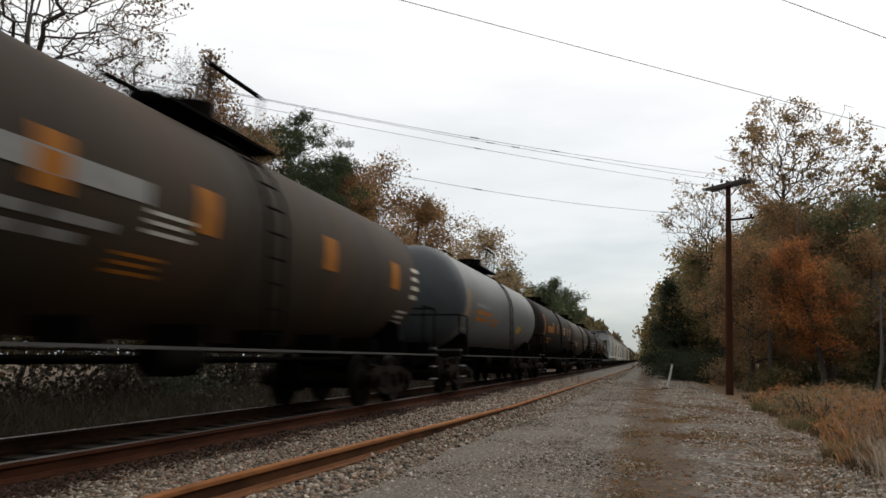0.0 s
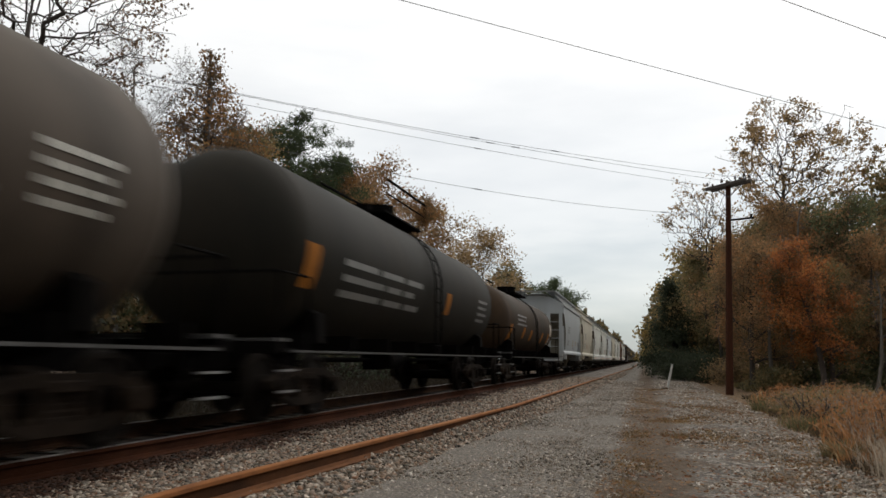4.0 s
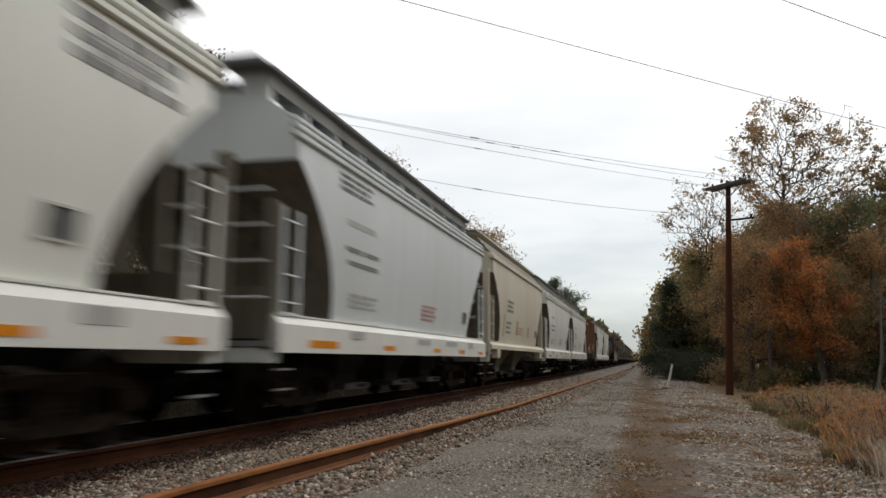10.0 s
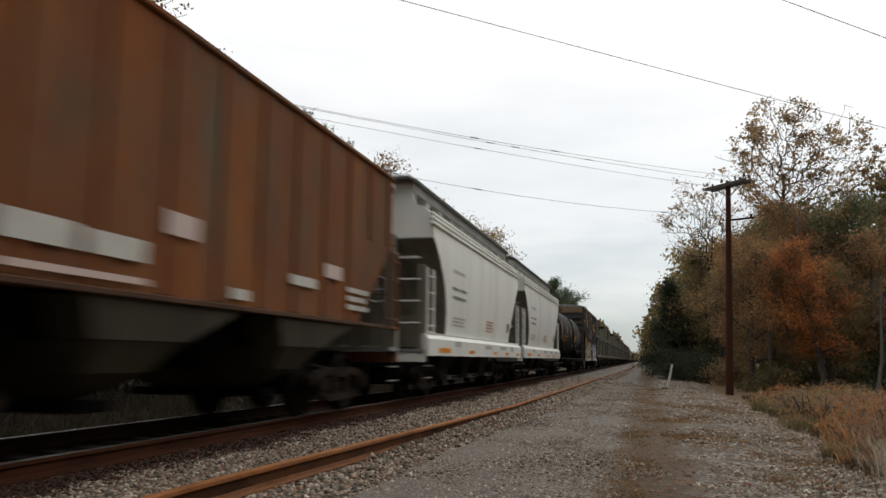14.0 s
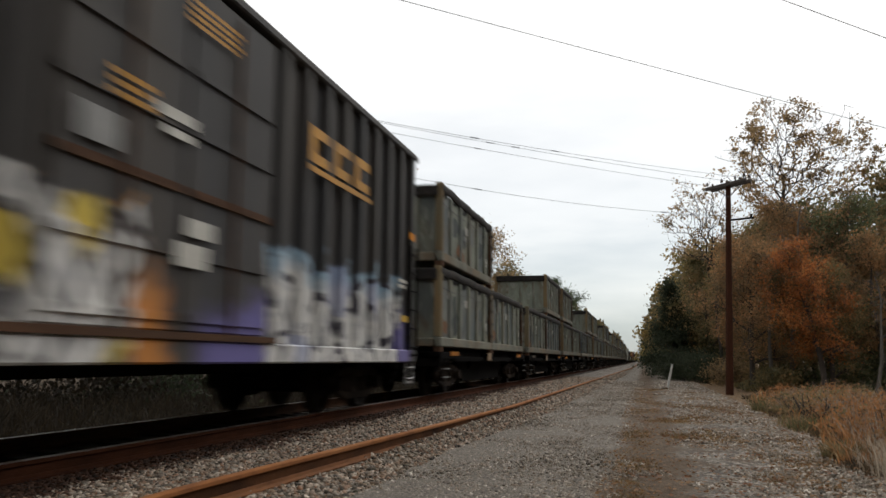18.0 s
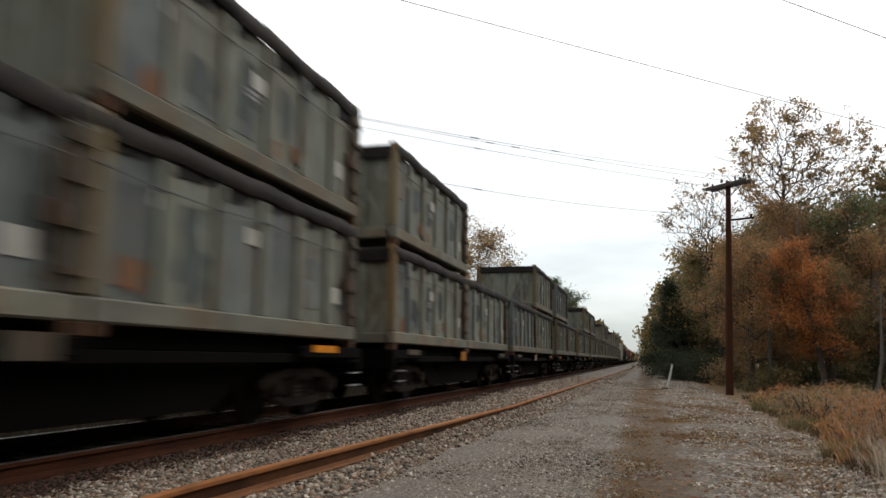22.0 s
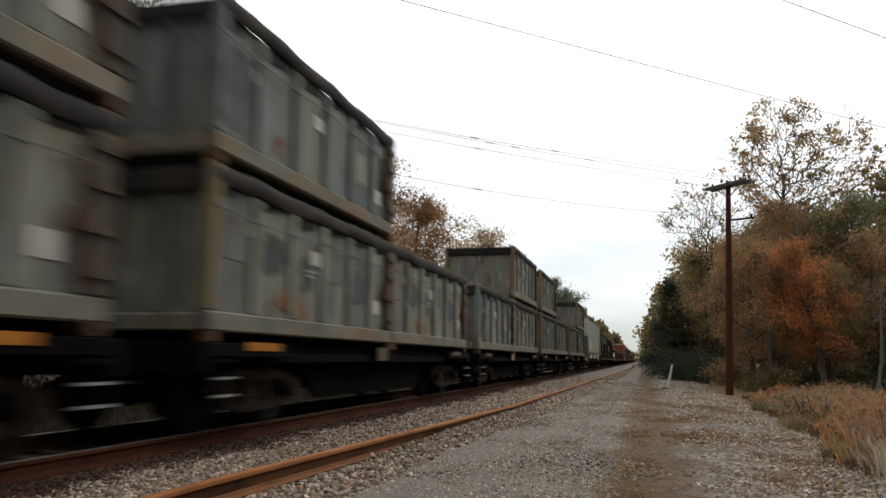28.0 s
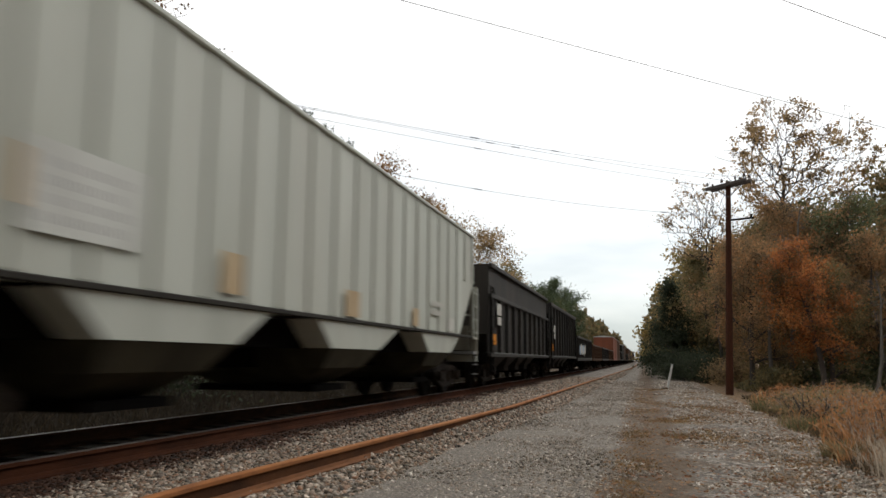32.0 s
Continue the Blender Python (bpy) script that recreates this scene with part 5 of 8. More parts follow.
def end_gear(car, y, d, paint, dark, w=1.5, post=2.8):
    """Posts, lower panel, platform, ladders, steps and hand brake at one end; d points into the car."""
    # deep cars take the shade-darkened paint on their end frames
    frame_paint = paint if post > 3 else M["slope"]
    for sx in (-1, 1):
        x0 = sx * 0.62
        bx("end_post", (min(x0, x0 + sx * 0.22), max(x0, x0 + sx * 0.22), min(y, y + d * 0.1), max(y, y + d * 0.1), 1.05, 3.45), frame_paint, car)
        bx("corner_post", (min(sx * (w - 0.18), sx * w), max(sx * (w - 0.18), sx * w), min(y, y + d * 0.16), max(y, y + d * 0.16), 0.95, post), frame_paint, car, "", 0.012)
        ladder(car, sx * (w + 0.02), y + d * 0.14, y + d * 0.62, 1.38, 2.75, 4, paint)
        rung = mesh_of("end_rung", made(rod, (sx * 0.84, y - d * 0.03, 0), (sx * (w - 0.1), y - d * 0.03, 0), 0.015, 5), paint)
        repeat("end_rung", rung, car, [(0, 0, 1.6 + i * 0.45) for i in range(4)])
        corner_step(car, sx * w, y, d, 0.45, 1.0)
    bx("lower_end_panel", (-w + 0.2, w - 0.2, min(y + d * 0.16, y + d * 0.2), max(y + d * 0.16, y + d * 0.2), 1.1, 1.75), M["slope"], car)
    bx("end_platform", (-w, w, min(y - d * 0.02, y + d * 0.5), max(y - d * 0.02, y + d * 0.5), 1.0, 1.07), M["galv"], car)
    bx("end_sill", (-w, w, min(y, y + d * 0.18), max(y, y + d * 0.18), 0.8, 0.99), paint, car, "", 0.01)
    bx("draft_sill", (-0.35, 0.35, min(y, y + d * 3.0), max(y, y + d * 3.0), 0.68, 1.0), M["black_iron"], car)


def brake_wheel(car, y):
    n = 16
    c = Vector((0.45, y, 2.3))
    rings = []
    for i in range(n + 1):
        a = 2 * math.pi * i / n
        out = Vector((math.cos(a), 0, math.sin(a)))
        rings.append([c + out * (0.27 + 0.016 * math.cos(q)) + Vector((0, 0.016 * math.sin(q), 0)) for q in (0, 1.57, 3.14, 4.71)])
    w = part("brake_wheel", made(loft, rings, False), M["galv"], car)
    for k in range(4):
        a = k * math.pi / 2
        part("spoke", made(rod, c, c + Vector((0.265 * math.cos(a), 0, 0.265 * math.sin(a))), 0.014, 5), M["galv"], w)


def roof_gear(car, L, z, paint, strips):
    """Running boards of open grating on brackets, hatches, and the eave strips."""
    for sx in (-1, 1):
        bx("running_board", (min(sx * 0.62, sx * 1.12), max(sx * 0.62, sx * 1.2), 0.25, L - 0.25, z + 0.24, z + 0.285), M["grating"] if strips else paint, car, "grey grated running board")
        if strips:
            # added grey plate lightens the dark gap below the running board
            bx("toe_board", (min(sx * 1.101, sx * 1.115), max(sx * 1.101, sx * 1.115), 0.4, L - 0.4, z + 0.03, z + 0.236), M["fascia_grey"], car, "added grey fascia below the running board")
        me = mesh_of("board_bracket", made(box, min(sx * 0.66, sx * 1.1), max(sx * 0.66, sx * 1.1), -0.05, 0.05, z - 0.2, z + 0.239), paint)
        if strips:
            repeat("board_bracket", me, car, [(0, 0.5 + k * (L - 1.0) / 10, 0) for k in range(11)])
        else:
            for k in range(6):
                x = sx * (1.5 - 0.075 * k)
                bx("grating_slat", (x - 0.012, x + 0.012, 0.3, L - 0.3, 3.98 + 0.085 * k, 4.055 + 0.085 * k), M["galv"] if k % 2 else paint, car)
        if strips:
            for q, (zz, hh, ww) in enumerate(((3.70, 0.07, 1.60), (3.81, 0.07, 1.595), (3.92, 0.06, 1.57))):
                bx("eave_strip", (min(sx * (ww - 0.1), sx * ww), max(sx * (ww - 0.1), sx * ww), 0.3, L - 0.3, zz, zz + hh), paint, car, "", 0.012)
        else:
            bx("eave_strip", (min(sx * 1.44, sx * 1.6), max(sx * 1.44, sx * 1.6), 0.3, L - 0.3, 3.84, 3.95), paint, car, "", 0.015)
    # added dark box hides the sky behind the brackets, like roof shade
    bx("roof_coaming", (-0.58, 0.58, 0.6, L - 0.6, z - 0.15, z + 0.2), M["grating"], car, "dark filler box between the running boards")
    for yy in (0.2, L - 0.2):
        bx("end_running_board", (-1.12, 1.12, yy - 0.18, yy + 0.18, z + 0.286, z + 0.33), M["galv"], car)
    for k in range(4):
        y = L * (k + 0.5) / 4
        bx("roof_hatch", (-0.34, 0.34, y - 0.9, y + 0.9, z + 0.201, z + 0.27), paint, car, "", 0.03)


def curved_hopper(s0, L, paint, label, deep, marks, sill=None, seal=True):
    car = start("covered_hopper", s0, label, "covered hopper", "covered hoppers of the train")
    sill = sill or paint
    part("body", made(cf_body, L), paint, car, "", True)
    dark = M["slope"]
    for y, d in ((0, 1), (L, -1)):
        # shade below the overhanging end is part of this sheet's colour
        part("slope_sheet", made(cf_slope, y, d), dark, car, "olive-brown slope sheet with grime and shade in its paint", True)
        end_gear(car, y, d, paint, dark, 1.5, 2.8 if deep else 3.5)
    brake_wheel(car, 0.05)
    lo = 0.93 if deep else 1.17
    for sx in (-1, 1):
        e = 0.0 if deep else 0.05
        part("side_sill", made(prism, [(sx * 1.44, lo), (sx * 1.585, lo), (sx * 1.585, 1.28), (sx * 1.5, 1.385), (sx * 1.44, 1.385)], "y", e, L - e), sill, car, "white side sill" if deep else "")
        bx("sill_lip", (min(sx * 1.42, sx * 1.52), max(sx * 1.42, sx * 1.52), 0.02, L - 0.02, 1.386, 1.41), sill, car)
        if not deep:
            for yy in (1.05, L - 1.45):
                bx("jacking_bracket", (min(sx * 1.3, sx * 1.59), max(sx * 1.3, sx * 1.59), yy, yy + 0.4, 0.9, 1.169), sill, car, "", 0.02)
    n = 3 if deep else 2
    for k in range(n):
        a = 2.7 + k * (L - 5.4) / n
        b = 2.7 + (k + 1) * (L - 5.4) / n
        # bay paint is darkened for the shade below the car
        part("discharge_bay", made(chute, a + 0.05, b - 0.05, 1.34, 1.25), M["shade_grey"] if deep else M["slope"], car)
        bm = bmesh.new()
        ym = (a + b) / 2
        box(bm, -1.15, 1.15, ym - 0.55, ym + 0.55, 0.36, 0.459)
        rod(bm, (-1.3, ym, 0.42), (1.3, ym, 0.42), 0.03, 6)
        part("outlet_gate", bm, M["dull_steel"], car)
    bx("centre_sill", (-0.2, 0.2, 2.9, L - 2.9, 0.72, 1.0), M["black_iron"], car)
    roof_gear(car, L, 4.40 if deep else 4.36, paint, deep)
    for kind, a, b, z0, z1, mt in marks:
        if kind == "patch":
            patch_on(car, cf_side, a, b, z0, z1, M[mt], "painted_patch")
        elif kind == "sill":
            bx("sill_reflector", (1.586, 1.592, a, b, z0, z1), M[mt], car)
        else:
            bars(car, 0, a, z1, b - a, (z1 - z0) / (kind * 1.7), kind, M[mt], "stencil_bar", cf_side)
    # framed notice board near the far end of the side
    if seal:
        patch_on(car, cf_side, L - 2.55, L - 2.25, 1.75, 2.0, M["ink"], "notice_board", "dark notice board with white frame")
        bm = bmesh.new()
        for z in (1.73, 2.0):
            box(bm, cf_side(z) + 0.004, cf_side(z) + 0.02, L - 2.6, L - 2.2, z, z + 0.025)
        for yy in (L - 2.6, L - 2.225):
            box(bm, cf_side(1.9) - 0.002, cf_side(1.9) + 0.022, yy, yy + 0.025, 1.74, 2.01)
        part("notice_frame", bm, M["white"], car)
    running_gear(car, L, 1.75)
    return car


def deep_marks(L, extra=()):
    r = [("sill", 0.9, 1.9, 1.0, 1.1, "orange"), ("sill", 4.0, 4.6, 1.0, 1.08, "orange"), ("sill", 7.3, 7.8, 1.0, 1.08, "orange"), ("sill", L - 3.2, L - 2.7, 1.0, 1.08, "orange"),
         ("sill", L - 1.0, L - 0.45, 0.99, 1.06, "orange"), ("sill", 2.4, 3.0, 1.15, 1.27, "pale_ink"), ("sill", 6.1, 7.0, 1.14, 1.24, "pale_ink"), ("sill", 8.4, 9.4, 1.15, 1.25, "pale_ink"), ("sill", L - 2.2, L - 1.7, 1.12, 1.27, "pale_ink"),
         (1, 2.2, 3.5, 2.8, 2.95, "pale_ink"), (1, 2.2, 2.9, 2.42, 2.54, "faint"), (1, 3.0, 3.7, 2.42, 2.54, "faint"), (1, 2.3, 3.7, 2.22, 2.34, "faint"), (3, 2.5, 3.8, 1.6, 1.85, "pale_ink"), (4, 6.6, 7.7, 1.6, 1.95, "red")]
    return r + list(extra)


bare = lambda L: [("patch", 2.4, 2.62, 1.6, 2.3, "tan_patch"), (3, 3.0, 4.2, 2.35, 2.8, "faint"), (3, 3.0, 3.9, 1.65, 2.1, "faint"), (3, 5.6, 6.6, 1.7, 2.0, "red"), ("patch", 5.0, 5.5, 1.7, 2.2, "tan_patch"), ("patch", 7.8, 8.2, 1.7, 2.1, "tan_patch")]
curved_hopper(104.6, 12.6, M["hop_slate"], "bluish-grey covered hopper with bulging sides and open end cages", False, [("patch", 6.33, 6.8, 1.68, 2.05, "tan_patch"), ("patch", 8.3, 8.75, 1.76, 2.06, "tan_patch"), (3, 3.0, 4.2, 2.35, 2.8, "faint"), (2, 3.0, 3.9, 1.65, 2.0, "faint"), (2, 6.4, 7.6, 1.45, 1.6, "faint")])
curved_hopper(118.45, 12.55, M["hop_tan"], "faded tan covered hopper with bulging sides", False, bare(12.55))
curved_hopper(132.35, 12.9, M["hop_white"], "off-white covered hopper with a deep white side sill", True, deep_marks(12.9), M["hop_sill"])
curved_hopper(146.2, 12.9, M["hop_white"], "off-white covered hopper with grey spray tag under the eave", True, deep_marks(12.9, [(3, 10.4, 11.9, 3.12, 3.62, "faint"), (2, 10.6, 11.6, 3.2, 3.5, "pale_ink")]), M["hop_sill"])
curved_hopper(160.4, 12.9, M["hop_blue"], "pale bluish covered hopper with a deep white side sill", True, deep_marks(12.9, [(3, 1.9, 3.3, 3.3, 3.6, "ink")]), M["hop_sill"])
curved_hopper(174.2, 12.55, M["hop_tan"], "faded tan covered hopper with bulging sides", False, bare(12.55))
curved_hopper(187.7, 12.6, M["hop_white"], "off-white covered hopper with a deep white side sill", True, deep_marks(12.6), M["hop_sill"])
curved_hopper(201.2, 12.9, M["hop_white"], "off-white covered hopper with a deep white side sill", True, deep_marks(12.9), M["hop_sill"])
curved_hopper(228.5, 12.6, M["hop_white"], "off-white covered hopper with a deep white side sill", True, deep_marks(12.6), M["hop_sill"])
curved_hopper(241.95, 12.95, M["hop_white"], "off-white covered hopper with a deep white side sill", True, deep_marks(12.95), M["hop_sill"])


# ---- covered hoppers with flat ribbed sides ----
def flat_body(bm, L, lo, eave, w, slope):
    """Flat sides; the lower corners of each end are cut back along the slope sheet."""
    pts = [(slope, lo), (L - slope, lo), (L - 0.35, eave - 1.25), (L - 0.35, eave), (0.35, eave), (0.35, eave - 1.25)]
    prism(bm, pts, "x", -w, w)
    loft(bm, [[(-w, 0.35, eave), (w, 0.35, eave), (w, L - 0.35, eave), (-w, L - 0.35, eave)],
              [(-w * 0.55, 0.35, eave + 0.26), (w * 0.55, 0.35, eave + 0.26), (w * 0.55, L - 0.35, eave + 0.26), (-w * 0.55, L - 0.35, eave + 0.26)]])


def ribbed_hopper(s0, L, paint, bay_paint, label, nribs, marks, lo, eave, bays):
    car = start("covered_hopper", s0, label, "covered hopper", "covered hoppers of the train")
    w = 1.46
    part("body", made(flat_body, L, lo, eave, w, 2.0), paint, car)
    for y, d in ((0, 1), (L, -1)):
        end_gear(car, y, d, paint, M["shade_grey"])
    brake_wheel(car, 0.05)
    for sx in (-1, 1):
        x0, x1 = sorted((sx * (w - 0.01), sx * (w + 0.035)))
        rib_long = mesh_of("side_rib", made(box, x0, x1, -0.06, 0.06, lo + 0.02, eave - 0.06), paint, False, 0.015)
        rib_short = mesh_of("side_rib", made(box, x0, x1, -0.06, 0.06, eave - 1.3, eave - 0.06), paint, False, 0.015)
        for k in range(nribs):
            y = 0.6 + k * (L - 1.2) / (nribs - 1)
            rb = new("side_rib", rib_short if (y < 2.0 or y > L - 2.0) else rib_long)
            rb.parent = car
            rb.matrix_basis = pose(0, y, 0)
        x0, x1 = sorted((sx * (w - 0.02), sx * (w + 0.045)))
        bx("top_chord", (x0, x1, 0.33, L - 0.33, eave - 0.05, eave + 0.02), paint, car, "", 0.015)
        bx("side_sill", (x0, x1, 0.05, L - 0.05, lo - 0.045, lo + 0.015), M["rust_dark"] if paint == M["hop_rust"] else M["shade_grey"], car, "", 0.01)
        bx("running_board", (min(sx * 0.5, sx * 0.95), max(sx * 0.5, sx * 0.95), 0.2, L - 0.2, eave + 0.34, eave + 0.38), M["grating"], car)
    for a, b, c, d in bays:
        # a to b along the sill, c to d at the foot of the side plate
        part("bay_side_plate", made(loft, [[(-1.46, a, lo - 0.046), (1.46, a, lo - 0.046), (1.46, b, lo - 0.046), (-1.46, b, lo - 0.046)],
                                           [(-1.44, c, 1.01), (1.44, c, 1.01), (1.44, d, 1.01), (-1.44, d, 1.01)]]), bay_paint, car)
        # the chute's dark olive includes the shade below the sill
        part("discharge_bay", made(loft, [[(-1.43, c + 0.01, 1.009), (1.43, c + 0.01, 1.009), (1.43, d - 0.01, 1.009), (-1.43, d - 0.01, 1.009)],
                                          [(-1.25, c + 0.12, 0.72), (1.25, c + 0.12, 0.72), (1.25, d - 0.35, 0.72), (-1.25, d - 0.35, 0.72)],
                                          [(-0.7, c + 0.5, 0.46), (0.7, c + 0.5, 0.46), (0.7, d - 0.6, 0.46), (-0.7, d - 0.6, 0.46)]]), M["bay_olive"], car, "olive chute with grime and underside shade in its paint")
        bx("outlet_gate", (-1.0, 1.0, c + 0.4, d - 0.5, 0.36, 0.459), M["black_iron"], car)
    # added black box stands in for the shade between the bays
    bx("hopper_core", (-1.0, 1.0, 2.4, L - 2.4, 1.001, lo - 0.05), M["black_iron"], car, "black core standing for the shade between the bays")
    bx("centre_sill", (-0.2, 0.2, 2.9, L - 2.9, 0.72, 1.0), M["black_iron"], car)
    for k in range(5):
        y = L * (k + 0.5) / 5
        bx("roof_hatch", (-0.4, 0.4, y - 0.5, y + 0.5, eave + 0.25, eave + 0.4), paint, car, "", 0.03)
    for n, a, b, z0, z1, mt in marks:
        bars(car, w + 0.036, a, z1, b - a, (z1 - z0) / ((n - 1) * 1.7 + 1), n, M[mt], "stencil_bar")
    running_gear(car, L, 1.75)
    return car


ribbed_hopper(215.0, 11.7, M["hop_rust"], M["bay_olive"], "rust-red covered hopper with ribbed sides and white placards", 12,
              [(1, 2.3, 3.15, 1.7, 1.92, "white"), (1, 3.28, 4.05, 1.7, 1.9, "white"), (1, 4.35, 4.9, 2.02, 2.25, "pale_pink"), (1, 7.1, 7.9, 1.8, 1.93, "white"), (1, 8.2, 8.85, 2.0, 2.2, "pale_pink"),
               (3, 9.1, 10.0, 1.6, 1.94, "white"), (1, 2.35, 4.1, 1.5, 1.56, "pale_pink"), (1, 1.0, 2.2, 3.7, 3.82, "white"), (1, 5.6, 6.0, 1.5, 1.62, "white")], 1.42, 4.12, ((3.35, 5.95, 3.5, 4.9), (6.9, 9.5, 7.05, 8.3)))
ribbed_hopper(495.15, 18.7, M["hop_grey"], M["hop_grey"], "long pale grey covered hopper with streaked ribbed sides", 21,
              [(1, 2.45, 3.85, 1.78, 2.5, "faded_panel"), (4, 2.55, 3.7, 1.86, 2.38, "pale_ink"), (1, 2.3, 2.44, 1.95, 2.4, "tan_patch"), (1, 5.26, 5.7, 1.55, 2.0, "tan_patch"), (1, 8.9, 9.5, 1.5, 1.9, "tan_patch"), (2, 13.9, 14.9, 1.8, 2.1, "white"), (1, 15.4, 15.9, 1.5, 1.8, "white"), (1, 12.5, 12.9, 1.5, 1.85, "tan_patch")], 1.45, 4.12, ((2.95, 6.5, 3.5, 5.75), (7.95, 11.75, 8.55, 10.7), (13.25, 16.7, 13.95, 15.9)))


# ---- boxcar ----
def letters(car, text, x, y, z, size, material):
    cu = bpy.data.curves.new("lettering", "FONT")
    cu.body = text
    cu.size = size
    cu.extrude = 0.003
    tmp = bpy.data.objects.new("tmp", cu)
    scene.collection.objects.link(tmp)
    dg = bpy.context.evaluated_depsgraph_get()
    me = bpy.data.meshes.new_from_object(tmp.evaluated_get(dg))
    bpy.data.objects.remove(tmp)
    me.materials.clear()
    me.materials.append(material)
    ob = new("lettering", me)
    ob.parent = car
    ob.matrix_basis = pose(x, y, z, 90, 0, 90)
    return ob


def blob(bm, x, y, z, ry, rz, seed, n=18, rough=0.35):
    """An irregular sprayed patch, flat on the side at x."""
    rng = random.Random(seed)
    c = bm.verts.new((x, y, z))
    off = rng.uniform(0, 9)
    pts = []
    for i in range(n):
        a = 2 * math.pi * i / n
        k = 1 + rough * noise.noise((math.cos(a) * 1.7 + off, math.sin(a) * 1.7, seed * 3.1)) + rng.uniform(-0.08, 0.08)
        pts.append(bm.verts.new((x, y + ry * k * math.cos(a), z + rz * k * math.sin(a))))
    for i in range(n):
        bm.faces.new((c, pts[i], pts[(i + 1) % n]))


def boxcar(s0, L):
    car = start("boxcar", s0, "sooty navy boxcar with ribbed sides, yellow lettering and white spray paint", "boxcar")
    w, lo, eave = 1.46, 0.8, 4.84
    paint = M["box_side"]
    bx("body", (-w, w, 0.12, L - 0.12, 1.0, eave), paint, car)
    part("roof", made(prism, [(-w - 0.05, eave), (w + 0.05, eave), (w + 0.05, eave + 0.06), (0, eave + 0.2), (-w - 0.05, eave + 0.06)], "y", 0.05, L - 0.05), M["galv"], car)
    bm = bmesh.new()
    for k in range(15):
        y = 0.6 + k * (L - 1.2) / 14
        prism(bm, [(-w, eave + 0.06), (0, eave + 0.2), (w, eave + 0.06), (w, eave + 0.1), (0, eave + 0.25), (-w, eave + 0.1)], "y", y - 0.04, y + 0.04)
    part("roof_ribs", bm, M["galv"], car)
    d0, d1 = 6.3, 9.95          # doorway
    for sx in (-1, 1):
        x0, x1 = sorted((sx * (w - 0.01), sx * (w + 0.11)))
        for k in range(23):
            y = 0.35 + k * (L - 0.7) / 22
            if d0 - 0.15 < y < d1 + 0.15:
                continue
            bx("side_post", (x0, x1, y - 0.09, y + 0.09, 1.02, eave - 0.1), paint, car, "", 0.02)
        x0, x1 = sorted((sx * (w - 0.02), sx * (w + 0.13)))
        bx("top_chord", (x0, x1, 0.1, L - 0.1, eave - 0.12, eave - 0.002), paint, car, "", 0.02)
        bx("side_sill", (x0, x1, 0.1, L - 0.1, lo, 1.03), paint, car, "", 0.02)
        x0, x1 = sorted((sx * (w + 0.02), sx * (w + 0.1)))
        for a, b in ((d0, (d0 + d1) / 2 - 0.02), ((d0 + d1) / 2 + 0.02, d1)):
            dr = bx("sliding_door", (x0, x1, a, b, 1.1, eave - 0.2), paint, car, "heavy panelled sliding door", 0.02)
            for i in range(5):
                z = 1.2 + i * 0.61
                y0, y1 = sorted((sx * (w + 0.1), sx * (w + 0.13)))
                bx("door_rail", (y0, y1, a + 0.06, b - 0.06, z, z + 0.08), M["rust_dark"] if i == 2 else paint, dr)
            rr = bmesh.new()
            rod(rr, (sx * (w + 0.14), (a + b) / 2, 1.1), (sx * (w + 0.14), (a + b) / 2, eave - 0.3), 0.025, 6)
            part("lock_rod", rr, M["rust_dark"], dr)
        bx("door_track", (min(sx * w, sx * (w + 0.16)), max(sx * w, sx * (w + 0.16)), d0 - 2.8, d1 + 0.2, 1.03, 1.1), M["rust_dark"], car)
        for y, d in ((0.1, 1), (L - 0.1, -1)):
            ladder(car, sx * (w + 0.12), y, y + d * 0.42, 0.9, 3.0, 6, M["black_iron"])
            ladder(car, sx * (w + 0.05), y, y + d * 0.42, 0.4, 0.8, 2, M["galv"], "sill_step")
    for y, d in ((0.12, -1), (L - 0.12, 1)):
        for i in range(7):
            z = 1.25 + i * 0.43
            a, b = sorted((y, y + d * 0.1))
            bm = bmesh.new()
            prism(bm, [(y, z), (y + d * 0.1, z + 0.1), (y + d * 0.1, z + 0.2), (y, z + 0.3)], "x", -w + 0.1, w - 0.1)
            part("end_corrugation", bm, M["box_navy"], car)
        a, b = sorted((y, y + d * 0.06))
        bx("end_header", (-w, w, a, b, 4.4, eave - 0.02), M["box_tan"], car, "tan top panel of the end")
        bx("end_sill", (-w - 0.05, w + 0.05, a, b, 0.8, 1.15), paint, car)
        bx("crossover_board", (-0.9, 0.9, min(y, y + d * 0.35), max(y, y + d * 0.35), 1.16, 1.2), M["galv"], car)
    bx("centre_sill", (-0.35, 0.35, 0.1, L - 0.1, 0.65, 0.99), M["black_iron"], car)
    xs = w + 0.118
    letters(car, "BIG", xs, 2.6, 4.12, 0.78, M["amber"])
    letters(car, "BLUE", xs, 2.55, 3.46, 0.78, M["amber"])
    # mark of the owner as plain blocks over a stripe
    for k in range(3):
        for y0, y1, z0, z1 in ((0.0, 0.2, 3.48, 3.98), (0.201, 0.62, 3.84, 3.98), (0.201, 0.62, 3.48, 3.62)):
            bx("owner_mark", (xs, xs + 0.006, 11.0 + k * 0.85 + y0, 11.0 + k * 0.85 + y1, z0, z1), M["amber"], car)
    bx("owner_mark", (xs, xs + 0.006, 11.0, 13.45, 3.35, 3.43), M["amber"], car)
    xd = w + 0.134
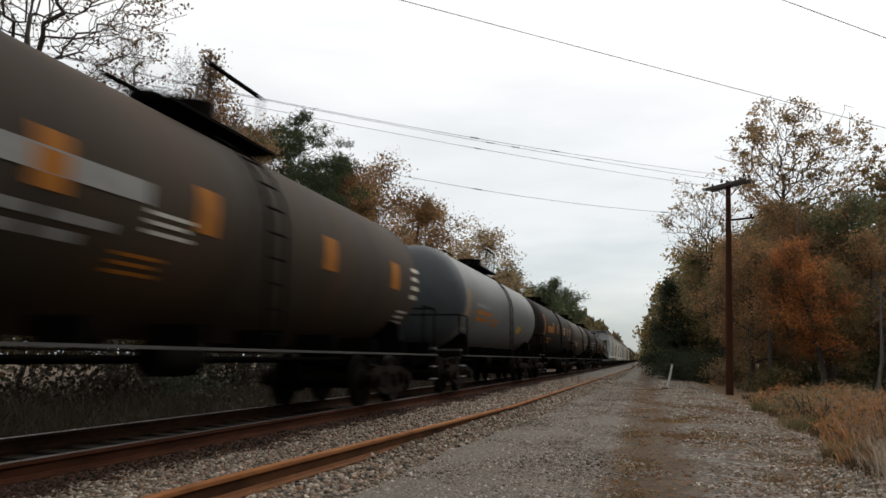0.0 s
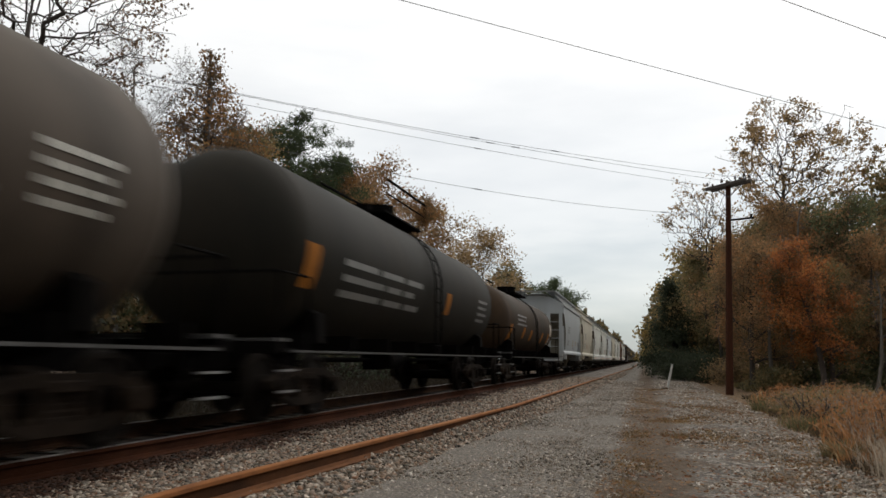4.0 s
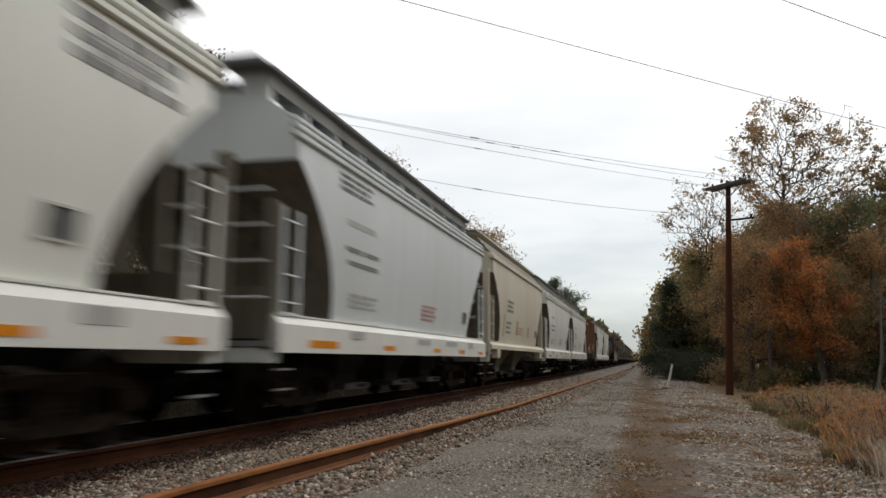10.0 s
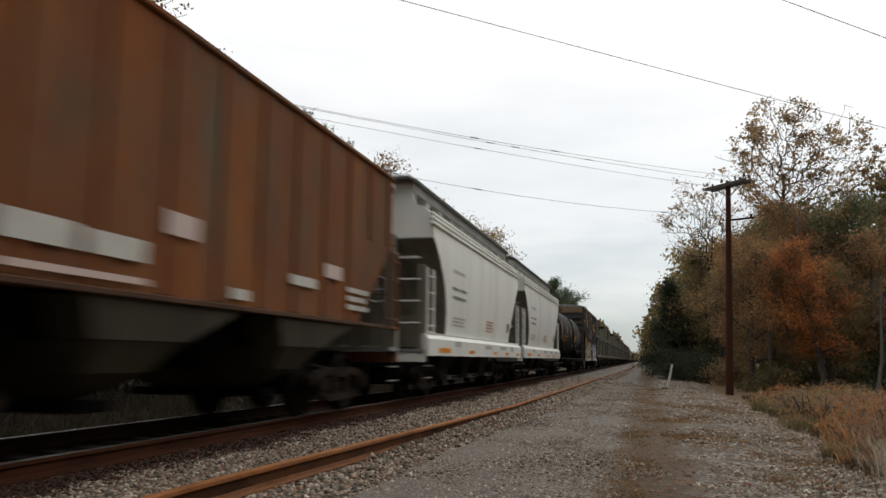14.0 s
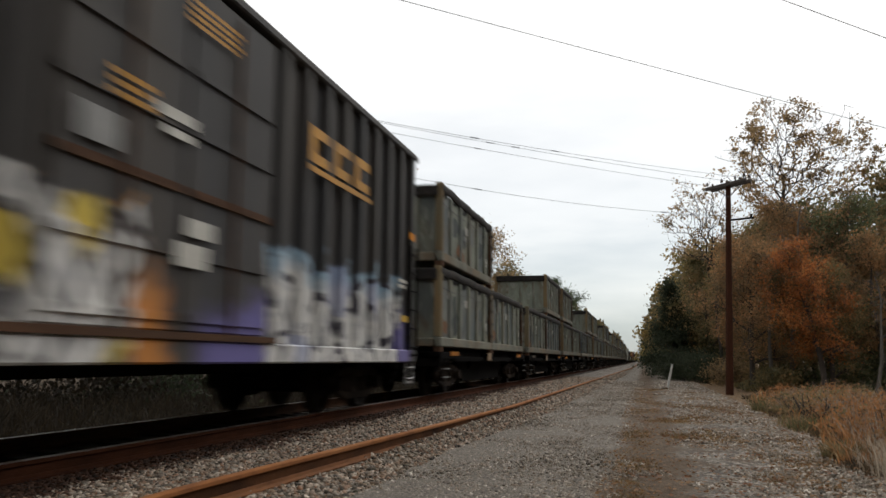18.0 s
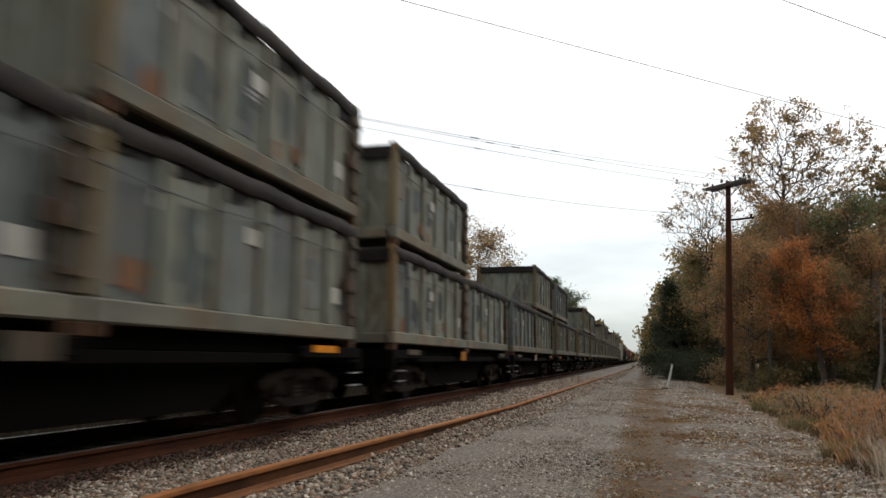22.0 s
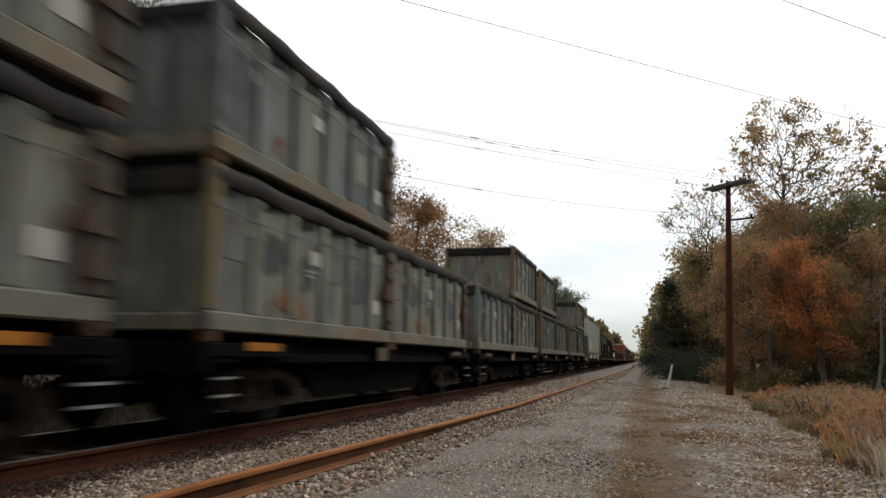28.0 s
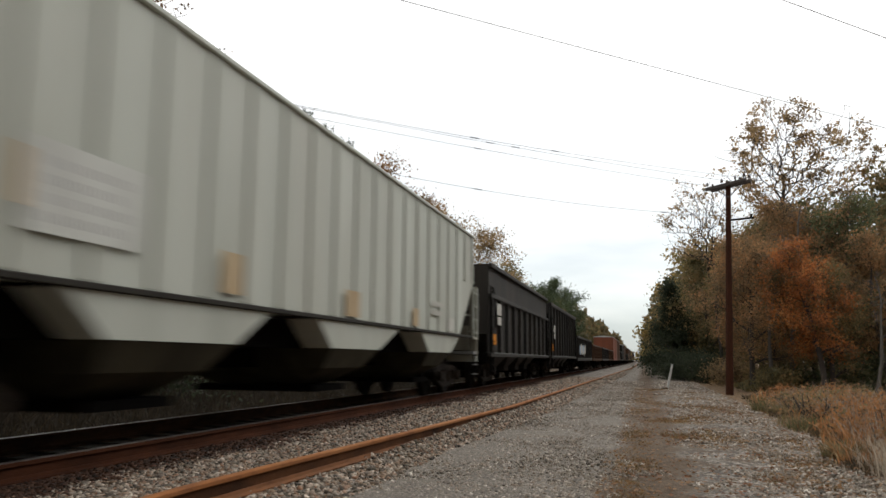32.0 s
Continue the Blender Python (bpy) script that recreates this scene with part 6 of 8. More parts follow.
    for a, b, z0, z1, mt in ((6.57, 7.07, 2.58, 2.88, "faint"), (8.13, 8.63, 2.02, 2.2, "white"), (7.99, 8.53, 1.72, 1.95, "white"), (7.57, 8.2, 3.08, 3.19, "white"), (7.7, 8.16, 2.92, 3.0, "white")):
        bx("door_plate", (xd, xd + 0.006, a, b, z0, z1), M[mt], car)
    for a, b, z0, z1, n, mt in ((8.02, 9.03, 4.1, 4.4, 4, "amber"), (6.94, 7.5, 3.0, 3.28, 3, "amber")):
        bars(car, xd, a, z1, b - a, (z1 - z0) / (n * 1.7), n, M[mt], "stencil_bar")
    for a, b, z0, z1, n, mt in ((0.85, 2.3, 2.26, 2.46, 1, "amber"), (0.85, 1.5, 1.8, 2.02, 1, "dull_orange"), (1.62, 2.15, 1.82, 2.0, 1, "dull_orange"), (0.3, 1.55, 1.2, 1.36, 2, "yellow"), (4.9, 5.5, 2.7, 2.96, 2, "amber"), (0.37, 1.0, 3.62, 3.86, 1, "orange"), (4.6, 5.2, 2.5, 2.8, 2, "dull_orange"), (0.06, 0.82, 1.6, 2.0, 1, "faint"),
                                (15.2, 15.6, 1.45, 1.65, 1, "yellow"), (15.0, 15.5, 2.1, 2.3, 2, "white"), (15.7, 16.0, 3.0, 3.25, 1, "orange")):
        bars(car, xs, a, z1, b - a, (z1 - z0) / (n * 1.7), n, M[mt], "stencil_bar")
    running_gear(car, L, 2.0)
    return car


boxcar(273.0, 16.3)


# ---- flat cars with waste containers ----
CW, CL, CH = 1.3, 6.38, 1.88
FOOT = 0.12
DECK = 1.03


def container(base_mat, seed):
    """An open-topped steel waste container with stakes, top tarpaulin roll and bottom rails; stands on z = 0, from y = 0."""
    rng = random.Random(seed)
    c = thing("waste_container", 0, 0, 0, "", "container", "waste containers on flat cars")
    wall = CW - 0.06
    bx("floor_plate", (-wall, wall, 0.06, CL - 0.06, 0.12, 0.2), base_mat, c)
    pw = CL / 6
    for sx in (-1, 1):
        a, b = sorted((sx * wall, sx * (wall - 0.04)))
        me = mesh_of("side_panel", made(box, a, b, 0.0, pw - 0.004, 0.2, CH - 0.2), base_mat)
        me2 = mesh_of("side_panel", made(box, a, b, 0.0, pw - 0.004, 0.2, CH - 0.2), M["contain_blue"] if base_mat == M["contain"] else M["contain"])
        for k in range(6):
            o = new("side_panel", me2 if rng.random() < 0.22 else me)
            o.parent = c
            o.matrix_basis = pose(0, 0.002 + k * pw, 0)
    for y in (0.06, CL - 0.1):
        bx("end_wall", (-wall + 0.04, wall - 0.04, y, y + 0.04, 0.2, CH - 0.2), base_mat, c)
    for sx in (-1, 1):
        stake = mesh_of("side_stake", made(box, *sorted((sx * (wall - 0.005), sx * CW)), -0.1, 0.1, 0.22, CH - 0.24), base_mat, False, 0.018)
        for k in range(5):
            st = new("side_stake", stake)
            st.parent = c
            st.matrix_basis = pose(0, CL * (k + 1) / 6.0, 0)
        a, b = sorted((sx * (wall - 0.06), sx * (CW + 0.015)))
        bx("bottom_rail", (a, b, 0, CL, 0.0, 0.22), M["contain_rail"], c, "dusty tan bottom rail", 0.02)
        # rolled black tarpaulin over the top rail
        loops = []
        n = 10
        for j in range(31):
            y = 0.02 + (CL - 0.04) * j / 30
            sag = 0.012 * math.sin(j * 0.7 + seed) + rng.uniform(-0.014, 0.01)
            fat = 0.05 + 0.01 * math.sin(j * 0.5 + seed) + rng.uniform(-0.008, 0.008)
            loops.append([(sx * (CW - 0.02) + fat * rng.uniform(0.85, 1.1) * math.cos(2 * math.pi * i / n), y, CH - 0.12 + sag + 0.11 * rng.uniform(0.9, 1.08) * math.sin(2 * math.pi * i / n)) for i in range(n)])
        bm = bmesh.new()
        loft(bm, loops)
        part("tarpaulin_roll", bm, M["tarp"], c, "black rolled tarpaulin edge", True)
        # dark strips in each bay that stand for the shade under the roll
        for k in range(6 if sx > 0 else 0):
            y0 = k * pw + 0.1 + rng.uniform(0.0, 0.06)
            y1 = (k + 1) * pw - 0.1 - rng.uniform(0.0, 0.35)
            drop, cut = rng.uniform(0.1, 0.2), rng.uniform(0.1, 0.3)
            bm = bmesh.new()
            prism(bm, [(y0, CH - 0.19), (y0 + 0.03, CH - 0.22 - drop), (y1 - cut, CH - 0.21 - drop * 0.7), (y1, CH - 0.19)], "x", *sorted((sx * (wall + 0.004), sx * (wall + 0.024))))
            part("tarpaulin_flap", bm, M["roll_shade"], c)
        # rope along the side
        bm = bmesh.new()
        pts = [(sx * (CW + 0.012), CL * j / 12, 1.38 - 0.05 * math.sin(math.pi * (j % 6) / 6)) for j in range(13)]
        for p, q in zip(pts, pts[1:]):
            rod(bm, p, q, 0.009, 4)
        part("tie_rope", bm, M["ink"], c)
        for y in (0.0, CL):
            d = 1 if y == 0 else -1
            a, b = sorted((sx * (CW - 0.16), sx * (CW + 0.01)))
            bx("corner_foot", (a, b, min(y + d * 0.02, y + d * 0.2), max(y + d * 0.02, y + d * 0.2), -FOOT, 0.0), M["rust_dark"], c, "", 0.01)
            bx("corner_post", (a, b, min(y, y + d * 0.16), max(y, y + d * 0.16), 0.221, CH), M["post_rust"] if seed % 4 == 3 else base_mat, c, "", 0.02)
    for y, d in ((0.0, 1), (CL, -1)):
        a, b = sorted((y, y + d * 0.12))
        bx("end_rail", (-CW + 0.17, CW - 0.17, a, b, 0.0, 0.2), M["contain_rail"], c, "", 0.02)
        a, b = sorted((y - d * 0.03, y + d * 0.14))
        bx("end_tarpaulin", (-CW + 0.1, CW - 0.1, a, b, CH - 0.34, CH - 0.06), M["tarp"], c, "black tarpaulin over the end", 0.03)
        for k in range(3):
            x = -0.65 + 0.65 * k
            a, b = sorted((y + d * 0.005, y + d * 0.065))
            bx("end_stake", (x - 0.06, x + 0.06, a, b, 0.2, CH - 0.34), base_mat, c, "", 0.015)
    # sheet patches, stickers and latch
    for k in range(2):
        i = rng.randrange(6)
        y = CL * (i + 0.15) / 6 + rng.uniform(0.05, 0.15)
        wd = rng.uniform(0.35, 0.7)
        z = rng.uniform(0.3, 0.95)
        bx("repair_patch", (wall + 0.001, wall + 0.008 + 0.001 * k, y, min(y + wd, CL - 0.2), z, z + rng.uniform(0.3, 0.55)), M["contain_blue"] if base_mat == M["contain"] else M["contain"], c)
    for y, z, ww, hh in ((CL - 0.85, 0.5, 0.28, 0.24), (CL * 0.5 - 0.4, 1.05, 0.28, 0.2), (0.9, 1.12, 0.25, 0.16)):
        z += rng.uniform(-0.06, 0.06)
        bx("sticker", (wall + 0.012, wall + 0.016, y, y + ww, z, z + hh), M["white"], c, "pale sticker")
    for k in range(3):
        bm = bmesh.new()
        blob(bm, wall + 0.011 + 0.001 * k, CL * (rng.randrange(6) + 0.5) / 6, rng.uniform(0.5, 1.0), rng.uniform(0.2, 0.42), rng.uniform(0.2, 0.42), seed * 5 + k, 14, 0.7)
        part("scuffed_patch", bm, M["scuff"], c)
    for k in range(rng.randrange(1, 4)):
        y = rng.choice((0.0, CL - 0.65, rng.uniform(0.2, CL - 0.8)))
        bm = bmesh.new()
        blob(bm, wall + 0.02 + 0.001 * k, y + 0.3, rng.uniform(0.3, 0.5), rng.uniform(0.12, 0.3), rng.uniform(0.1, 0.24), seed * 7 + k, 18, 0.8)
        part("rust_stain", bm, M["rust_streak"], c)
    if rng.random() < 0.5:
        bars(c, wall + 0.012, 2.6, 0.95, 0.42, 0.04, 2, M["faint"], "stencil_bar")
    col = bx("gate_column", (CW - 0.1, CW + 0.022, CL - 0.33, CL - 0.004, 0.222, CH - 0.24), M["gate_brown"], c, "grimy brown gate column", 0.015)
    for z in (0.4, 0.78, 1.16, 1.5):
        bx("hinge_bracket", (CW + 0.023, CW + 0.06, CL - 0.3, CL - 0.03, z - 0.03, z + 0.03), M["gate_brown"], col)
    bm = bmesh.new()
    rod(bm, (CW + 0.02, CL - 0.45, 0.3), (CW + 0.02, CL - 0.45, 1.45), 0.022, 6)
    box(bm, CW - 0.02, CW + 0.05, CL - 0.52, CL - 0.36, 0.75, 0.95)
    part("end_gate_latch", bm, M["rust_dark"], c)
    return c


def flat_car(s0, lead="dull_orange", trail="dull_orange", plate="rust_dark"):
    L = 13.2
    car = start("container_flat_car", s0 - 0.15, "black low flat car with orange end reflectors carrying containers", "flat car", "flat cars of the train")
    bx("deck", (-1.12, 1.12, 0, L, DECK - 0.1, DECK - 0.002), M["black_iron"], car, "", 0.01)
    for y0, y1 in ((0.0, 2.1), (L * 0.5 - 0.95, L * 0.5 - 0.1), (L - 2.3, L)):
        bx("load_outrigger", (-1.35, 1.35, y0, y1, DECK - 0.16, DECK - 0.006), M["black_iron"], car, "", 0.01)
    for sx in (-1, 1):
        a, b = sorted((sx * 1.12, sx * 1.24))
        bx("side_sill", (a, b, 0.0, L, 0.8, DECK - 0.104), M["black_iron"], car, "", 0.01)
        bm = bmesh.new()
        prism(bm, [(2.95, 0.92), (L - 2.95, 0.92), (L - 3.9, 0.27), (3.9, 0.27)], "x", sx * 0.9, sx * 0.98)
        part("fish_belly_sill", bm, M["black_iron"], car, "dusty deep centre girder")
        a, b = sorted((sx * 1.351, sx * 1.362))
        for y0, y1, mt in ((0.95, 1.8, lead), (L - 1.95, L - 1.1, trail)):
            bx("reflector", (a, b, y0, y1, 0.945, 1.045), M[mt], car, "orange reflector panel")
        bx("placard_plate", (a, b, L * 0.5 - 0.95, L * 0.5 - 0.4, 0.83, 1.05), M[plate], car, "grimy square placard plate")
        for y, d in ((0.1, 1), (L - 0.1, -1)):
            corner_step(car, sx * 1.38, y, d, 0.42, 0.86)
    bm = bmesh.new()
    rod(bm, (0.9, 4.5, 0.75), (0.9, 5.4, 0.75), 0.19, 12)
    part("air_reservoir", bm, M["black_iron"], car, "", True)
    for a, b in ((0.3, 6.1), (6.9, L - 0.4)):
        bx("load_bearer", (-1.1, 1.1, a, b, DECK - 0.001, DECK + 0.115), M["black_iron"], car)
    for y, d in ((0, 1), (L, -1)):
        bx("end_sill", (-1.35, 1.35, min(y, y + d * 0.15), max(y, y + d * 0.15), 0.7, DECK - 0.102), M["black_iron"], car)
    running_gear(car, L, 1.75)
    return car


BOX_KINDS = [container(M["contain"], 3), container(M["contain"], 11), container(M["contain_blue"], 29), container(M["contain"], 47)]
BOX_LABELS = ["grey-green steel waste container with black tarpaulin top", "grey-green steel waste container with rope and stickers", "patched slate-grey waste container with tan rails", "dusty grey-green waste container with pale stickers"]
# the colours of the leading and trailing reflectors and of the plate at mid-car
CAR_MARKS = [("dull_orange", "dull_orange", "box_tan"), ("gate_brown", "dull_orange", "box_tan"), ("orange", "gate_brown", "gate_brown"), ("gate_brown", "orange", "gate_brown"), ("gate_brown", "gate_brown", "dull_orange"),
             ("gate_brown", "dull_orange", "box_tan"), ("dull_orange", "gate_brown", "gate_brown"), ("gate_brown", "dull_orange", "box_tan"), ("gate_brown", "gate_brown", "gate_brown"), ("dull_orange", "dull_orange", "box_tan"),
             ("dull_orange", "gate_brown", "gate_brown"), ("gate_brown", "gate_brown", "box_tan"), ("dull_orange", "dull_orange", "gate_brown"), ("gate_brown", "gate_brown", "dull_orange")]
LOADS = random.Random(5)
for car_no in range(14):
    s = 292.2 + 14.5 * car_no + (0.4 if car_no == 4 or car_no > 11 else 0.47 if car_no > 5 else 0.0)
    flat_car(s, *CAR_MARKS[car_no])
    for slot in (0, 1):
        tall = slot == (0 if car_no % 2 == 0 else 1)
        for level in range(2 if tall else 1):
            kind = LOADS.choice((0, 1, 1, 2, 3))
            z = DECK + FOOT + level * (CH + FOOT + 0.002)
            y = s + slot * (CL + 0.06) + (LOADS.uniform(-0.06, 0.06) if level else 0.0)
            c = copy_thing(BOX_KINDS[kind], pose(XC, y, z))
            tagged(c, BOX_LABELS[kind] + (" stacked on another" if level else ""), "container")
            MOVERS.append((c, y, z))
for c in BOX_KINDS:
    for o in list(c.children_recursive):
        bpy.data.objects.remove(o)
    bpy.data.objects.remove(c)


# ---- open coal hoppers, gondolas and the tail of the train ----
def coal_car(s0, L, top, label, two_tone=True):
    car = start("coal_hopper", s0, label, "open hopper", "open cars of the train")
    w = 1.46
    mid = top - 1.0 if two_tone else top - 0.15
    bm = bmesh.new()
    for sx in (-1, 1):
        a, b = sorted((sx * w, sx * (w - 0.06)))
        box(bm, a, b, 0.15, L - 0.15, 1.05, top)
    for y in (0.15, L - 0.21):
        box(bm, -w + 0.06, w - 0.06, y, y + 0.06, 1.6, top)
    box(bm, -w + 0.06, w - 0.06, 0.21, L - 0.21, top - 0.55, top - 0.35)
    part("body", bm, M["black_car"], car)
    for sx in (-1, 1):
        a, b = sorted((sx * (w - 0.01), sx * (w + 0.1)))
        rib = mesh_of("side_stake", made(box, a, b, -0.07, 0.07, 1.05, mid), M["black_car"], False, 0.015)
        for k in range(11):
            r = new("side_stake", rib)
            r.parent = car
            r.matrix_basis = pose(0, 0.4 + k * (L - 0.8) / 10, 0)
        bx("mid_chord", (a, b, 0.12, L - 0.12, mid, mid + 0.12), M["black_car"], car, "", 0.015)
        bx("top_chord", (a, b, 0.12, L - 0.12, top - 0.1, top + 0.03), M["black_car"], car, "", 0.015)
        bx("side_sill", (a, b, 0.05, L - 0.05, 0.93, 1.06), M["black_car"], car, "", 0.015)
        for y, d in ((0.1, 1), (L - 0.1, -1)):
            ladder(car, sx * (w + 0.08), y, y + d * 0.42, 0.5, 3.0, 7, M["black_iron"])
    for y, d in ((0, 1), (L, -1)):
        bx("end_sill", (-w, w, min(y, y + d * 0.2), max(y, y + d * 0.2), 0.8, 1.05), M["black_iron"], car)
        bm = bmesh.new()
        prism(bm, [(y + d * 0.2, 2.3), (y + d * 2.4, 1.1), (y + d * 2.4, 1.16), (y + d * 0.2, 2.36)], "x", -w + 0.06, w - 0.06)
        part("slope_sheet", bm, M["black_car"], car)
    for k in range(4):
        a = 2.4 + k * (L - 4.8) / 4
        part("discharge_bay", made(chute, a + 0.04, a + (L - 4.8) / 4 - 0.04, 1.05, 1.3), M["black_car"], car)
    bx("placard", (w + 0.101, w + 0.106, 1.0, 1.75, 2.2, 2.55), M["white"], car)
    bx("placard", (w + 0.101, w + 0.106, 1.1, 1.7, 1.9, 2.15), M["white"], car)
    bx("placard", (w + 0.101, w + 0.106, 0.4, 0.8, 1.3, 1.6), M["orange"], car)
    running_gear(car, L, 1.75)
    return car


def gondola(s0, L, top, paint, label, spray=False):
    car = start("gondola", s0, label, "gondola", "open cars of the train")
    w = 1.42
    bm = bmesh.new()
    for sx in (-1, 1):
        a, b = sorted((sx * w, sx * (w - 0.06)))
        box(bm, a, b, 0.15, L - 0.15, 1.02, top)
    for y in (0.15, L - 0.21):
        box(bm, -w + 0.06, w - 0.06, y, y + 0.06, 1.02, top)
    box(bm, -w + 0.06, w - 0.06, 0.21, L - 0.21, 1.02, 1.1)
    part("body", bm, paint, car)
    for sx in (-1, 1):
        a, b = sorted((sx * (w - 0.01), sx * (w + 0.12)))
        rib = mesh_of("side_stake", made(box, a, b, -0.06, 0.06, 1.0, top - 0.1), paint, False, 0.015)
        for k in range(13):
            r = new("side_stake", rib)
            r.parent = car
            r.matrix_basis = pose(0, 0.4 + k * (L - 0.8) / 12, 0)
        bx("top_chord", (a, b, 0.1, L - 0.1, top - 0.1, top + 0.04), paint, car, "", 0.015)
        bx("side_sill", (a, b, 0.05, L - 0.05, 0.8, 1.0), paint, car, "", 0.015)
    bx("centre_sill", (-0.3, 0.3, 0.05, L - 0.05, 0.65, 1.0), M["black_iron"], car)
    if spray:
        for k in range(6):
            bm = bmesh.new()
            blob(bm, w + 0.125 + 0.003 * k, 2.2 + 0.9 * k, 1.55 + 0.1 * (k % 2), 0.6, 0.35, 60 + k)
            part("spray_patch", bm, M["white"] if k % 3 else M["skyspray"], car)
    running_gear(car, L, 1.9)
    return car


coal_car(515.5, 14.6, 3.66, "black open coal hopper with a plain upper extension")
coal_car(531.2, 14.6, 3.6, "dull black open coal hopper", False)
gondola(547.2, 15.6, 2.46, M["black_car"], "black gondola with pale spray paint", True)
gondola(564.2, 15.6, 2.2, M["rust_dark"], "dark rust-brown gondola with low sides")
gondola(581.2, 15.6, 2.2, M["black_car"], "black gondola with ribbed sides")
gondola(598.2, 15.6, 2.2, M["rust_dark"], "dark rust-brown gondola with low sides")


def plain_boxcar(s0, L, paint, label, top=4.3):
    car = start("boxcar", s0, label, "boxcar", "boxcars at the tail of the train")
    w = 1.46
    bx("body", (-w, w, 0.1, L - 0.1, 1.0, top), paint, car, "", 0.03)
    part("roof", made(prism, [(-w - 0.05, top), (w + 0.05, top), (w + 0.05, top + 0.06), (0, top + 0.22), (-w - 0.05, top + 0.06)], "y", 0.05, L - 0.05), M["roof_white"], car)
    for sx in (-1, 1):
        a, b = sorted((sx * (w + 0.001), sx * (w + 0.08)))
        bx("sliding_door", (a, b, L * 0.5 - 1.5, L * 0.5 + 1.5, 1.1, top - 0.25), paint, car, "", 0.02)
        bx("side_sill", (a, b, 0.1, L - 0.1, 0.82, 1.05), paint, car)
    bx("centre_sill", (-0.3, 0.3, 0.05, L - 0.05, 0.65, 0.999), M["black_iron"], car)
    running_gear(car, L, 1.9)
    return car


orange_box = plain_boxcar(615.5, 15.6, M["orange_car"], "faded orange boxcar with a whitish roof")
tail_proto = [plain_boxcar(632.5, 15.6, M["rust_dark"], "red-brown boxcar with a whitish roof"), gondola(649.5, 15.6, 2.5, M["black_car"], "black gondola with ribbed sides"),
              plain_boxcar(666.5, 15.6, M["shade_grey"], "dark grey boxcar with a whitish roof", 4.1)]
s = 683.5
TAIL = random.Random(8)
for k in range(13):
    src = TAIL.choice(tail_proto)
    MOVERS.append((copy_thing(src, pose(XC, s, 0)), s, 0.0))
    s += 17.0


# ---- trees, woods and grass ----
def fast_mesh(name, verts, quads, material):
    """A mesh from arrays: verts (n, 3), quads (m, 4)."""
    me = bpy.data.meshes.new(name)
    me.vertices.add(len(verts))
    me.vertices.foreach_set("co", np.ascontiguousarray(verts, dtype=np.float32).ravel())
    me.loops.add(len(quads) * 4)
    me.loops.foreach_set("vertex_index", np.ascontiguousarray(quads, dtype=np.int32).ravel())
    me.polygons.add(len(quads))
    me.polygons.foreach_set("loop_start", np.arange(0, len(quads) * 4, 4, dtype=np.int32))
    me.update(calc_edges=True)
    me.materials.append(material)
    return me


def leaf_quads(centres, size, rng, aspect=0.7, up=None):
    """A small folded-free leaf at each centre, turned at random."""
    n = len(centres)
    a = rng.normal(size=(n, 3))
    if up is not None:
        a[:, 2] = np.abs(a[:, 2]) + up
    a /= np.linalg.norm(a, axis=1)[:, None]
    b = np.cross(a, rng.normal(size=(n, 3)))
    b /= np.linalg.norm(b, axis=1)[:, None] + 1e-9
    s = size * rng.uniform(0.6, 1.4, (n, 1))
    a, b = a * s, b * s * aspect
    v = np.stack([centres - a, centres - b * 0.9, centres + a, centres + b * 0.9], axis=1).reshape(-1, 3)
    q = np.arange(n * 4).reshape(-1, 4)
    return v, q


def limbs_mesh(name, segs, material, n=5):
    """Tapered round limbs; segs: (p0, p1, r0, r1)."""
    P0 = np.array([s[0] for s in segs], float)
    P1 = np.array([s[1] for s in segs], float)
    R0 = np.array([s[2] for s in segs], float)
    R1 = np.array([s[3] for s in segs], float)
    d = P1 - P0
    d /= np.linalg.norm(d, axis=1)[:, None] + 1e-9
    h = np.where(np.abs(d[:, 2:3]) > 0.9, np.array([[1.0, 0, 0]]), np.array([[0, 0, 1.0]]))
    a = np.cross(d, h)
    a /= np.linalg.norm(a, axis=1)[:, None] + 1e-9
    b = np.cross(d, a)
    t = np.arange(n) * 2 * np.pi / n
    ring = a[:, None, :] * np.cos(t)[None, :, None] + b[:, None, :] * np.sin(t)[None, :, None]
    v = np.concatenate([P0[:, None, :] + ring * R0[:, None, None], P1[:, None, :] + ring * R1[:, None, None]], axis=1).reshape(-1, 3)
    base = np.arange(len(segs))[:, None, None] * 2 * n
    i = np.arange(n)
    q = np.stack([i, (i + 1) % n, n + (i + 1) % n, n + i], axis=1)[None] + base
    return fast_mesh(name, v, q.reshape(-1, 4), material)


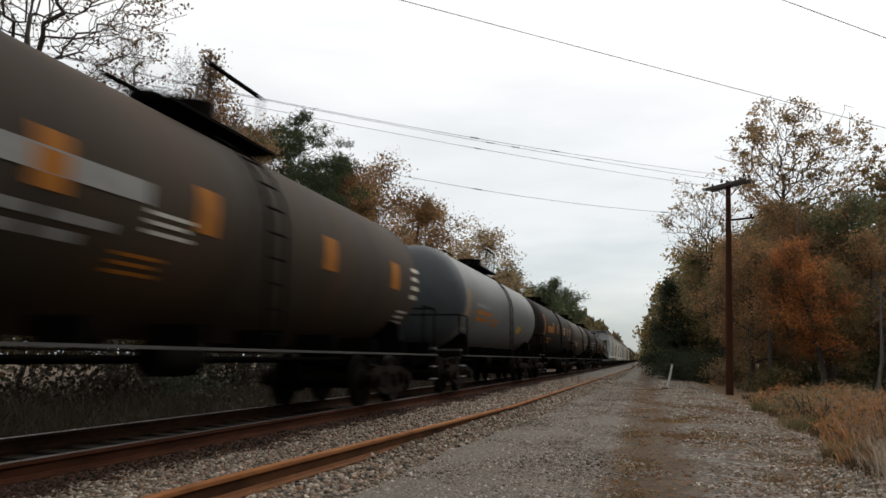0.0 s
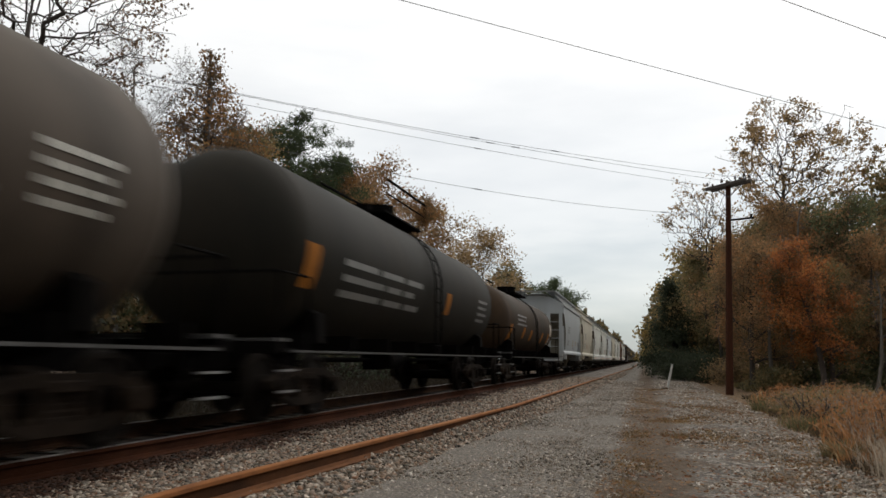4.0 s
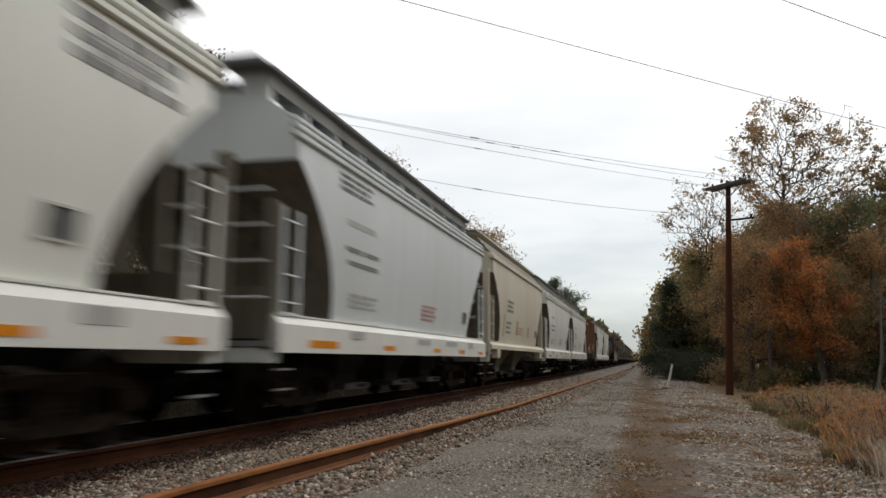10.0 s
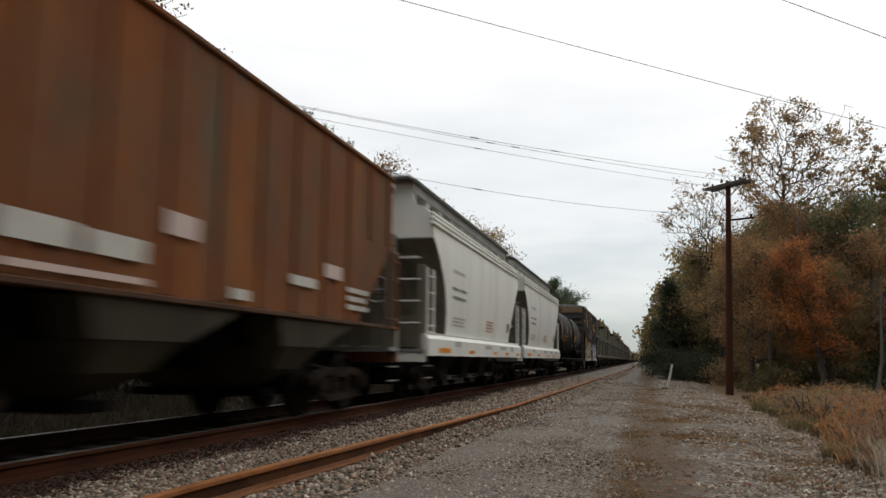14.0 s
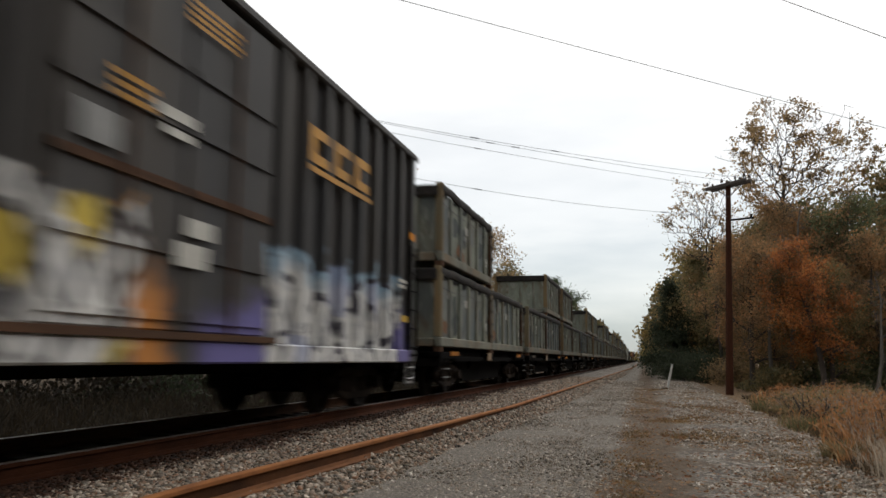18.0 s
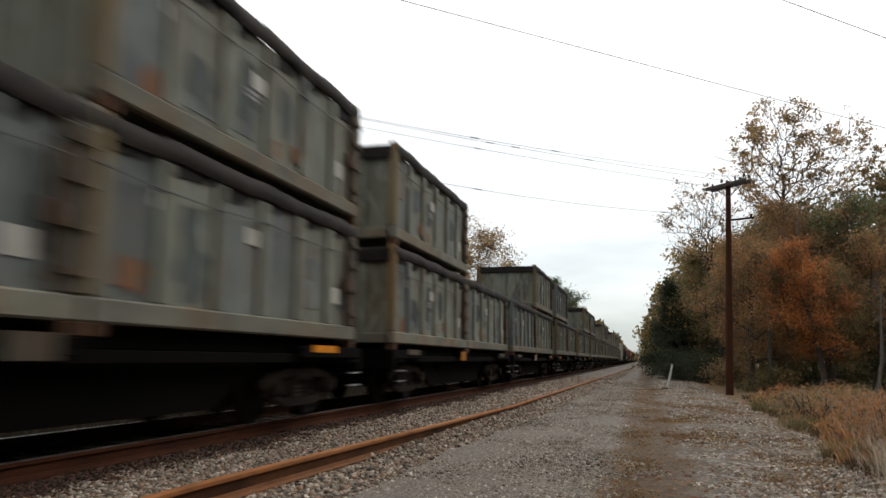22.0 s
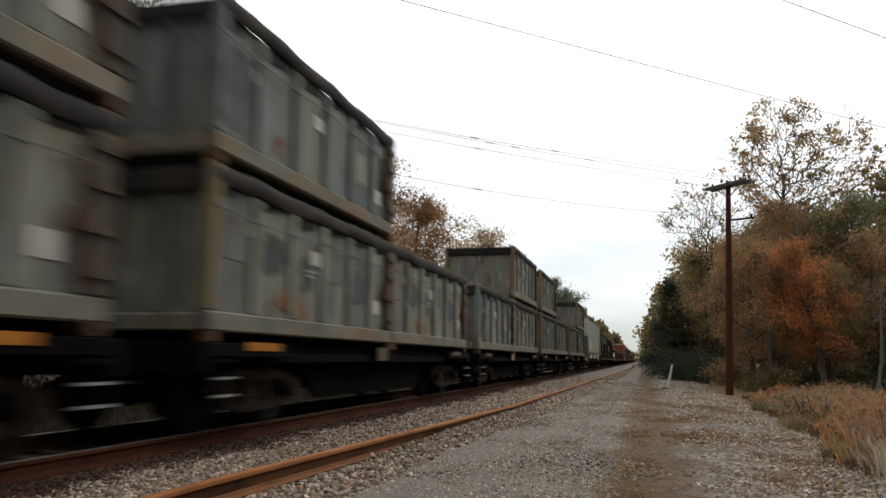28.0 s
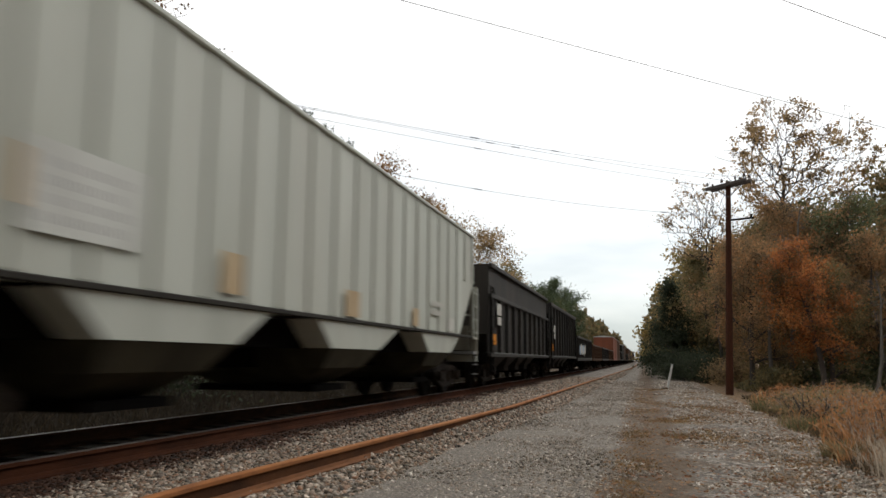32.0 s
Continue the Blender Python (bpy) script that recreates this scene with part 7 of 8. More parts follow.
def grow(rng, h, spread, clear, shape, nlimb, wob=0.04, levels=2):
    """Segments and twig tips of a tree of height h whose crown reaches out spread metres above the height clear."""
    segs, tips = [], []
    p = np.array([0.0, 0.0, -0.15])
    trunk = [p]
    steps = 10
    drift = rng.normal(size=2) * wob
    top = 0.66 if shape == "vase" else 0.93
    for i in range(steps):
        drift = drift * 0.8 + rng.normal(size=2) * wob
        p = p + np.array([drift[0] * h / steps * 2, drift[1] * h / steps * 2, (h * top) / steps])
        trunk.append(p)
    r_base = (0.009 if shape == "upright" else 0.016) * h + 0.03
    rad = [r_base * (1 - (0.45 if shape == "vase" else 0.9) * (i / steps) ** 0.9) + 0.012 for i in range(steps + 1)]
    for i in range(steps):
        segs.append((trunk[i], trunk[i + 1], rad[i] * (1.25 if i == 0 else 1), rad[i + 1]))

    def branch(p0, d, length, r, level):
        q = p0
        n = 3
        for k in range(n):
            d = d + rng.normal(size=3) * 0.16 + np.array([0, 0, 0.05])
            d /= np.linalg.norm(d)
            q2 = q + d * length / n
            r0, r1 = r * (1 - 0.28 * k), r * (1 - 0.28 * (k + 1))
            segs.append((q, q2, r0, r1))
            if level < levels:
                for _ in range(2 if level == 0 else 2):
                    side = np.cross(d, rng.normal(size=3))
                    side /= np.linalg.norm(side) + 1e-9
                    nd = d * 0.65 + side * rng.uniform(0.5, 0.95)
                    branch(q2, nd / np.linalg.norm(nd), length * rng.uniform(0.38, 0.58), max(r1 * 0.6, 0.008), level + 1)
            q = q2
        tips.append(q)

    for i in range(nlimb):
        f = (i + rng.uniform(0.1, 0.9)) / nlimb
        z = clear + (h * (top - 0.01) - clear) * f
        k = min(z / (h * top) * steps, steps - 0.01)
        j = int(k)
        p0 = trunk[j] + (trunk[j + 1] - trunk[j]) * (k - j)
        if shape == "cone":
            reach = spread * (1 - f) ** 1.5 + 0.12
            rise = 0.35
        elif shape == "vase":
            reach = spread * (0.85 + 0.25 * f)
            rise = 0.7 + 1.1 * f
        elif shape == "pine":
            reach = spread * (0.55 + 0.45 * math.sin(math.pi * min(f * 0.9 + 0.1, 1)))
            rise = 0.25 + 0.3 * f
        elif shape == "upright":
            reach = spread * (0.75 + 0.35 * math.sin(math.pi * f))
            rise = 1.1
        else:
            reach = spread * (0.62 + 0.45 * math.sin(math.pi * min(f + 0.12, 1)))
            rise = 0.45 + 0.55 * f
        az = i * 2.4 + rng.uniform(-0.5, 0.5)
        d = np.array([math.cos(az), math.sin(az), rise])
        d /= np.linalg.norm(d)
        branch(p0, d, reach * rng.uniform(0.75, 1.1), rad[j] * 0.5, 0)
    tips.append(trunk[-1])
    return segs, np.array(tips)


def tree(x, y, h, spread, clear, shape, nlimb, leaves, size, leaf, label, bark="bark", seed=0, name="tree", spray=0.35, keep=1.0, group="", levels=2, crown=None):
    """A tree with trunk, limbs and twigs, and its leaves in clumps round the twig tips."""
    rng = np.random.default_rng(seed)
    t = thing(name, x, y, ground_z(x), label, "tree", group)
    segs, tips = grow(rng, h, spread, clear, shape, nlimb, 0.012 if shape == "cone" else 0.04, levels)
    if crown:
        # keep within the rounded outline of the crown
        zc, rx, rz = crown

        def inside(p):
            return (p[0] ** 2 + p[1] ** 2) / rx ** 2 + (p[2] - zc) ** 2 / rz ** 2 < 1
        tips = np.array([p for p in tips if inside(p)])
        segs = [s for s in segs if s[2] > 0.05 or inside(s[1])]
    thick = [s for s in segs if s[2] > 0.03]
    thin = [s for s in segs if s[2] <= 0.03]
    o = new("trunk", limbs_mesh("trunk", thick, M[bark], 7))
    o.parent = t
    if thin:
        o = new("twig_work", limbs_mesh("twig_work", thin, M["twig"] if bark == "bark_pale" else M[bark], 3))
        o.parent = t
        o["kind"] = "stuff"
    if leaves:
        use = tips[rng.random(len(tips)) < keep]
        each = spray * rng.uniform(0.5, 1.25, len(use))
        share = each ** 2
        if shape == "cone":
            share = share * (np.hypot(use[:, 0], use[:, 1]) + 0.12)
        k = rng.choice(len(use), leaves, p=share / share.sum())
        sp = each[k]
        c = use[k] + rng.normal(size=(leaves, 3)) * sp[:, None] * np.array([1, 1, 0.7])
        c = c[c[:, 2] > 0.15]
        if shape == "pine":
            v, q = leaf_quads(c, size, rng, 0.22)
        else:
            v, q = leaf_quads(c, size, rng, 0.75)
        o = new("crown", fast_mesh("crown", v, q, M[leaf]))
        o.parent = t
    return t


def bush(x, y, h, w, leaves, size, leaf, label, seed, name="shrub"):
    """A shrub: several stems and a loose mass of leaves."""
    rng = np.random.default_rng(seed)
    t = thing(name, x, y, ground_z(x), label, "shrub", "shrubs at the edge of the woods")
    segs, tips = [], []
    for i in range(16):
        p = np.array([rng.normal() * w * 0.2, rng.normal() * w * 0.2, -0.05])
        d = np.array([rng.normal() * 0.5, rng.normal() * 0.5, 1.0])
        for k in range(4):
            d = d + rng.normal(size=3) * 0.25
            q = p + d / np.linalg.norm(d) * h / 4
            segs.append((p, q, 0.028 * (1 - k / 5), 0.028 * (1 - (k + 1) / 5)))
            tips.append(q)
            p = q
    o = new("stem", limbs_mesh("stem", segs, M["bark"], 4))
    o.parent = t
    o["kind"] = "stuff"
    c = np.array(tips)[rng.integers(0, len(tips), leaves)] + rng.normal(size=(leaves, 3)) * np.array([w * 0.22, w * 0.22, h * 0.12])
    c = c[(c[:, 2] > 0.05)]
    v, q = leaf_quads(c, size, rng, 0.75)
    o = new("foliage", fast_mesh("foliage", v, q, M[leaf]))
    o.parent = t
    return t


def crown_tree(x, y, fork, centre, reach, n, leafy, leaf, size, label, seed, bark="bark", name="tree", per=20, puff=0.2, gaps=0.0, r_tip=0.011):
    """A tree whose limbs branch out from a fork to fill a lumpy crown; small leaf clusters sit on the outer twigs.
    centre, reach: the middle and the half-widths of the crown, from the foot of the trunk; leafy: share of outer twigs in leaf."""
    rng = np.random.default_rng(seed)
    t = thing(name, x, y, ground_z(x), label, "tree")
    centre, reach = np.array(centre, float), np.array(reach, float)
    pts, rad = [], []
    while len(pts) < n:
        u = rng.normal(size=3)
        u /= np.linalg.norm(u)
        r = rng.random() ** 0.45
        lump = 0.82 + 0.36 * noise.noise(Vector(u * 1.7) + Vector((seed, 0, 0)))
        p = centre + u * r * lump * reach
        if p[2] < fork[2] * 0.75 or noise.noise(Vector(p * 0.55) + Vector((0, seed, 0))) < gaps - 0.5:
            continue
        pts.append(p)
        rad.append(r)
    # the trunk, then each point joins the node that gives the shortest way without doubling back
    nodes = [np.array([0.0, 0.0, -0.15])]
    up, cost = [-1], [0.0]
    f = np.array(fork, float)
    for k in range(1, 9):
        p = f * (k / 8)
        if k < 8:
            p = p + np.array([rng.normal() * 0.05, rng.normal() * 0.05, 0])
        nodes.append(p)
        up.append(k - 1)
        cost.append(0.0 if k == 8 else 60.0)
    tipid = {}
    order = np.argsort([np.linalg.norm(p - f) for p in pts])
    for i in order:
        p = pts[i]
        arr = np.array(nodes)
        d = np.linalg.norm(arr - p, axis=1)
        j = int(np.argmin(d + 0.42 * np.array(cost) + 1.5 * np.maximum(arr[:, 2] - p[2] - 0.2, 0)))
        a = nodes[j]
        steps = max(1, int(d[j] / 0.5))
        side = rng.normal(size=3) * d[j] * 0.045
        last = j
        for q in range(1, steps + 1):
            k = q / steps
            nodes.append(a + (p - a) * k + side * math.sin(math.pi * k) + rng.normal(size=3) * 0.02 * (q < steps))
            up.append(last)
            cost.append(cost[j] + d[j] * k)
            last = len(nodes) - 1
        tipid[i] = last
    area = np.zeros(len(nodes))
    kids = np.zeros(len(nodes), int)
    for i in range(len(nodes) - 1, 0, -1):
        if kids[i] == 0:
            area[i] = r_tip ** 2.2
        area[up[i]] += area[i]
        kids[up[i]] += 1
    r = area ** (1 / 2.2)
    segs = [(nodes[up[i]], nodes[i], max(r[i], 0.007) if up[i] > 8 else r[up[i]], max(r[i], 0.006)) for i in range(1, len(nodes))]
    for nm, keep, sides in (("trunk", [q for q in segs if q[2] > 0.05], 7), ("twig_work", [q for q in segs if q[2] <= 0.05], 4)):
        o = new(nm, limbs_mesh(nm, keep, M[bark], sides))
        o.parent = t
        if nm == "twig_work":
            o["kind"] = "stuff"
    ends = [nodes[tipid[i]] for i in range(n) if rad[i] > 0.66 and rng.random() < leafy and noise.noise(Vector(pts[i] * 0.8) + Vector((3, seed, 1))) > -0.12]
    if ends:
        c = np.repeat(np.array(ends), per, axis=0)
        c = c + rng.normal(size=c.shape) * puff * np.repeat(rng.uniform(0.5, 1.3, len(ends)), per)[:, None] * np.array([1, 1, 0.7])
        v, q = leaf_quads(c, size, rng, 0.75)
        o = new("crown", fast_mesh("crown", v, q, M[leaf]))
        o.parent = t
    return t


# beyond the road: the woods' edge behind the pole
crown_tree(7.6, 44, (-0.35, 0.0, 9.0), (0.35, 0, 11.7), (4.8, 3.4, 4.1), 1000, 0.8, "leaf_tan", 0.075, "tall half-bare oak with tan leaves in clumps", 21, per=24, puff=0.21, gaps=0.16, r_tip=0.0095)
crown_tree(4.6, 50, (-0.3, 0, 6.0), (-0.9, 0, 9.6), (2.9, 2.2, 3.5), 750, 0.42, "leaf_tan", 0.075, "thin twiggy tree with few tan leaves", 2, per=12, puff=0.18, gaps=0.1, r_tip=0.008)
crown_tree(12.4, 44, (0.2, 0, 7.5), (0.2, 0, 9.6), (2.4, 2.2, 2.7), 260, 0.35, "leaf_tan", 0.075, "slender half-bare tree with tan leaves", 3, per=12, puff=0.2, gaps=0.14, r_tip=0.008)
tree(6.6, 33.0, 5.6, 1.2, 1.6, "oak", 16, 18000, 0.042, "leaf_red", "small red-orange maple in front of the woods", seed=4, spray=0.26, keep=0.4)
tree(4.6, 37, 6.3, 2.0, 1.0, "oak", 13, 20000, 0.046, "leaf_brown", "slim tree with dull brown leaves behind the pole", seed=5, spray=0.3, keep=0.4)
tree(8.0, 38, 8.3, 2.4, 1.2, "oak", 14, 26000, 0.05, "leaf_brown", "brown-leaved tree at the edge of the woods", seed=6, spray=0.32, keep=0.4)
tree(9.3, 39.5, 8.7, 2.4, 1.0, "oak", 14, 22000, 0.05, "leaf_green", "dark green broad tree at the edge of the woods", seed=7, spray=0.36, keep=0.4)
tree(13.5, 42, 9.4, 2.8, 1.5, "oak", 12, 11000, 0.10, "leaf_olive", "olive-brown tree deep in the woods", seed=8, spray=0.4)
tree(2.0, 55, 7.0, 1.9, 0.4, "cone", 30, 30000, 0.055, "leaf_cedar", "dark green cedar beside the road", seed=9, spray=0.3)
tree(4.4, 55, 8.2, 2.4, 0.8, "oak", 12, 22000, 0.065, "leaf_olive", "olive-brown tree beside the cedar", seed=10, spray=0.38, keep=0.5)
tree(6.9, 52, 9.8, 2.6, 1.0, "oak", 12, 22000, 0.065, "leaf_olive", "olive-brown tree at the edge of the woods", seed=12, spray=0.42)
tree(3.6, 75, 8.8, 2.2, 0.6, "oak", 12, 11000, 0.13, "leaf_olive", "brownish tree leaning towards the road", seed=13, spray=0.45)
tree(3.0, 95, 10.0, 2.4, 0.6, "oak", 12, 10000, 0.16, "leaf_yellow", "pale mustard tree beside the road", seed=14, spray=0.5)
tree(6.0, 66, 10.0, 3.0, 1.0, "oak", 12, 11000, 0.13, "leaf_yellow", "mustard-brown tree in the woods", seed=15, spray=0.45)
tree(9.7, 36.4, 6.4, 1.6, 1.0, "oak", 13, 12000, 0.045, "leaf_brown", "brown-leaved young tree before dark woods", seed=51, spray=0.28, keep=0.35)
tree(7.4, 35.0, 5.2, 1.3, 0.6, "oak", 12, 9000, 0.042, "leaf_olive", "olive-leaved young tree beside the maple", seed=52, spray=0.26, keep=0.35)
tree(6.2, 37.5, 9.0, 0.8, 4.0, "upright", 8, 0, 0.1, "leaf_tan", "tall thin grey trunk before the woods", "bark_pale", 53)
tree(8.9, 38.5, 9.5, 0.9, 4.5, "upright", 8, 0, 0.1, "leaf_tan", "tall thin grey trunk before the woods", "bark_pale", 54)
tree(8.3, 32.4, 5.0, 0.45, 2.2, "upright", 6, 0, 0.1, "leaf_tan", "thin pale bare sapling before dark woods", "bark_pale", 16)
tree(9.3, 33.2, 6.6, 0.5, 2.6, "upright", 6, 0, 0.1, "leaf_tan", "thin pale bare sapling before dark woods", "bark_pale", 26)
tree(9.9, 32.6, 5.6, 0.5, 2.4, "upright", 6, 0, 0.1, "leaf_tan", "thin pale bare sapling before dark woods", "bark_pale", 27)
tree(5.3, 36.0, 6.8, 0.7, 3.0, "upright", 7, 0, 0.1, "leaf_tan", "thin grey bare sapling behind the pole", "bark_pale", 28)
tree(9.0, 47, 9.0, 2.8, 1.0, "oak", 11, 20000, 0.07, "leaf_olive", "olive-brown tree behind the oak", seed=17, spray=0.42)
tree(16.5, 47, 9.0, 3.2, 1.5, "oak", 11, 10000, 0.12, "leaf_green", "dark green tree deep in the woods", seed=18, spray=0.45)
tree(5.9, 41, 8.2, 2.2, 1.0, "oak", 13, 24000, 0.05, "leaf_brown", "brown-leaved tree behind the pole", seed=19, spray=0.32, keep=0.4)
SHRUBS = [(2.3, 51, 1.8, 1.5, "leaf_cedar"), (3.4, 47, 1.7, 1.6, "leaf_cedar"), (4.4, 41, 1.4, 1.6, "leaf_tan"), (6.0, 38, 1.3, 1.6, "leaf_olive"), (7.6, 37, 1.2, 1.5, "leaf_green"), (9.4, 37, 1.6, 1.8, "leaf_green"),
          (11.4, 35, 1.8, 1.8, "leaf_green"), (5.2, 35, 0.9, 1.2, "leaf_olive"), (10.2, 34, 1.0, 1.4, "leaf_olive"), (13.2, 36, 2.2, 2.2, "leaf_green"), (2.6, 66, 3.0, 2.2, "leaf_green"), (12.4, 31, 1.2, 1.6, "leaf_olive")]
SHRUB_LABELS = {"leaf_cedar": "dark cedar scrub beside the road", "leaf_green": "dark green shrub at the edge of the woods", "leaf_olive": "olive-brown shrub at the edge of the woods", "leaf_tan": "tan dry shrub at the edge of the woods"}
for i, (x, y, h, w, leaf) in enumerate(SHRUBS):
    bush(x, y, h, w, 5200, 0.05, leaf, SHRUB_LABELS[leaf], 200 + i)

# low brambles and dead brush among the verge grass
LOW = random.Random(12)
LOW_LABELS = {"leaf_brown": "low brown bramble in the verge grass", "leaf_olive": "low olive bramble in the verge grass", "litter": "low russet brush in the verge grass",
              "weed_orange": "bushy orange-russet weed in the verge grass", "grass_grey": "bleached dry weed in the verge grass"}
for i in range(60):
    y = 10.6 + 20 * (i / 60) ** 1.15 + LOW.uniform(-0.5, 0.5)
    leaf = ("weed_orange", "leaf_brown", "weed_orange", "leaf_olive", "litter", "grass_grey", "weed_orange")[i % 7]
    h = LOW.uniform(0.28, 0.7)
    bush(2.75 + 0.055 * (y - 8) + LOW.uniform(0.0, 2.8), y, h, h * LOW.uniform(1.0, 1.6), 800, 0.032, leaf, LOW_LABELS[leaf], 600 + i, "bramble")

# brush along the far side of the line
BRUSH = random.Random(4)
for i in range(22):
    leaf = ("brush_shaded", "leaf_cedar", "brush_shaded")[i % 3]
    bush(-12.2 - BRUSH.uniform(0, 1.6), 9 + i * 2.6 + BRUSH.uniform(-0.8, 0.8), BRUSH.uniform(1.7, 2.8), 2.2, 2200, 0.06, leaf,
         {"brush_shaded": "dark brown brush beside the line", "leaf_cedar": "dark green brush beside the line"}[leaf], 400 + i)

# across the line
crown_tree(-16.3, 17.0, (0.45, 0, 9.3), (1.0, 0.3, 11.6), (4.2, 4.0, 4.4), 1000, 0.9, "leaf_umber", 0.048, "large half-bare oak across the line", 31, per=16, puff=0.16, gaps=0.12, r_tip=0.0085)
crown_tree(-17.4, 19.4, (0, 0, 3.6), (0, 0, 7.6), (2.6, 2.6, 3.4), 700, 0.42, "leaf_umber", 0.044, "half-bare tree with a few brown leaves", 32, per=9, puff=0.13, gaps=0.1, r_tip=0.006)
tree(-17.5, 23.5, 12.8, 2.3, 3.5, "upright", 12, 0, 0.1, "leaf_tan", "bare pale grey tree with upright twigs", "bark_pale", 33, levels=3)
tree(-16.5, 25.6, 11.8, 2.0, 3.5, "upright", 11, 0, 0.1, "leaf_tan", "bare pale grey tree with upright twigs", "bark_pale", 34, levels=3)
tree(-16.2, 26.2, 14.4, 3.7, 6.2, "cone", 56, 15000, 0.05, "leaf_orange", "pointed sweetgum with orange-brown leaves", seed=35, spray=0.22)
tree(-18.0, 31.0, 12.4, 2.0, 4.0, "upright", 11, 0, 0.1, "leaf_tan", "bare pale grey tree with upright twigs", "bark_pale", 36, levels=3)
tree(-15.6, 29.5, 10.2, 2.3, 2.0, "oak", 14, 18000, 0.055, "leaf_olive", "olive-brown tree across the line", seed=37, spray=0.34)
tree(-17.5, 34.2, 13.3, 3.1, 6.0, "pine", 20, 46000, 0.1, "leaf_pine", "green pine with tufted needles", seed=38, name="pine_tree", spray=0.24, keep=0.35)
tree(-15.5, 39.5, 11.4, 2.6, 2.0, "oak", 14, 18000, 0.065, "leaf_orange", "rusty brown tree across the line", seed=39, spray=0.36)
tree(-16.8, 43.5, 12.6, 2.6, 2.0, "oak", 14, 16000, 0.065, "leaf_brown", "brown-leaved tree across the line", seed=50, spray=0.36)
tree(-18.0, 41.0, 13.6, 2.4, 4.0, "upright", 10, 0, 0.1, "leaf_tan", "bare pale grey tree with upright twigs", "bark_pale", 40, levels=3)
tree(-16.0, 48.0, 14.1, 3.0, 2.5, "oak", 14, 18000, 0.07, "leaf_orange", "tall orange-brown tree across the line", seed=41, spray=0.4)
tree(-15.8, 55.0, 13.4, 3.0, 2.5, "oak", 13, 18000, 0.075, "leaf_orange", "orange-brown tree across the line", seed=42, spray=0.42)
tree(-16.0, 63.0, 14.0, 3.2, 3.0, "oak", 12, 12000, 0.085, "leaf_tan", "tan-leaved tree across the line", seed=43, spray=0.42, keep=0.8)
tree(-16.0, 72.0, 13.0, 3.0, 3.0, "oak", 12, 11000, 0.09, "leaf_tan", "tan-leaved tree across the line", seed=44, spray=0.45, keep=0.8)
tree(-16.0, 83.0, 15.6, 3.0, 5.0, "upright", 12, 0, 0.1, "leaf_tan", "bare pale grey tree with upright twigs", "bark_pale", 45, levels=3)
tree(-15.0, 95.0, 12.0, 3.2, 3.0, "oak", 12, 6500, 0.14, "leaf_olive", "olive-brown tree across the line", seed=46, spray=0.5)
tree(-15.5, 140.0, 14.2, 4.2, 4.0, "pine", 14, 7000, 0.3, "leaf_pine", "spreading green pine across the line", seed=47, name="pine_tree", spray=0.5)
tree(-15.8, 160.0, 14.6, 4.2, 4.0, "pine", 14, 7000, 0.3, "leaf_pine", "spreading green pine across the line", seed=48, name="pine_tree", spray=0.5)
tree(-15.2, 125.0, 12.4, 3.6, 3.0, "pine", 14, 7000, 0.28, "leaf_pine", "spreading green pine across the line", seed=49, name="pine_tree", spray=0.5)


def far_woods(name, label, seed, n, place, height, material):
    """The mass of woods behind the single trees: countless leaves in overlapping crowns."""
    rng = np.random.default_rng(seed)
    cs, sizes = [], []
    for k in range(n):
        x, y = place(rng, k / n)
        h = height(y, rng)
        w = rng.uniform(1.6, 3.0)
        size = 0.045 + 0.0034 * y
        m = int(260 * min(max((0.16 + 0.0022 * y) / max(size, 0.05), 0.8), 1.9) ** 2)
        u = rng.normal(size=(m, 3))
        u /= np.linalg.norm(u, axis=1)[:, None]
        rr = rng.uniform(0.55, 1.05, (m, 1))
        c = np.array([x, y, h * 0.55]) + u * rr * np.array([w, w, h * 0.46])
        cs.append(c)
        sizes.append(np.full(m, max(size, 0.09)))
    c = np.concatenate(cs)
    s = np.concatenate(sizes)
    v, q = leaf_quads(c, 1.0, rng, 0.8)
    v = c.repeat(4, axis=0) + (v - c.repeat(4, axis=0)) * s.repeat(4)[:, None]
    ob = new(name, fast_mesh(name, v, q, material))
    tagged(ob, label, "woods", "", "stuff")


far_woods("far_woods", "autumn woods beyond the road, brown and dark green", 61, 300,
          lambda r, f: ((lambda y: (r.uniform(3.4, 17) + max(0, 60 - y) * 0.25 - max(0, min(y, 200) - 90) * 0.012, y))(42 + 500 * f ** 2.2)), lambda y, r: min(7.5 + y * 0.035, 13) * r.uniform(0.75, 1.05), M["far_wood"])
far_woods("far_woods", "autumn woods across the line, brown and dark green", 62, 330,
          lambda r, f: (-r.uniform(14.5, 30), 14 + 640 * f ** 2.0), lambda y, r: (7.0 if y < 110 else 11.5 if y < 170 else 15.5) * r.uniform(0.72, 1.06), M["far_wood"])


# unseen woods added beside, behind and across the line, to block low sky
far_woods("near_woods", "unseen brown woods added along the near side of the road", 63, 300,
          lambda r, f: ((lambda y: (r.uniform(8.5 if y < 8 else 12.5, 24), y))(-70 + 100 * f)), lambda y, r: 11.5 * r.uniform(0.75, 1.1), M["far_wood"])
far_woods("near_woods", "unseen brown woods added behind the crossing", 64, 160,
          lambda r, f: (4 + 26 * f, -r.uniform(13, 34)), lambda y, r: 13.5 * r.uniform(0.75, 1.1), M["far_wood"])
far_woods("near_woods", "unseen brown woods added across the line behind the crossing", 65, 180,
          lambda r, f: (-r.uniform(12.5, 28), -60 + 66 * f), lambda y, r: 12.0 * r.uniform(0.75, 1.1), M["far_wood"])


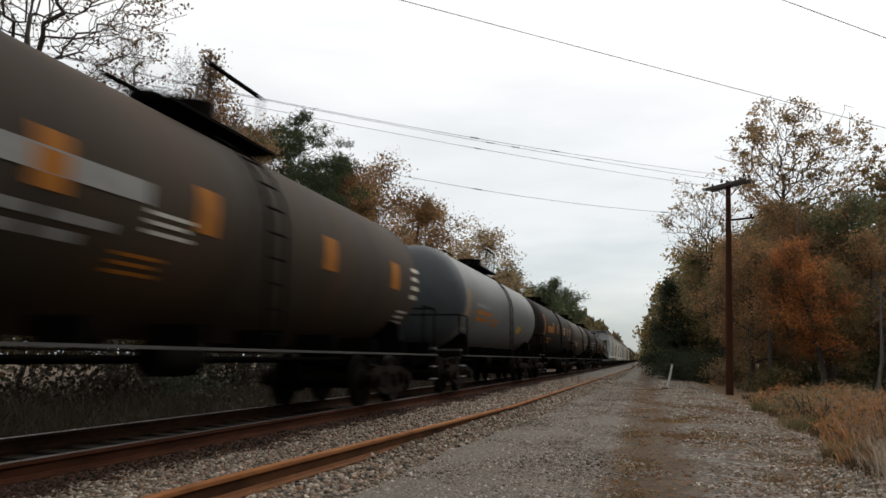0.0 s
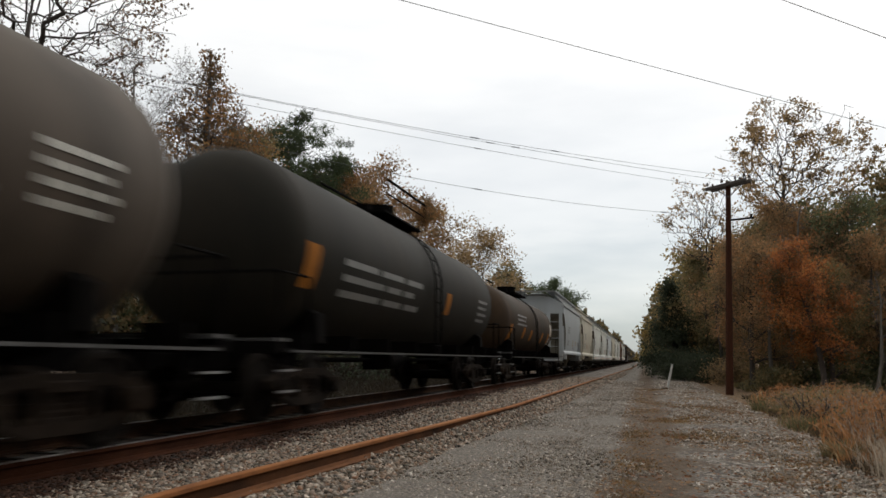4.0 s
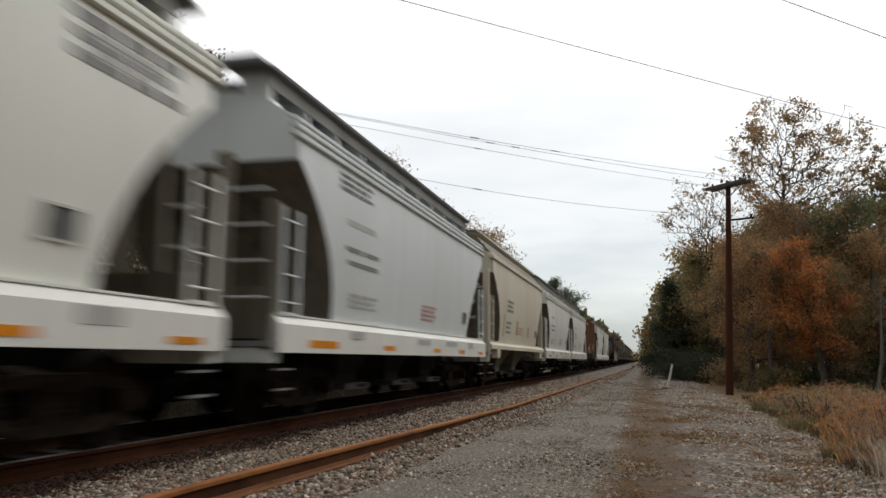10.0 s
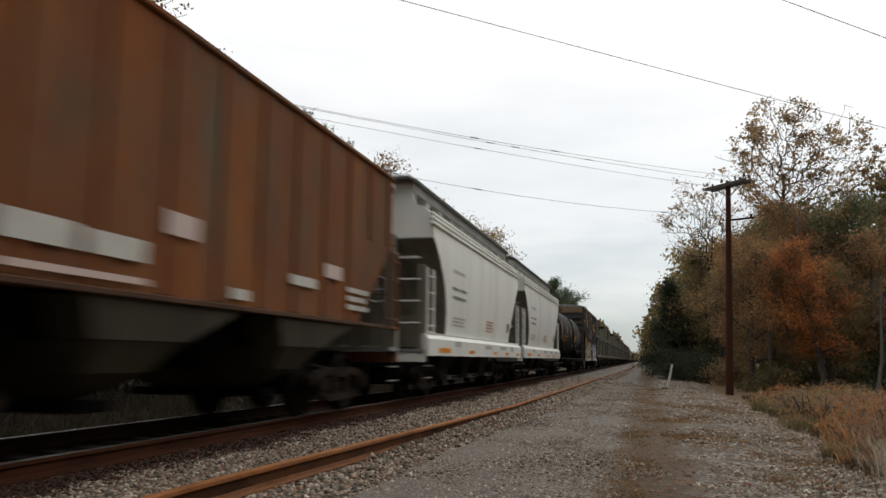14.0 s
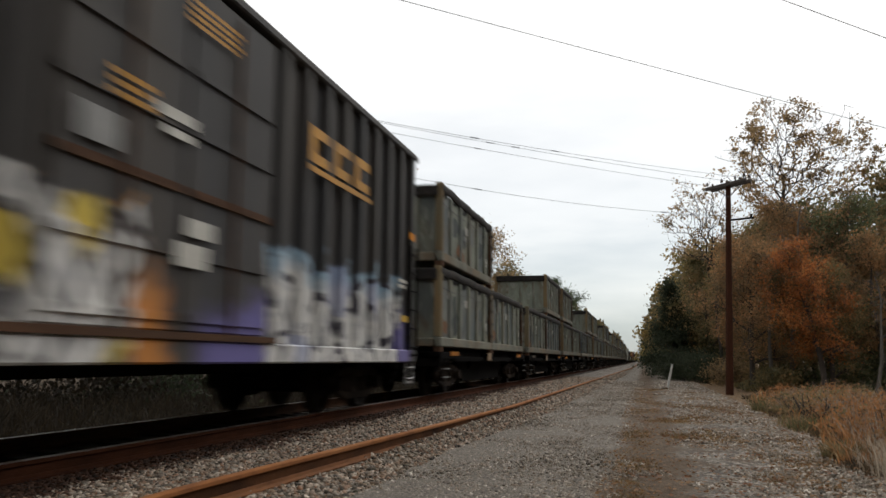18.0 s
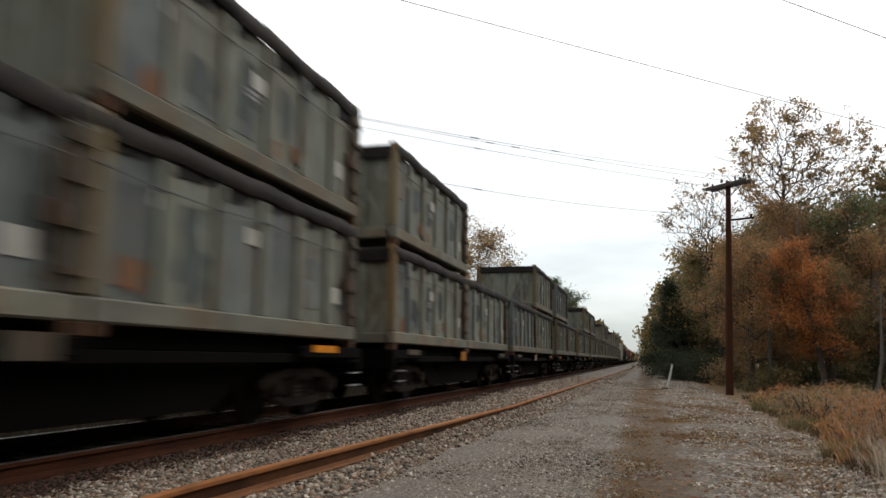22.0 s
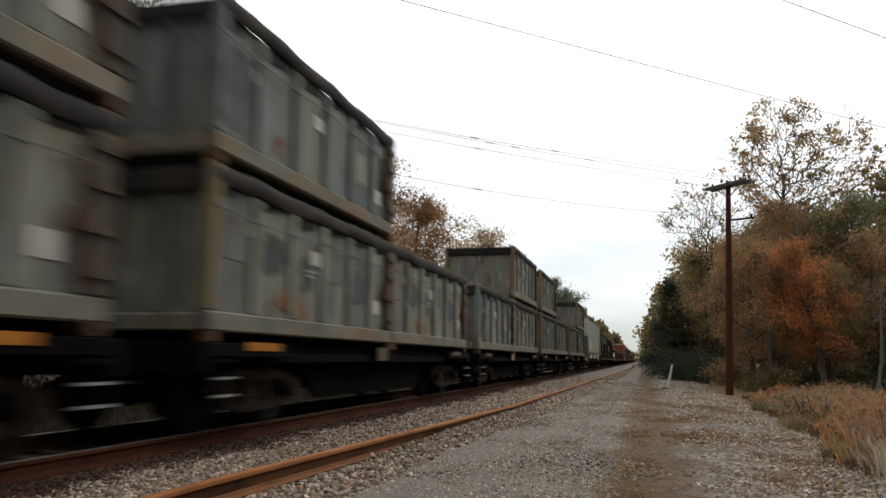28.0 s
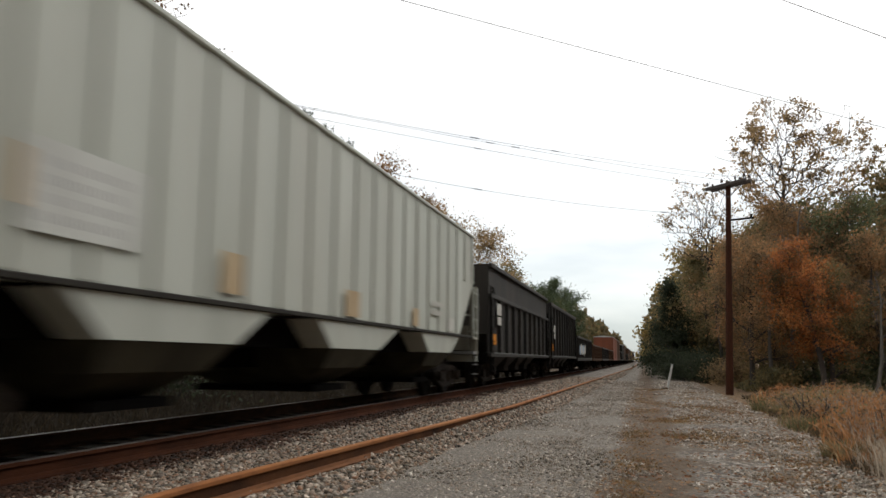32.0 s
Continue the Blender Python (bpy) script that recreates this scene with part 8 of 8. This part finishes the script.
def grass(name, label, seed, count, place, blades, height, material, width=0.006, spread=0.05):
    """Tufts of bent blades."""
    rng = np.random.default_rng(seed)
    pts = []
    while len(pts) < count:
        p = place(rng)
        if p is not None:
            pts.append(p)
    root = np.array([(x, y, ground_z(x) - 0.02) for x, y in pts])
    tall = np.array([height(x, y, rng) for x, y in pts])
    k = np.repeat(np.arange(count), blades)
    n = len(k)
    off = rng.normal(size=(n, 2)) * spread
    base = root[k] + np.concatenate([off, np.zeros((n, 1))], axis=1)
    h = tall[k] * rng.uniform(0.45, 1.1, n)
    az = np.arctan2(off[:, 1], off[:, 0]) + rng.normal(size=n) * 0.7
    lean = rng.uniform(0.05, 1.15, n) ** 1.3 * h
    az = az + rng.normal(size=n) * 0.9
    d = np.stack([np.cos(az), np.sin(az), np.zeros(n)], axis=1)
    side = np.stack([-np.sin(az + rng.uniform(-1, 1, n)), np.cos(az), np.zeros(n)], axis=1) * (width * rng.uniform(0.6, 1.5, n) * (1 + base[:, 1] * 0.045))[:, None]
    mid = base + d * (lean * 0.35)[:, None] + np.array([0, 0, 1.0]) * (h * 0.6)[:, None]
    top = base + d * lean[:, None] + np.array([0, 0, 1.0]) * h[:, None]
    v = np.stack([base - side, base + side, mid + side * 0.8, mid - side * 0.8, top + side * 0.25, top - side * 0.25], axis=1).reshape(-1, 3)
    o = np.arange(n)[:, None] * 6
    q = np.concatenate([np.array([[0, 1, 2, 3]]) + o, np.array([[3, 2, 4, 5]]) + o])
    ob = new(name, fast_mesh(name, v, q, material))
    tagged(ob, label, "grass", "", "stuff")


def verge_place(lo, hi, edge, y0, y1, power=1.5, rough=0.5, gather=0.0, off=7):
    """Places along the verge in clumps, with bare gaps between."""
    def f(rng):
        y = y0 + (y1 - y0) * rng.random() ** power
        x = edge + 0.05 * (y - 8) + 0.55 * noise.noise((y * 0.55, 3.1, 0)) + 0.25 * noise.noise((y * 1.9, 8.1, 0)) + lo + (hi - lo) * rng.random() ** 1.3 * (1 + y * 0.03)
        if noise.noise((x * 0.8, y * 0.6, off)) < -rough + rng.random() * 0.4:
            return None
        if gather and noise.noise((x * 2.6, y * 1.7, 17)) < gather * rng.random():
            return None
        return x, y
    return f


grass("dry_grass", "tall dry straw grass along the verge", 71, 640, verge_place(0.25, 5.5, 2.1, 9.5, 27, 1.2, 0.1, 1.4), 15, lambda x, y, r: 0.13 + 0.26 * noise.noise((x * 1.1, y * 0.8, 2)) + 0.26 * r.random() ** 2 + 0.1 * min(max(x - 3, 0), 1), M["grass_dry"], 0.0075, 0.1)
grass("pale_grass", "bleached pale grass tufts in the verge", 79, 130, verge_place(0.5, 5.0, 2.1, 11.0, 25, 1.2, 0.1, 0.9, 23), 30, lambda x, y, r: 0.32 + 0.6 * r.random() ** 2, M["grass_grey"], 0.003, 0.08)
grass("russet_weeds", "rust-coloured weed stalks in the verge grass", 78, 380, verge_place(0.3, 4.5, 2.1, 10.5, 26, 1.1, 0.1, 1.4, 31), 16, lambda x, y, r: 0.16 + 0.42 * r.random() ** 2, M["weed_orange"], 0.008, 0.1)
grass("low_green_grass", "short green and straw grass at the verge's edge", 72, 1300, verge_place(0.05, 3.4, 2.1, 10.5, 28, 1.3, 0.0, 0.6, 41), 22, lambda x, y, r: 0.15 + 0.14 * r.random(), M["grass_mixed"], 0.0045, 0.09)
grass("matted_grass", "matted brown dead grass under the tall straw", 77, 4200, verge_place(0.1, 6.0, 2.2, 9.2, 30, 1.3, 0.7), 7, lambda x, y, r: 0.11, M["grass_shade"], 0.006)
grass("pale_tuft", "large bleached straw tuft at the edge of the gravel", 85, 46, lambda r: (lambda y: (2.28 + 0.13 * (y - 8.4) + 0.35 * r.random() ** 1.5, y))(8.5 + 2.4 * r.random()), 22, lambda x, y, r: 0.12 + 0.4 * r.random() ** 1.5, M["straw_pale"], 0.0026, 0.1)
grass("bleached_weeds", "bleached grey weeds and brambles by the road", 73, 120, verge_place(0.45, 2.2, 2.2, 9.5, 14, 1.0, 0.3, 0.5), 16, lambda x, y, r: 0.3 + 0.3 * noise.noise((x * 2, y, 3)), M["grass_grey"], 0.003)
grass("patchy_grass", "low brown grass patches on the verge", 74, 2600, lambda r: (lambda x, y: (x, y) if noise.noise((x * 0.9, y * 0.5, 11)) > 0.05 else None)(r.uniform(-0.3, 2.2), 6.5 + 27 * r.random() ** 1.6), 7, lambda x, y, r: 0.045, M["grass_patch"], 0.004)
# these weeds carry the shade beyond the train in their colour
grass("lineside_weeds", "dull weeds on the far side of the line", 75, 4600, lambda r: (-r.uniform(8.4, 14), 7 + 60 * r.random() ** 1.5), 8, lambda x, y, r: 0.35 + 0.5 * min((-x - 8.2) / 3, 1) + 0.2 * noise.noise((x, y, 5)), M["weeds_shaded"], 0.008)
grass("lineside_brambles", "bleached brambles on the far side of the line", 76, 700, lambda r: (-r.uniform(9.0, 13), 7 + 45 * r.random() ** 1.3), 8, lambda x, y, r: 0.5 + 0.25 * noise.noise((x, y, 5)), M["grass_shade"], 0.004)


# ---- stones ----
def stones(name, label, seed, count, place, size, material, sink=0.35, level=None):
    """Crushed stones with uneven corners, half sunk into the bed."""
    rng = np.random.default_rng(seed)
    pts = []
    while len(pts) < count:
        p = place(rng)
        if p is not None:
            pts.append(p)
    pts = np.array(pts)
    z = np.array([level(x, y) if level else ground_z(x) for x, y in pts])
    n = count
    s = size * np.exp(np.clip(rng.normal(size=(n, 1)), -2, 1.5) * 0.48)
    s *= (1 + np.maximum(pts[:, 1:2] - 12, 0) * 0.025)
    corners = np.array([(-1, -1, -1), (1, -1, -1), (1, 1, -1), (-1, 1, -1), (-1, -1, 1), (1, -1, 1), (1, 1, 1), (-1, 1, 1)], float)
    v = corners[None] * rng.uniform(0.45, 1.0, (n, 8, 3)) * np.stack([rng.uniform(0.7, 1.3, n), rng.uniform(0.6, 1.1, n), rng.uniform(0.4, 0.8, n)], axis=1)[:, None, :]
    a, b, c = (rng.uniform(0, 2 * np.pi, n), rng.uniform(-0.6, 0.6, n), rng.uniform(-0.6, 0.6, n))
    ca, sa = np.cos(a), np.sin(a)
    x, y = v[:, :, 0] * ca[:, None] - v[:, :, 1] * sa[:, None], v[:, :, 0] * sa[:, None] + v[:, :, 1] * ca[:, None]
    zz = v[:, :, 2]
    cb, sb = np.cos(b)[:, None], np.sin(b)[:, None]
    y, zz = y * cb - zz * sb, y * sb + zz * cb
    cc, sc = np.cos(c)[:, None], np.sin(c)[:, None]
    x, zz = x * cc - zz * sc, x * sc + zz * cc
    v = np.stack([x, y, zz], axis=2) * s[:, :, None] * 0.5
    v += np.stack([pts[:, 0], pts[:, 1], z + s[:, 0] * (0.5 - sink) * 0.6], axis=1)[:, None, :]
    q = np.array([(0, 3, 2, 1), (4, 5, 6, 7), (0, 1, 5, 4), (1, 2, 6, 5), (2, 3, 7, 6), (3, 0, 4, 7)])[None] + np.arange(n)[:, None, None] * 8
    ob = new(name, fast_mesh(name, v.reshape(-1, 3), q.reshape(-1, 4), material))
    tagged(ob, label, "gravel", "", "stuff")


def ragged(y, a, b):
    """An uneven edge along the line."""
    return a * noise.noise((y * 0.8, 5.5, 0)) + b * noise.noise((y * 3.1, 1.5, 0))


stones("ballast", "grey crushed ballast stones beside the rails", 81, 82000, lambda r: (lambda x, y: (x, y) if x > -4.5 + ragged(y, 0.3, 0.25) else None)(-2.35 - 2.4 * r.random() ** 0.9, 4.9 + 44 * r.random() ** 2.2), 0.03, M["stone"])
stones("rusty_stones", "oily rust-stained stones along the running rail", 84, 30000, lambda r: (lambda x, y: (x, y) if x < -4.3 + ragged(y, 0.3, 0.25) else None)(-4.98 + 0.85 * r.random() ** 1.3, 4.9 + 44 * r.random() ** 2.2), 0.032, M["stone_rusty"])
stones("verge_stones", "loose pale stones on the verge", 82, 34000, lambda r: (lambda x, y: (x, y) if x > 0.6 + ragged(y, 0.6, 0.3) and noise.noise((x * 0.9, y * 0.5, 11)) + 0.5 * noise.noise((x * 2.7, y * 1.6, 19)) < 0.1 + 0.5 * (r.random() - 0.3) else None)(r.uniform(0.3, 2.7), 6.2 + 40 * r.random() ** 2.2), 0.025, M["pebble"])
stones("road_gravel", "small pale stones pressed into the road", 83, 30000, lambda r: (lambda x, y: (x, y) if x < -0.25 + ragged(y, 0.5, 0.3) + 0.25 * r.random() and noise.noise((x * 2.2, y * 1.3, 3)) < 1.2 * r.random() - 0.2 else None)(r.uniform(-2.5, 0.3), 5.8 + 40 * r.random() ** 2.1), 0.02, M["pebble"], 0.5)


def bank_z(x, y):
    """Gravel heaped against the road side of the loose rail, which it buries bit by bit."""
    d = min(max((x - spare_x(y)) / 0.34, 0.0), 1.0)
    top = -0.16 + 0.085 * min(max((y - 8.0) / 5.0, 0.0), 1.0)
    return top * (1 - d) + (ground_z(x) + 0.004) * d


def gravel_bank():
    verts, faces = [], []
    ys = [8.0 + 0.5 * i for i in range(40)] + [30 + 4 * i for i in range(16)]
    for y in ys:
        for k in range(5):
            x = spare_x(y) + 0.012 + 0.33 * k / 4
            verts.append((x, y, bank_z(x, y)))
    for i in range(len(ys) - 1):
        for k in range(4):
            a = i * 5 + k
            faces.append((a, a + 1, a + 6, a + 5))
    tagged(new("gravel_bank", raw_mesh("gravel_bank", verts, faces, M["gravel_fines"])), "grey-brown gravel fines banked against the loose rail", "gravel", "", "stuff")


gravel_bank()
stones("banked_stones", "ballast stones banked against the loose rail", 86, 15000, lambda r: (lambda y: (spare_x(y) + 0.02 + 0.36 * r.random(), y) if r.random() < (y - 7.8) / 3 else None)(7.8 + 60 * r.random() ** 1.9), 0.03, M["stone"], 0.35, bank_z)


def fallen_leaves():
    rng = np.random.default_rng(91)
    n = 6500
    y = 6.2 + 28 * rng.random(n) ** 1.6
    x = rng.uniform(-0.45, 2.9, n)
    c = np.stack([x, y, np.array([ground_z(q) for q in x]) + 0.02], axis=1)
    v, q = leaf_quads(c, 0.026, rng, 0.8, 0.0)
    v[:, 2] = c.repeat(4, axis=0)[:, 2] + (v[:, 2] - c.repeat(4, axis=0)[:, 2]) * 0.35
    ob = new("fallen_leaves", fast_mesh("fallen_leaves", v, q, M["litter"]))
    tagged(ob, "brown fallen leaves on the verge", "leaves", "", "stuff")


fallen_leaves()


# ---- pole, wires and marker post ----
def utility_pole():
    p = thing("utility_pole", 3.0, 30.85, -0.36, "leaning reddish-brown wooden utility pole with a grey crossarm", "utility pole")
    bm = bmesh.new()
    n = 12
    loft(bm, [[(0.255 * k + (0.14 - 0.05 * k) * math.cos(2 * math.pi * i / n), (0.14 - 0.05 * k) * math.sin(2 * math.pi * i / n), -0.1 + 8.03 * k) for i in range(n)] for k in (0, 0.2, 0.5, 0.8, 1.0)])
    part("shaft", bm, M["pole_wood"], p, "", True)
    for side in (-0.16, 0.16):
        arm = new("crossarm", mesh_of("crossarm", made(box, -0.86, 0.86, -0.055, 0.055, -0.065, 0.065), M["arm_wood"], False, 0.01))
        arm.parent = p
        arm.matrix_basis = pose(0.25, 0, 7.78, 0, -3, -40) @ pose(0, side, 0)
        for x in (-0.78, -0.15, 0.42, 0.78):
            bm = bmesh.new()
            rod(bm, (x, 0, 0.065), (x, 0, 0.15), 0.015, 6)
            rod(bm, (x, 0, 0.13), (x, 0, 0.25), 0.05, 10, 0.03)
            part("insulator", bm, M["insul"], arm)
    for q in (-1, 1):
        bm = bmesh.new()
        rod(bm, (0.24, -0.12, 7.3), (0.25 + q * 0.45, -0.12 - q * 0.38, 7.72), 0.02, 5)
        part("arm_brace", bm, M["arm_wood"], p)
    bm = bmesh.new()
    rod(bm, (0.2, 0, 6.45), (1.1, -0.1, 6.5), 0.035, 6)
    rod(bm, (1.0, -0.1, 6.5), (1.0, -0.1, 6.64), 0.04, 8)
    part("side_bracket", bm, M["black_iron"], p)
    return p


utility_pole()


def wire(a, b, sag, r=0.0075, n=24, sleeves=()):
    w = thing("overhead_wire", a[0], a[1], a[2], "thin dark overhead wire sagging between poles", "wire", "overhead wires")
    A, B = Vector(a), Vector(b)
    pts = []
    for i in range(n + 1):
        k = i / n
        p = A.lerp(B, k) - Vector((0, 0, sag * 4 * k * (1 - k))) - A
        pts.append(p)
    loops = []
    d = (B - A).normalized()
    s = d.cross(Vector((0, 0, 1))).normalized()
    u = s.cross(d)
    for p in pts:
        loops.append([p + (s * math.cos(t) + u * math.sin(t)) * r for t in (0, 2.09, 4.19)])
    part("strand", made(loft, loops), M["wire"], w)
    for k in sleeves:
        i = int(k * n)
        part("splice_sleeve", made(rod, pts[i].lerp(pts[i + 1], 0.4), pts[i].lerp(pts[i + 1], 0.7), 0.015, 6), M["black_iron"], w)


wire((-14.5, 15.7, 8.37), (3.85, 30.2, 7.52), 0.275, sleeves=(0.51, 0.66))
wire((-14.7, 15.9, 8.437), (3.15, 30.8, 7.592), 0.205, sleeves=(0.57, 0.62, 0.71))
wire((-14.9, 16.2, 8.306), (2.45, 31.4, 7.57), 0.174, sleeves=(0.55,))
wire((-14.0, 16.7, 7.453), (3.3, 30.85, 6.245), 0.623, sleeves=(0.54, 0.85))
wire((-13.5, 7.9, 8.89), (14.0, 35.2, 8.975), 0.0, 0.0115)
wire((-8.0, 6.7, 8.866), (20.0, 35.0, 9.112), 0.1, 0.0115)


def marker_post():
    p = thing("marker_post", 0.88, 33.8, -0.3, "slanting white marker post beside the road", "marker post")
    bm = bmesh.new()
    rod(bm, (0, 0, -0.1), (0.25, 0.05, 1.03), 0.045, 8)
    part("stake", bm, M["post_white"], p, "", True)
    bm = bmesh.new()
    for i in range(7):
        a = i * 0.9
        box(bm, 0.16 * math.cos(a) - 0.07, 0.16 * math.cos(a) + 0.07, 0.16 * math.sin(a) - 0.06, 0.16 * math.sin(a) + 0.06, -0.06, 0.06 + 0.02 * (i % 3))
    part("stone_footing", bm, M["stone"], p, "grey stones round the foot", False, 0.015)


marker_post()


# ---- motion ----
def run(t):
    """Metres that the train has gone after t seconds."""
    return 15.05 * t + 0.011 * t * t


def motions():
    times = [2.0 * i for i in range(17)]
    for ob, s0, z in MOVERS:
        walk(ob, [(t, pose(XC, s0 - run(t), z)) for t in times])
    # every wheelset turns alike: one set of keys serves them all
    rotors = [o for o in scene.objects if o.data == ROTOR_ME]
    first = rotors[0]
    spin = [(i / 30.0, pose(0, 0, 0, math.degrees(run(i / 30.0) / WHEEL_R))) for i in range(961)]
    walk(first, spin)
    for o in rotors[1:]:
        o.rotation_mode = "QUATERNION"
        keys = o.animation_data_create()
        keys.action = first.animation_data.action
        keys.action_slot = first.animation_data.action_slot


motions()
